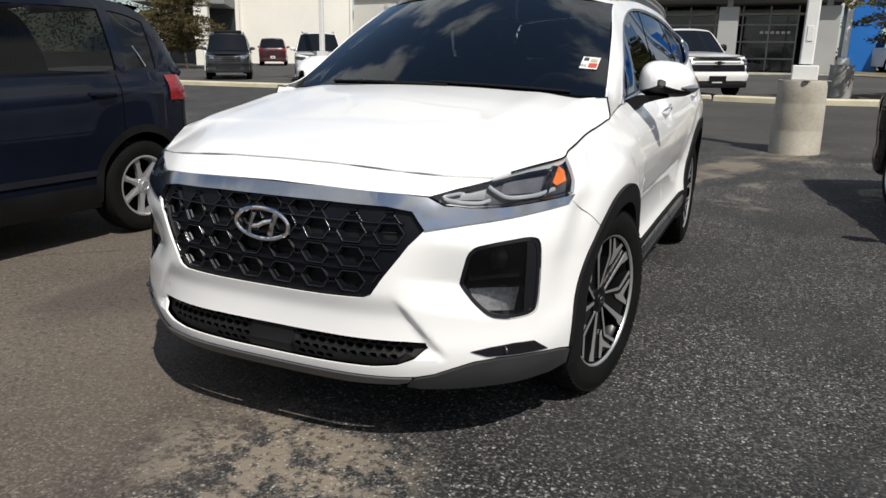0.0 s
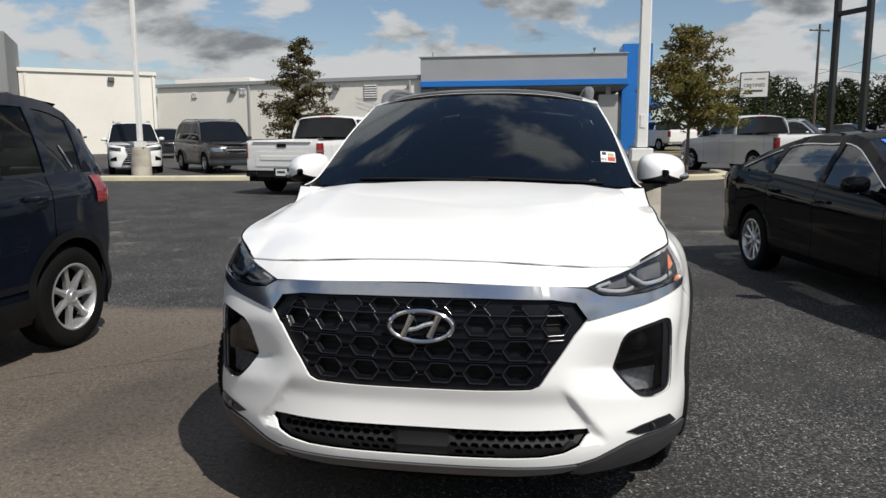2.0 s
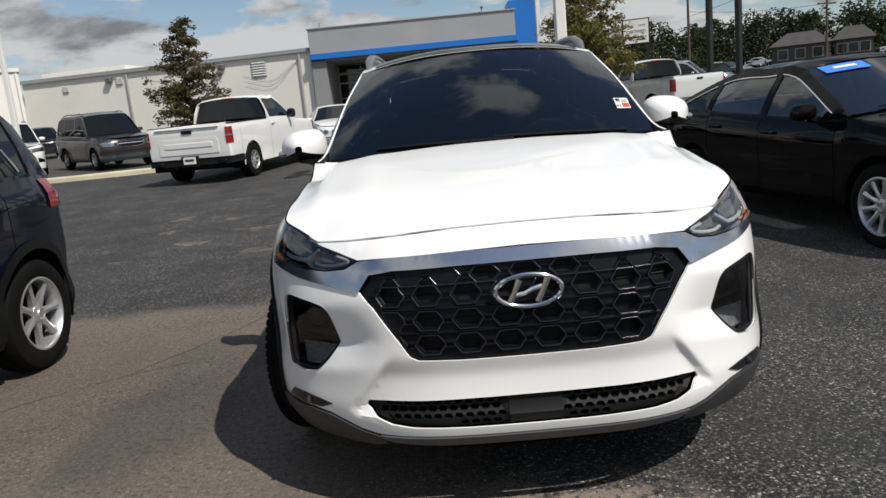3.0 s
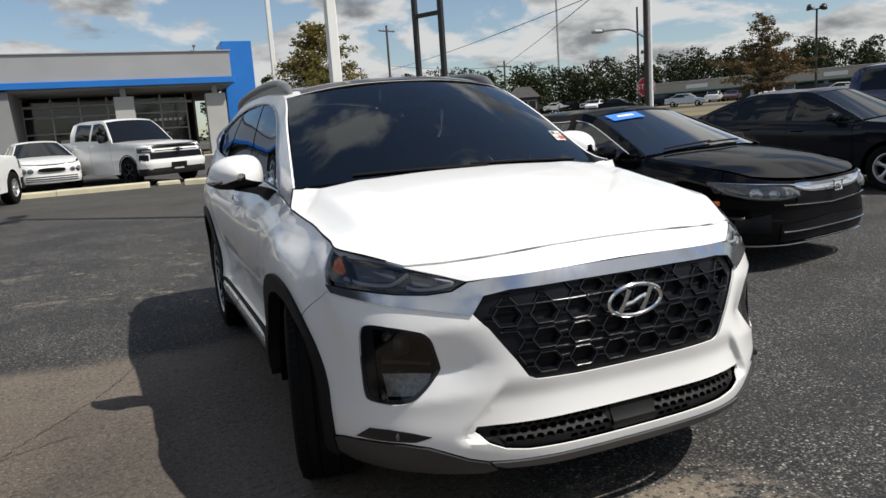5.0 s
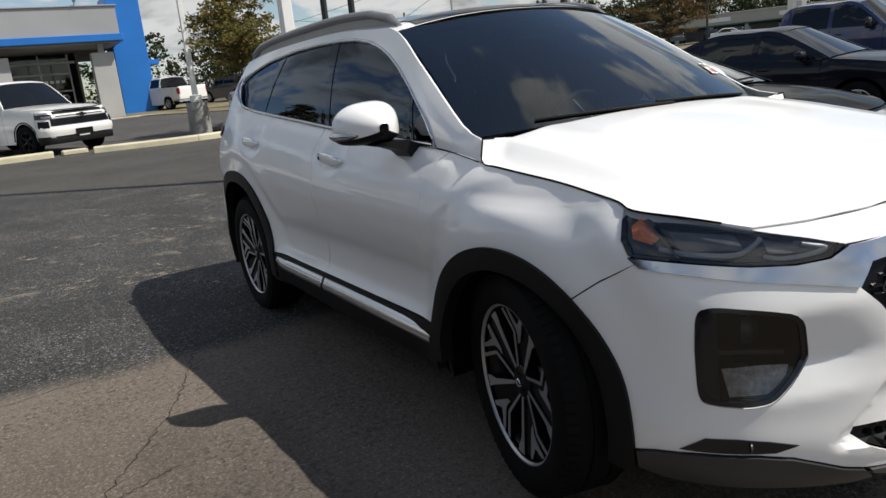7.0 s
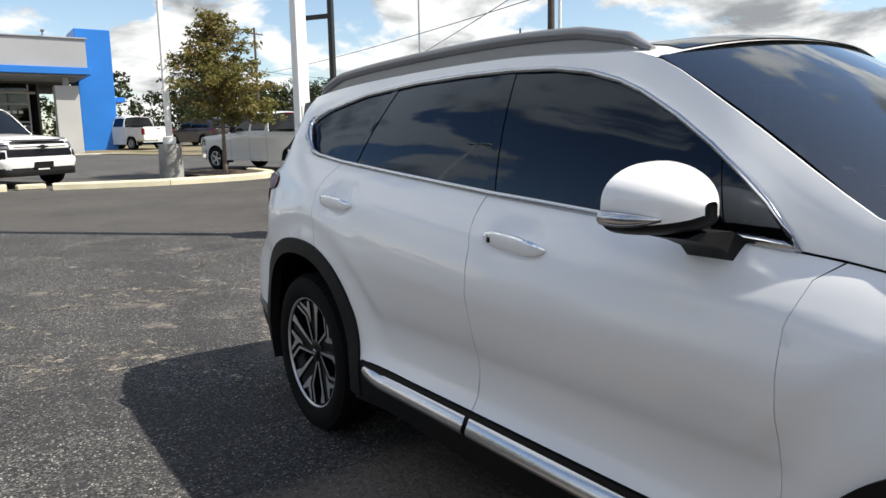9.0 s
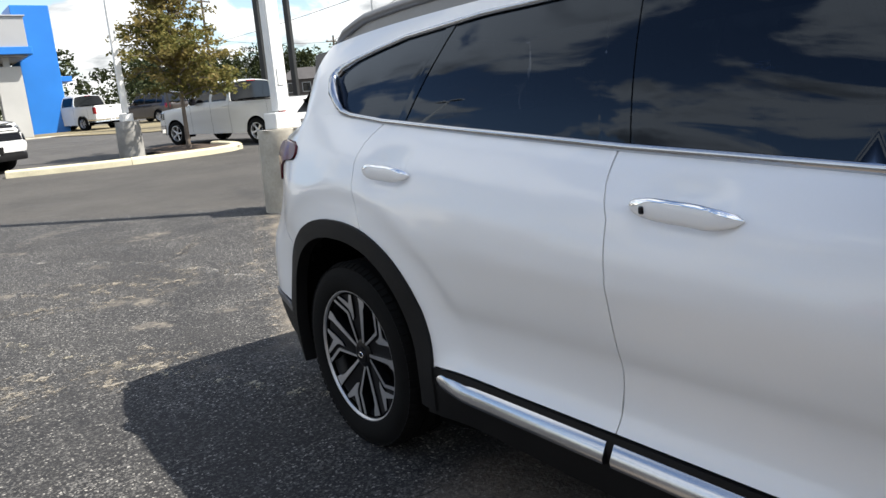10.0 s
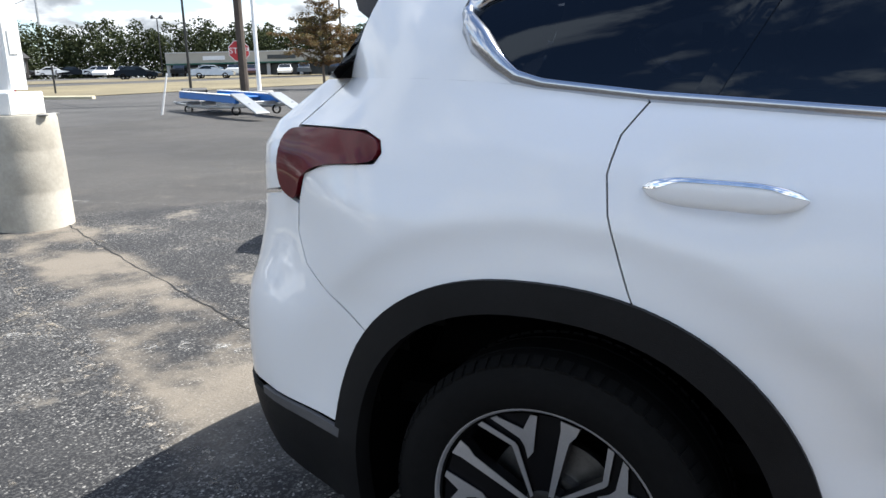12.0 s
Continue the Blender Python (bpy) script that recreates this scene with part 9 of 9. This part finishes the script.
def foot_z(x, y):
    d = math.hypot(x, y)
    return rise(x, y) if d < 140 else rise(x * 150 / d, y * 150 / d) - 1.5


def utility_pole(x, y, tall, label, arm=None, mat=None, r=0.15, cross=False):
    p = thing("utility_pole", label, "pole", Matrix.Translation((x, y, foot_z(x, y) - 0.05)))
    part("shaft", Geo().tube([(0, 0, 0), (0, 0, tall)], [r, r * 0.7], 10, up=(0, 1, 0)), mat or WOOD_POLE, p)
    if cross:
        part("crossarm", Geo().box((0, 0, tall - 0.6), (2.2, 0.12, 0.12), 0.01, Matrix.Rotation(radians(20), 4, "Z")), WOOD_POLE, p)
        for k in (-0.9, -0.3, 0.3, 0.9):
            part("insulator", Geo().lathe([(0.03, 0), (0.06, 0.06), (0.03, 0.16), (0.001, 0.17)], 8, "z", Matrix.Translation((k, k * 0.36, tall - 0.54))), GALV, p)
    if arm:
        part("lamp_arm", Geo().tube(curve([(0, 0, arm[2] - 0.5), (arm[0] * 0.4, arm[1] * 0.4, arm[2] - 0.05), (arm[0], arm[1], arm[2])], 6), 0.035, 6), GALV, p)
        part("lamp_head", Geo().box((arm[0] * 1.12, arm[1] * 1.12, arm[2]), (0.5, 0.3, 0.13), 0.04), GALV, p)
    return p


utility_pole(18.75, 20.65, 11.5, "dark timber utility pole with a street-lamp arm", (-1.4, 1.1, 4.4), r=0.17)
utility_pole(17.05, 18.38, 9.5, "slim white steel pole beside the utility pole", mat=POLE_WHITE, r=0.075)
single("pole_footing", Geo().lathe([(0.5, -0.05), (0.48, 0.5), (0.44, 0.55), (0.001, 0.56)], 20, "z", Matrix.Translation((17.05, 18.38, ground_z(17.05, 18.38)))), CONCRETE_GREY, "round concrete footing of the slim pole", "footing")
utility_pole(25.3, 71.4, 11.0, "timber utility pole with crossarm", cross=True)
utility_pole(31.0, 36.7, 7.5, "thin dark pole by the verge", mat=BLACK_STEEL, r=0.09)
utility_pole(36.0, 65.1, 6.3, "timber pole by the far houses", cross=True, r=0.13)
utility_pole(106.2, 164.5, 58, "very tall thin lattice radio mast", mat=GALV, r=0.30)
# overhead wires
for k, (a, b, sag) in enumerate((((18.75, 20.65, 8.0), (36.0, 65.1, 8.0), 0.15), ((18.75, 20.65, 7.2), (25.3, 71.4, 8.5), 0.3), ((18.75, 20.65, 9.6), (70, -10, 12), 1.0), ((36.0, 65.1, 7.9), (25.3, 71.4, 9.0), 0.3))):
    a, b = Vector(a), Vector(b)
    pts = [a.lerp(b, t) - Vector((0, 0, sag * 4 * t * (1 - t))) for t in np.linspace(0, 1, 14)]
    single("overhead_wire", Geo().tube(pts, 0.022, 4), BLACK_STEEL, "dark sagging overhead power wire", "wire")


def frame_sign():
    """Two dark posts with rungs that carry a tall sign above the view."""
    s = thing("pylon_sign", "tall black two-post sign frame", "sign", Matrix.Translation((14.12, 32.95, rise(14.12, 32.95))) @ Matrix.Rotation(radians(-58), 4, "Z"))
    for x in (-0.85, 0.85):
        part("post", Geo().box((x, 0, 5.0), (0.26, 0.26, 10.1), 0.02), BLACK_STEEL, s)
    part("rung", Geo().box((0, 0, 6.7), (1.5, 0.20, 0.22), 0.02), BLACK_STEEL, s)
    part("head_panel", Geo().box((0, 0, 11.2), (2.9, 0.45, 2.3), 0.05), GREY_METAL, s)


frame_sign()


def certified_sign():
    s = thing("certified_sign", "white board in a black frame on two posts", "sign", Matrix.Translation((12.67, 43.99, rise(12.67, 43.99))) @ Matrix.Rotation(radians(-14), 4, "Z"))
    zc = 5.29 - rise(12.67, 43.99)
    part("frame", Geo().box((0, 0, zc), (1.72, 0.16, 1.62), 0.02), BLACK_STEEL, s)
    part("board", Geo().box((0, -0.09, zc), (1.56, 0.03, 1.46), 0.005), PLATE_WHITE, s)
    for x in (-0.7, 0.7):
        part("post", Geo().box((x, 0, zc / 2 - 0.4), (0.12, 0.12, zc - 0.75)), BLACK_STEEL, s)
    for x in (-0.38, 0.38):
        part("emblem_bar", Geo().box((x, -0.11, zc + 0.38), (0.46, 0.012, 0.08), 0.004), GALV, s)
    flat_text("CERTIFIED", 0.27, INK, s, Matrix.Translation((0, -0.112, zc - 0.02)) @ Matrix.Rotation(radians(90), 4, "X"))
    part("text_bar", Geo().box((0, -0.11, zc - 0.36), (1.0, 0.012, 0.11), 0.003), INK, s)


certified_sign()


def twin_lamp(x, y, tall):
    p = thing("parking_lamp", "dark twin-head parking lamp pole", "light pole", Matrix.Translation((x, y, rise(x, y))), group="shopping centre lamps")
    part("shaft", Geo().tube([(0, 0, -0.05), (0, 0, tall)], [0.11, 0.08], 8, up=(0, 1, 0)), BLACK_STEEL, p)
    for s in (-1, 1):
        part("lamp_head", Geo().lathe([(0.05, 0.4), (0.20, 0.30), (0.34, 0.0), (0.30, -0.04), (0.001, -0.05)], 12, "z", Matrix.Translation((s * 0.45, -s * 0.25, tall + 0.05)) @ Matrix.Rotation(radians(25 * s), 4, "Y")), BLACK_STEEL, p)
    part("bracket", Geo().tube([(-0.45, 0.25, tall), (0.45, -0.25, tall)], 0.05, 6), BLACK_STEEL, p)


for x, y, tall in ((52.5, 40.5, 7.6), (68.0, 35.3, 6.6), (70.0, 83.9, 7.7)):
    twin_lamp(x, y, tall)


def store_pylon():
    p = thing("store_pylon", "white stone pylon sign with green metal cap", "sign", Matrix.Translation((48.3, 29.4, rise(48.3, 29.4))) @ Matrix.Rotation(radians(-35), 4, "Z"))
    part("shaft", Geo().box((0, 0, 2.7), (0.95, 0.95, 5.5), 0.03), STUCCO, p)
    part("capital", Geo().box((0, 0, 5.75), (1.5, 1.5, 0.95), 0.05), TILE_GREY, p)
    part("cap", Geo().box((0, 0, 6.32), (1.8, 1.8, 0.22), 0.06), GREEN_TRIM, p)
    for k in range(6):
        part("letter_bar", Geo().box((-0.03, -0.49, 1.6 + 0.55 * k), (0.34, 0.03, 0.36), 0.01), GREY_METAL, p)


store_pylon()


def strip_mall():
    m = thing("shopping_strip", "long low beige shopping strip with dark storefronts", "building")
    A, B = Vector((70.1, 83.2, 0)), Vector((118.0, 20.0, 0))
    d = (B - A).normalized()
    n = Vector((d.y, -d.x, 0))
    if n.x > 0:
        n = -n
    ang = math.atan2(d.y, d.x)
    R = Matrix.Rotation(ang, 4, "Z")
    L = (B - A).length

    def slab(s0, s1, z0, z1, depth, front, mat, nm):
        c = A + d * ((s0 + s1) / 2) + n * (front - depth / 2)
        return part(nm, Geo().box((c.x, c.y, (z0 + z1) / 2), (s1 - s0, depth, z1 - z0), 0.02, R), mat, m)

    slab(0, L, 4.85, 6.28, 14, 0.0, BEIGE, "parapet")
    slab(0, L, 4.75, 4.93, 14.4, 0.25, GREEN_TRIM, "canopy_edge")
    slab(0.4, L - 0.4, 2.0, 4.8, 10, -2.6, DARK_STORE, "store_wall")
    slab(0, L, 6.28, 6.42, 14.2, 0.1, TILE_GREY, "coping")
    for k in range(18):
        slab(k * L / 17.5, k * L / 17.5 + 0.5, 2.0, 4.8, 0.5, -0.2, TILE_GREY, "pillar")
    rnd = random.Random(4)
    for k in range(9):
        s = 5 + k * 8.8
        slab(s, s + rnd.uniform(2.5, 4.5), 5.3, 5.85, 0.1, 0.08, rnd.choice((PLATE_WHITE, DARK_STORE, PLATE_WHITE)), "sign_bar")
    for k in range(14):
        s = 2 + k * 5.9
        slab(s, s + 2.4, 2.4, 4.4, 0.05, -2.52, rnd.choice((GREEN_TRIM, DARK_STORE, GALV, DARK_STORE)), "shop_window")


strip_mall()


# far parked cars: one low-detail body each, shared meshes
def far_car_meshes():
    prof = [(-2.2, 0.35), (-2.25, 0.65), (-1.9, 0.82), (-1.0, 0.95), (-0.25, 1.40), (0.9, 1.43), (1.7, 1.02), (2.2, 0.95), (2.25, 0.40)]
    body = Geo()
    rows = []
    for sgn, k in ((-1, 1), (-0.82, 2), (0.82, 2), (1, 1)):
        rows.append([(0.88 * sgn if z < 0.99 else 0.72 * (1 if sgn > 0 else -1) * (1.0 if k == 1 else 0.9), y, z if k == 2 or z < 0.9 else z - 0.04) for y, z in prof])
    n = len(prof)
    body.add([p for r in rows for p in r], [(j * n + i, j * n + i + 1, (j + 1) * n + i + 1, (j + 1) * n + i) for j in range(3) for i in range(n - 1)] + [tuple(range(n)), tuple(3 * n + i for i in reversed(range(n)))])
    lift = lambda pts: [(x * 1.015, y, z + 0.012) for x, y, z in pts]
    side = lambda sgn: Geo().add(lift([(sgn * 0.80, -0.85, 0.98), (sgn * 0.80, 1.45, 1.02), (sgn * 0.755, 0.85, 1.34), (sgn * 0.755, -0.22, 1.33)]), [(0, 1, 2, 3)])
    win = [("side_window", side(-1)), ("side_window", side(1)), ("windscreen", Geo().add(lift([(-0.74, -1.0, 1.0), (0.74, -1.0, 1.0), (0.66, -0.28, 1.39), (-0.66, -0.28, 1.39)]), [(0, 1, 2, 3)])),
           ("rear_screen", Geo().add(lift([(-0.7, 1.66, 1.07), (0.7, 1.66, 1.07), (0.62, 0.94, 1.42), (-0.62, 0.94, 1.42)]), [(3, 2, 1, 0)]))]
    tyre = tyre_geo(0.32, 0.2, 0.2, 16, False)
    return body, win, tyre


def far_cars():
    body, win, tyre = far_car_meshes()
    paints = [WHITE_PAINT_B, SILVER_PAINT, GREY_PAINT, BLACK_PAINT, RED_PAINT, WHITE_PAINT_B]
    bodies = [mesh_of("body", body, p, 30) for p in paints]
    glass, wheel = [(nm, mesh_of(nm, g, BLACK_GLASS, 0)) for nm, g in win], mesh_of("tyre", tyre, RUBBER)
    names = ["white", "silver", "dark grey", "black", "maroon", "white"]
    rnd = random.Random(21)
    spots = []
    A, B = Vector((60.5, 84.0, 0)), Vector((109.0, 20.0, 0))
    for k in range(26):
        if rnd.random() < 0.78:
            p = A.lerp(B, (k + rnd.uniform(-0.2, 0.2)) / 25)
            spots.append((p.x, p.y, (0.80, 0.6) if rnd.random() < 0.5 else (-0.80, -0.6)))
    C, D = Vector((44, 112, 0)), Vector((66, 92, 0))
    for k in range(11):
        if rnd.random() < 0.85:
            p = C.lerp(D, (k + rnd.uniform(-0.2, 0.2)) / 10)
            spots.append((p.x, p.y, (0.75, -0.66)))
    for p in ((56.6, 60.7), (52, 67), (71, 52), (24.5, 60.0), (30.0, 86.0)):
        spots.append((*p, (0.6, -0.8)))
    for i, (x, y, hd) in enumerate(spots):
        k = rnd.randrange(6)
        c = thing("parked_car", names[k] + " car parked at the far shopping strip", "car", stand(x, y, hd), group="cars at the shopping strip")
        part("body", bodies[k], None, c)
        for nm, me in glass:
            part(nm, me, None, c)
        for yy in (-1.35, 1.35):
            for s in (-1, 1):
                part("tyre", wheel, None, c, m=Matrix.Translation((s * 0.80, yy, 0.32)))


far_cars()


# ---- recovery ramp lying by the exit ----
def ramp_frame():
    z = ground_z(14.1, 16.9)
    r = thing("folded_ramp", "blue and white steel vehicle ramp lying folded on the ground", "ramp", Matrix.Translation((14.1, 16.9, z)) @ Matrix.Rotation(radians(66), 4, "Z"))
    for y in (-0.62, 0.62):
        part("side_rail", Geo().box((0.2, y, 0.50), (4.6, 0.12, 0.20), 0.02, Matrix.Rotation(radians(-2), 4, "Y")), BLUE_PANEL, r, "blue steel channel rail")
        part("rail_cap", Geo().box((0.2, y, 0.615), (4.5, 0.15, 0.03), 0.008, Matrix.Rotation(radians(-2), 4, "Y")), POLE_WHITE, r)
        part("lower_rail", Geo().tube([(-2.9, y, 0.30), (-1.6, y, 0.22), (1.4, y, 0.22), (3.2, y, 0.34)], 0.045, 6), GALV, r)
        part("front_leaf", Geo().box((-2.75, y * 0.9, 0.33), (1.7, 0.38, 0.05), 0.01, Matrix.Rotation(radians(-17), 4, "Y")), GALV, r, "pale steel loading leaf")
    part("deck", Geo().box((0.5, 0, 0.53), (2.9, 1.05, 0.05), 0.01, Matrix.Rotation(radians(-2), 4, "Y")), BLUE_PANEL, r, "blue deck plate")
    for x in (-1.9, -0.7, 0.6, 1.9, 2.9):
        part("cross_member", Geo().box((x, 0, 0.32), (0.10, 1.35, 0.10), 0.01), GALV, r)
    part("winch", Geo().box((2.55, 0.1, 0.62), (0.45, 0.5, 0.26), 0.04).tube([(2.7, -0.3, 0.70), (2.7, 0.5, 0.70)], 0.09, 10), BLACK_STEEL, r)
    for x, y in ((-1.9, -0.6), (-1.9, 0.6), (-0.5, -0.62), (1.9, 0.62)):
        part("castor", Geo().lathe([(0.10, -0.04), (0.13, -0.03), (0.13, 0.03), (0.10, 0.04)], 14, "x", Matrix.Translation((x, y, 0.13))), RUBBER, r)
        part("castor_leg", Geo().box((x, y, 0.26), (0.08, 0.08, 0.22)), GALV, r)


ramp_frame()
single("leaning_stake", Geo().tube([(13.0, 18.6, ground_z(13.0, 18.6) - 0.02), (13.2, 18.43, 1.79)], [0.035, 0.025], 6), POLE_WHITE, "thin white marker stake leaning over", "stake")
single("short_post", Geo().tube([(22.9, 38.2, ground_z(22.9, 38.2) - 0.02), (22.9, 38.2, ground_z(22.9, 38.2) + 1.5)], 0.05, 6), BLACK_STEEL, "short dark post by the yellow kerb", "post")

# ---- far woods and houses ----
def woods():
    rnd = random.Random(31)
    g = Geo()

    def clump(x, y, z, r, n):
        for _ in range(n):
            v = Vector((rnd.gauss(0, 1), rnd.gauss(0, 1), rnd.gauss(0, 1))).normalized() * r * rnd.uniform(0.5, 1.05)
            c = Vector((x, y, z)) + Vector((v.x, v.y, v.z * 0.8))
            a = Vector((rnd.gauss(0, 1), rnd.gauss(0, 1), rnd.gauss(0, 0.7))).normalized()
            b = a.cross(Vector((rnd.gauss(0, 1), rnd.gauss(0, 1), rnd.gauss(0, 1)))).normalized()
            s = rnd.uniform(0.13, 0.34)
            g.add([c - a * s, c + b * s * 0.7, c + a * s * 0.9, c - b * s * 0.6], [(0, 1, 2, 3)])

    A = [(30, 128), (52, 128), (74, 122), (92, 108), (108, 94), (122, 80), (140, 62), (160, 40), (178, 12)]
    # unseen trees added behind the camera to darken the horizon in reflections
    A += [(182, -30), (160, -90), (100, -140), (20, -160), (-70, -150), (-140, -100), (-165, -30), (-150, 50), (-110, 110)]
    c = curve([(*p, 0) for p in A], 20)
    for i, p in enumerate(c):
        if rnd.random() < 0.03:
            continue
        x, y = p[0] + rnd.uniform(-3, 3), p[1] + rnd.uniform(-3, 3)
        base = 3.2
        tall = rnd.uniform(7.0, 9.8) * (1.0 if i < 95 else 0.72 if i < 170 else 1.15)
        if i < 170:
            # a second row closes the gaps
            for k in range(5):
                clump(x * 1.05 + rnd.uniform(-3, 3), y * 1.05 + rnd.uniform(-3, 3), base + tall * (0.05 + 0.19 * k), 2.6, 70)
        for k in range(7):
            hh = base + tall * (0.12 + 0.88 * k / 6)
            rr = (2.4 if k < 5 else 1.5) * rnd.uniform(0.7, 1.2)
            clump(x + rnd.uniform(-1.8, 1.8) * (1 if i < 170 else 3), y + rnd.uniform(-1.8, 1.8) * (1 if i < 170 else 3), hh - (0 if i < 170 else 3), rr * (1 if i < 170 else 1.9), 120 if i < 170 else 64)
    # sparser trees behind the showroom
    for x, y, top_ in ((12, 95, 8.5), (16, 92, 9.5), (20, 97, 7.5), (24, 90, 8.5), (28, 100, 9.0), (9, 100, 7.0), (34, 104, 8), (40, 112, 10)):
        for k in range(6):
            clump(x + rnd.uniform(-2, 2), y + rnd.uniform(-2, 2), 2.0 + (top_ - 2.0) * k / 5, 2.0 if k < 4 else 1.2, 130)
    single("far_woods", g, LEAF_GREEN, "dark green line of distant trees with uneven tops, added unseen ones behind", "trees", kind="stuff", smooth=0)


woods()


HOUSE_ROOF = surface("dark_shingle", (0.055, 0.052, 0.052), 0.9, 0, 0.2, 1, 0.15, 20, bump=0.4, bscale=20)
HOUSE_BROWN = surface("brown_house_siding", (0.075, 0.065, 0.058), 0.85, 0, 0.15, 0.8, 0.08, 10, bump=0.2, bscale=8)


def house(x, y, w, d, h, rot, wall, label):
    b = thing("house", label, "house", Matrix.Translation((x, y, rise(x, y) - 0.1)) @ Matrix.Rotation(radians(rot), 4, "Z"))
    part("wall", Geo().box((0, 0, h / 2), (w, d, h), 0.02), wall, b)
    rf = Geo().add([(-w / 2 - 0.4, -d / 2 - 0.4, h), (w / 2 + 0.4, -d / 2 - 0.4, h), (w / 2 + 0.4, d / 2 + 0.4, h), (-w / 2 - 0.4, d / 2 + 0.4, h), (-w / 4, 0, h + 1.8), (w / 4, 0, h + 1.8)],
                   [(0, 1, 5, 4), (1, 2, 5), (2, 3, 4, 5), (3, 0, 4), (3, 2, 1, 0)])
    part("roof", rf, HOUSE_ROOF, b, smooth=0)
    for k in (-0.3, 0.0, 0.3):
        win = part("window", Geo().box((k * w, -d / 2 - 0.02, h * 0.55), (1.1, 0.08, 1.2), 0.01), BLACK_GLASS, b)
        part("frame", Geo().box((k * w, -d / 2 - 0.01, h * 0.55), (1.3, 0.05, 1.4), 0.01), TILE_GREY, win)


house(49.5, 97.7, 7.0, 6, 2.5, -28, HOUSE_BROWN, "dark brown house with grey hip roof among trees")
house(57.4, 98.9, 4.6, 5, 2.6, -30, HOUSE_BROWN, "dark brown house with steep grey roof among trees")
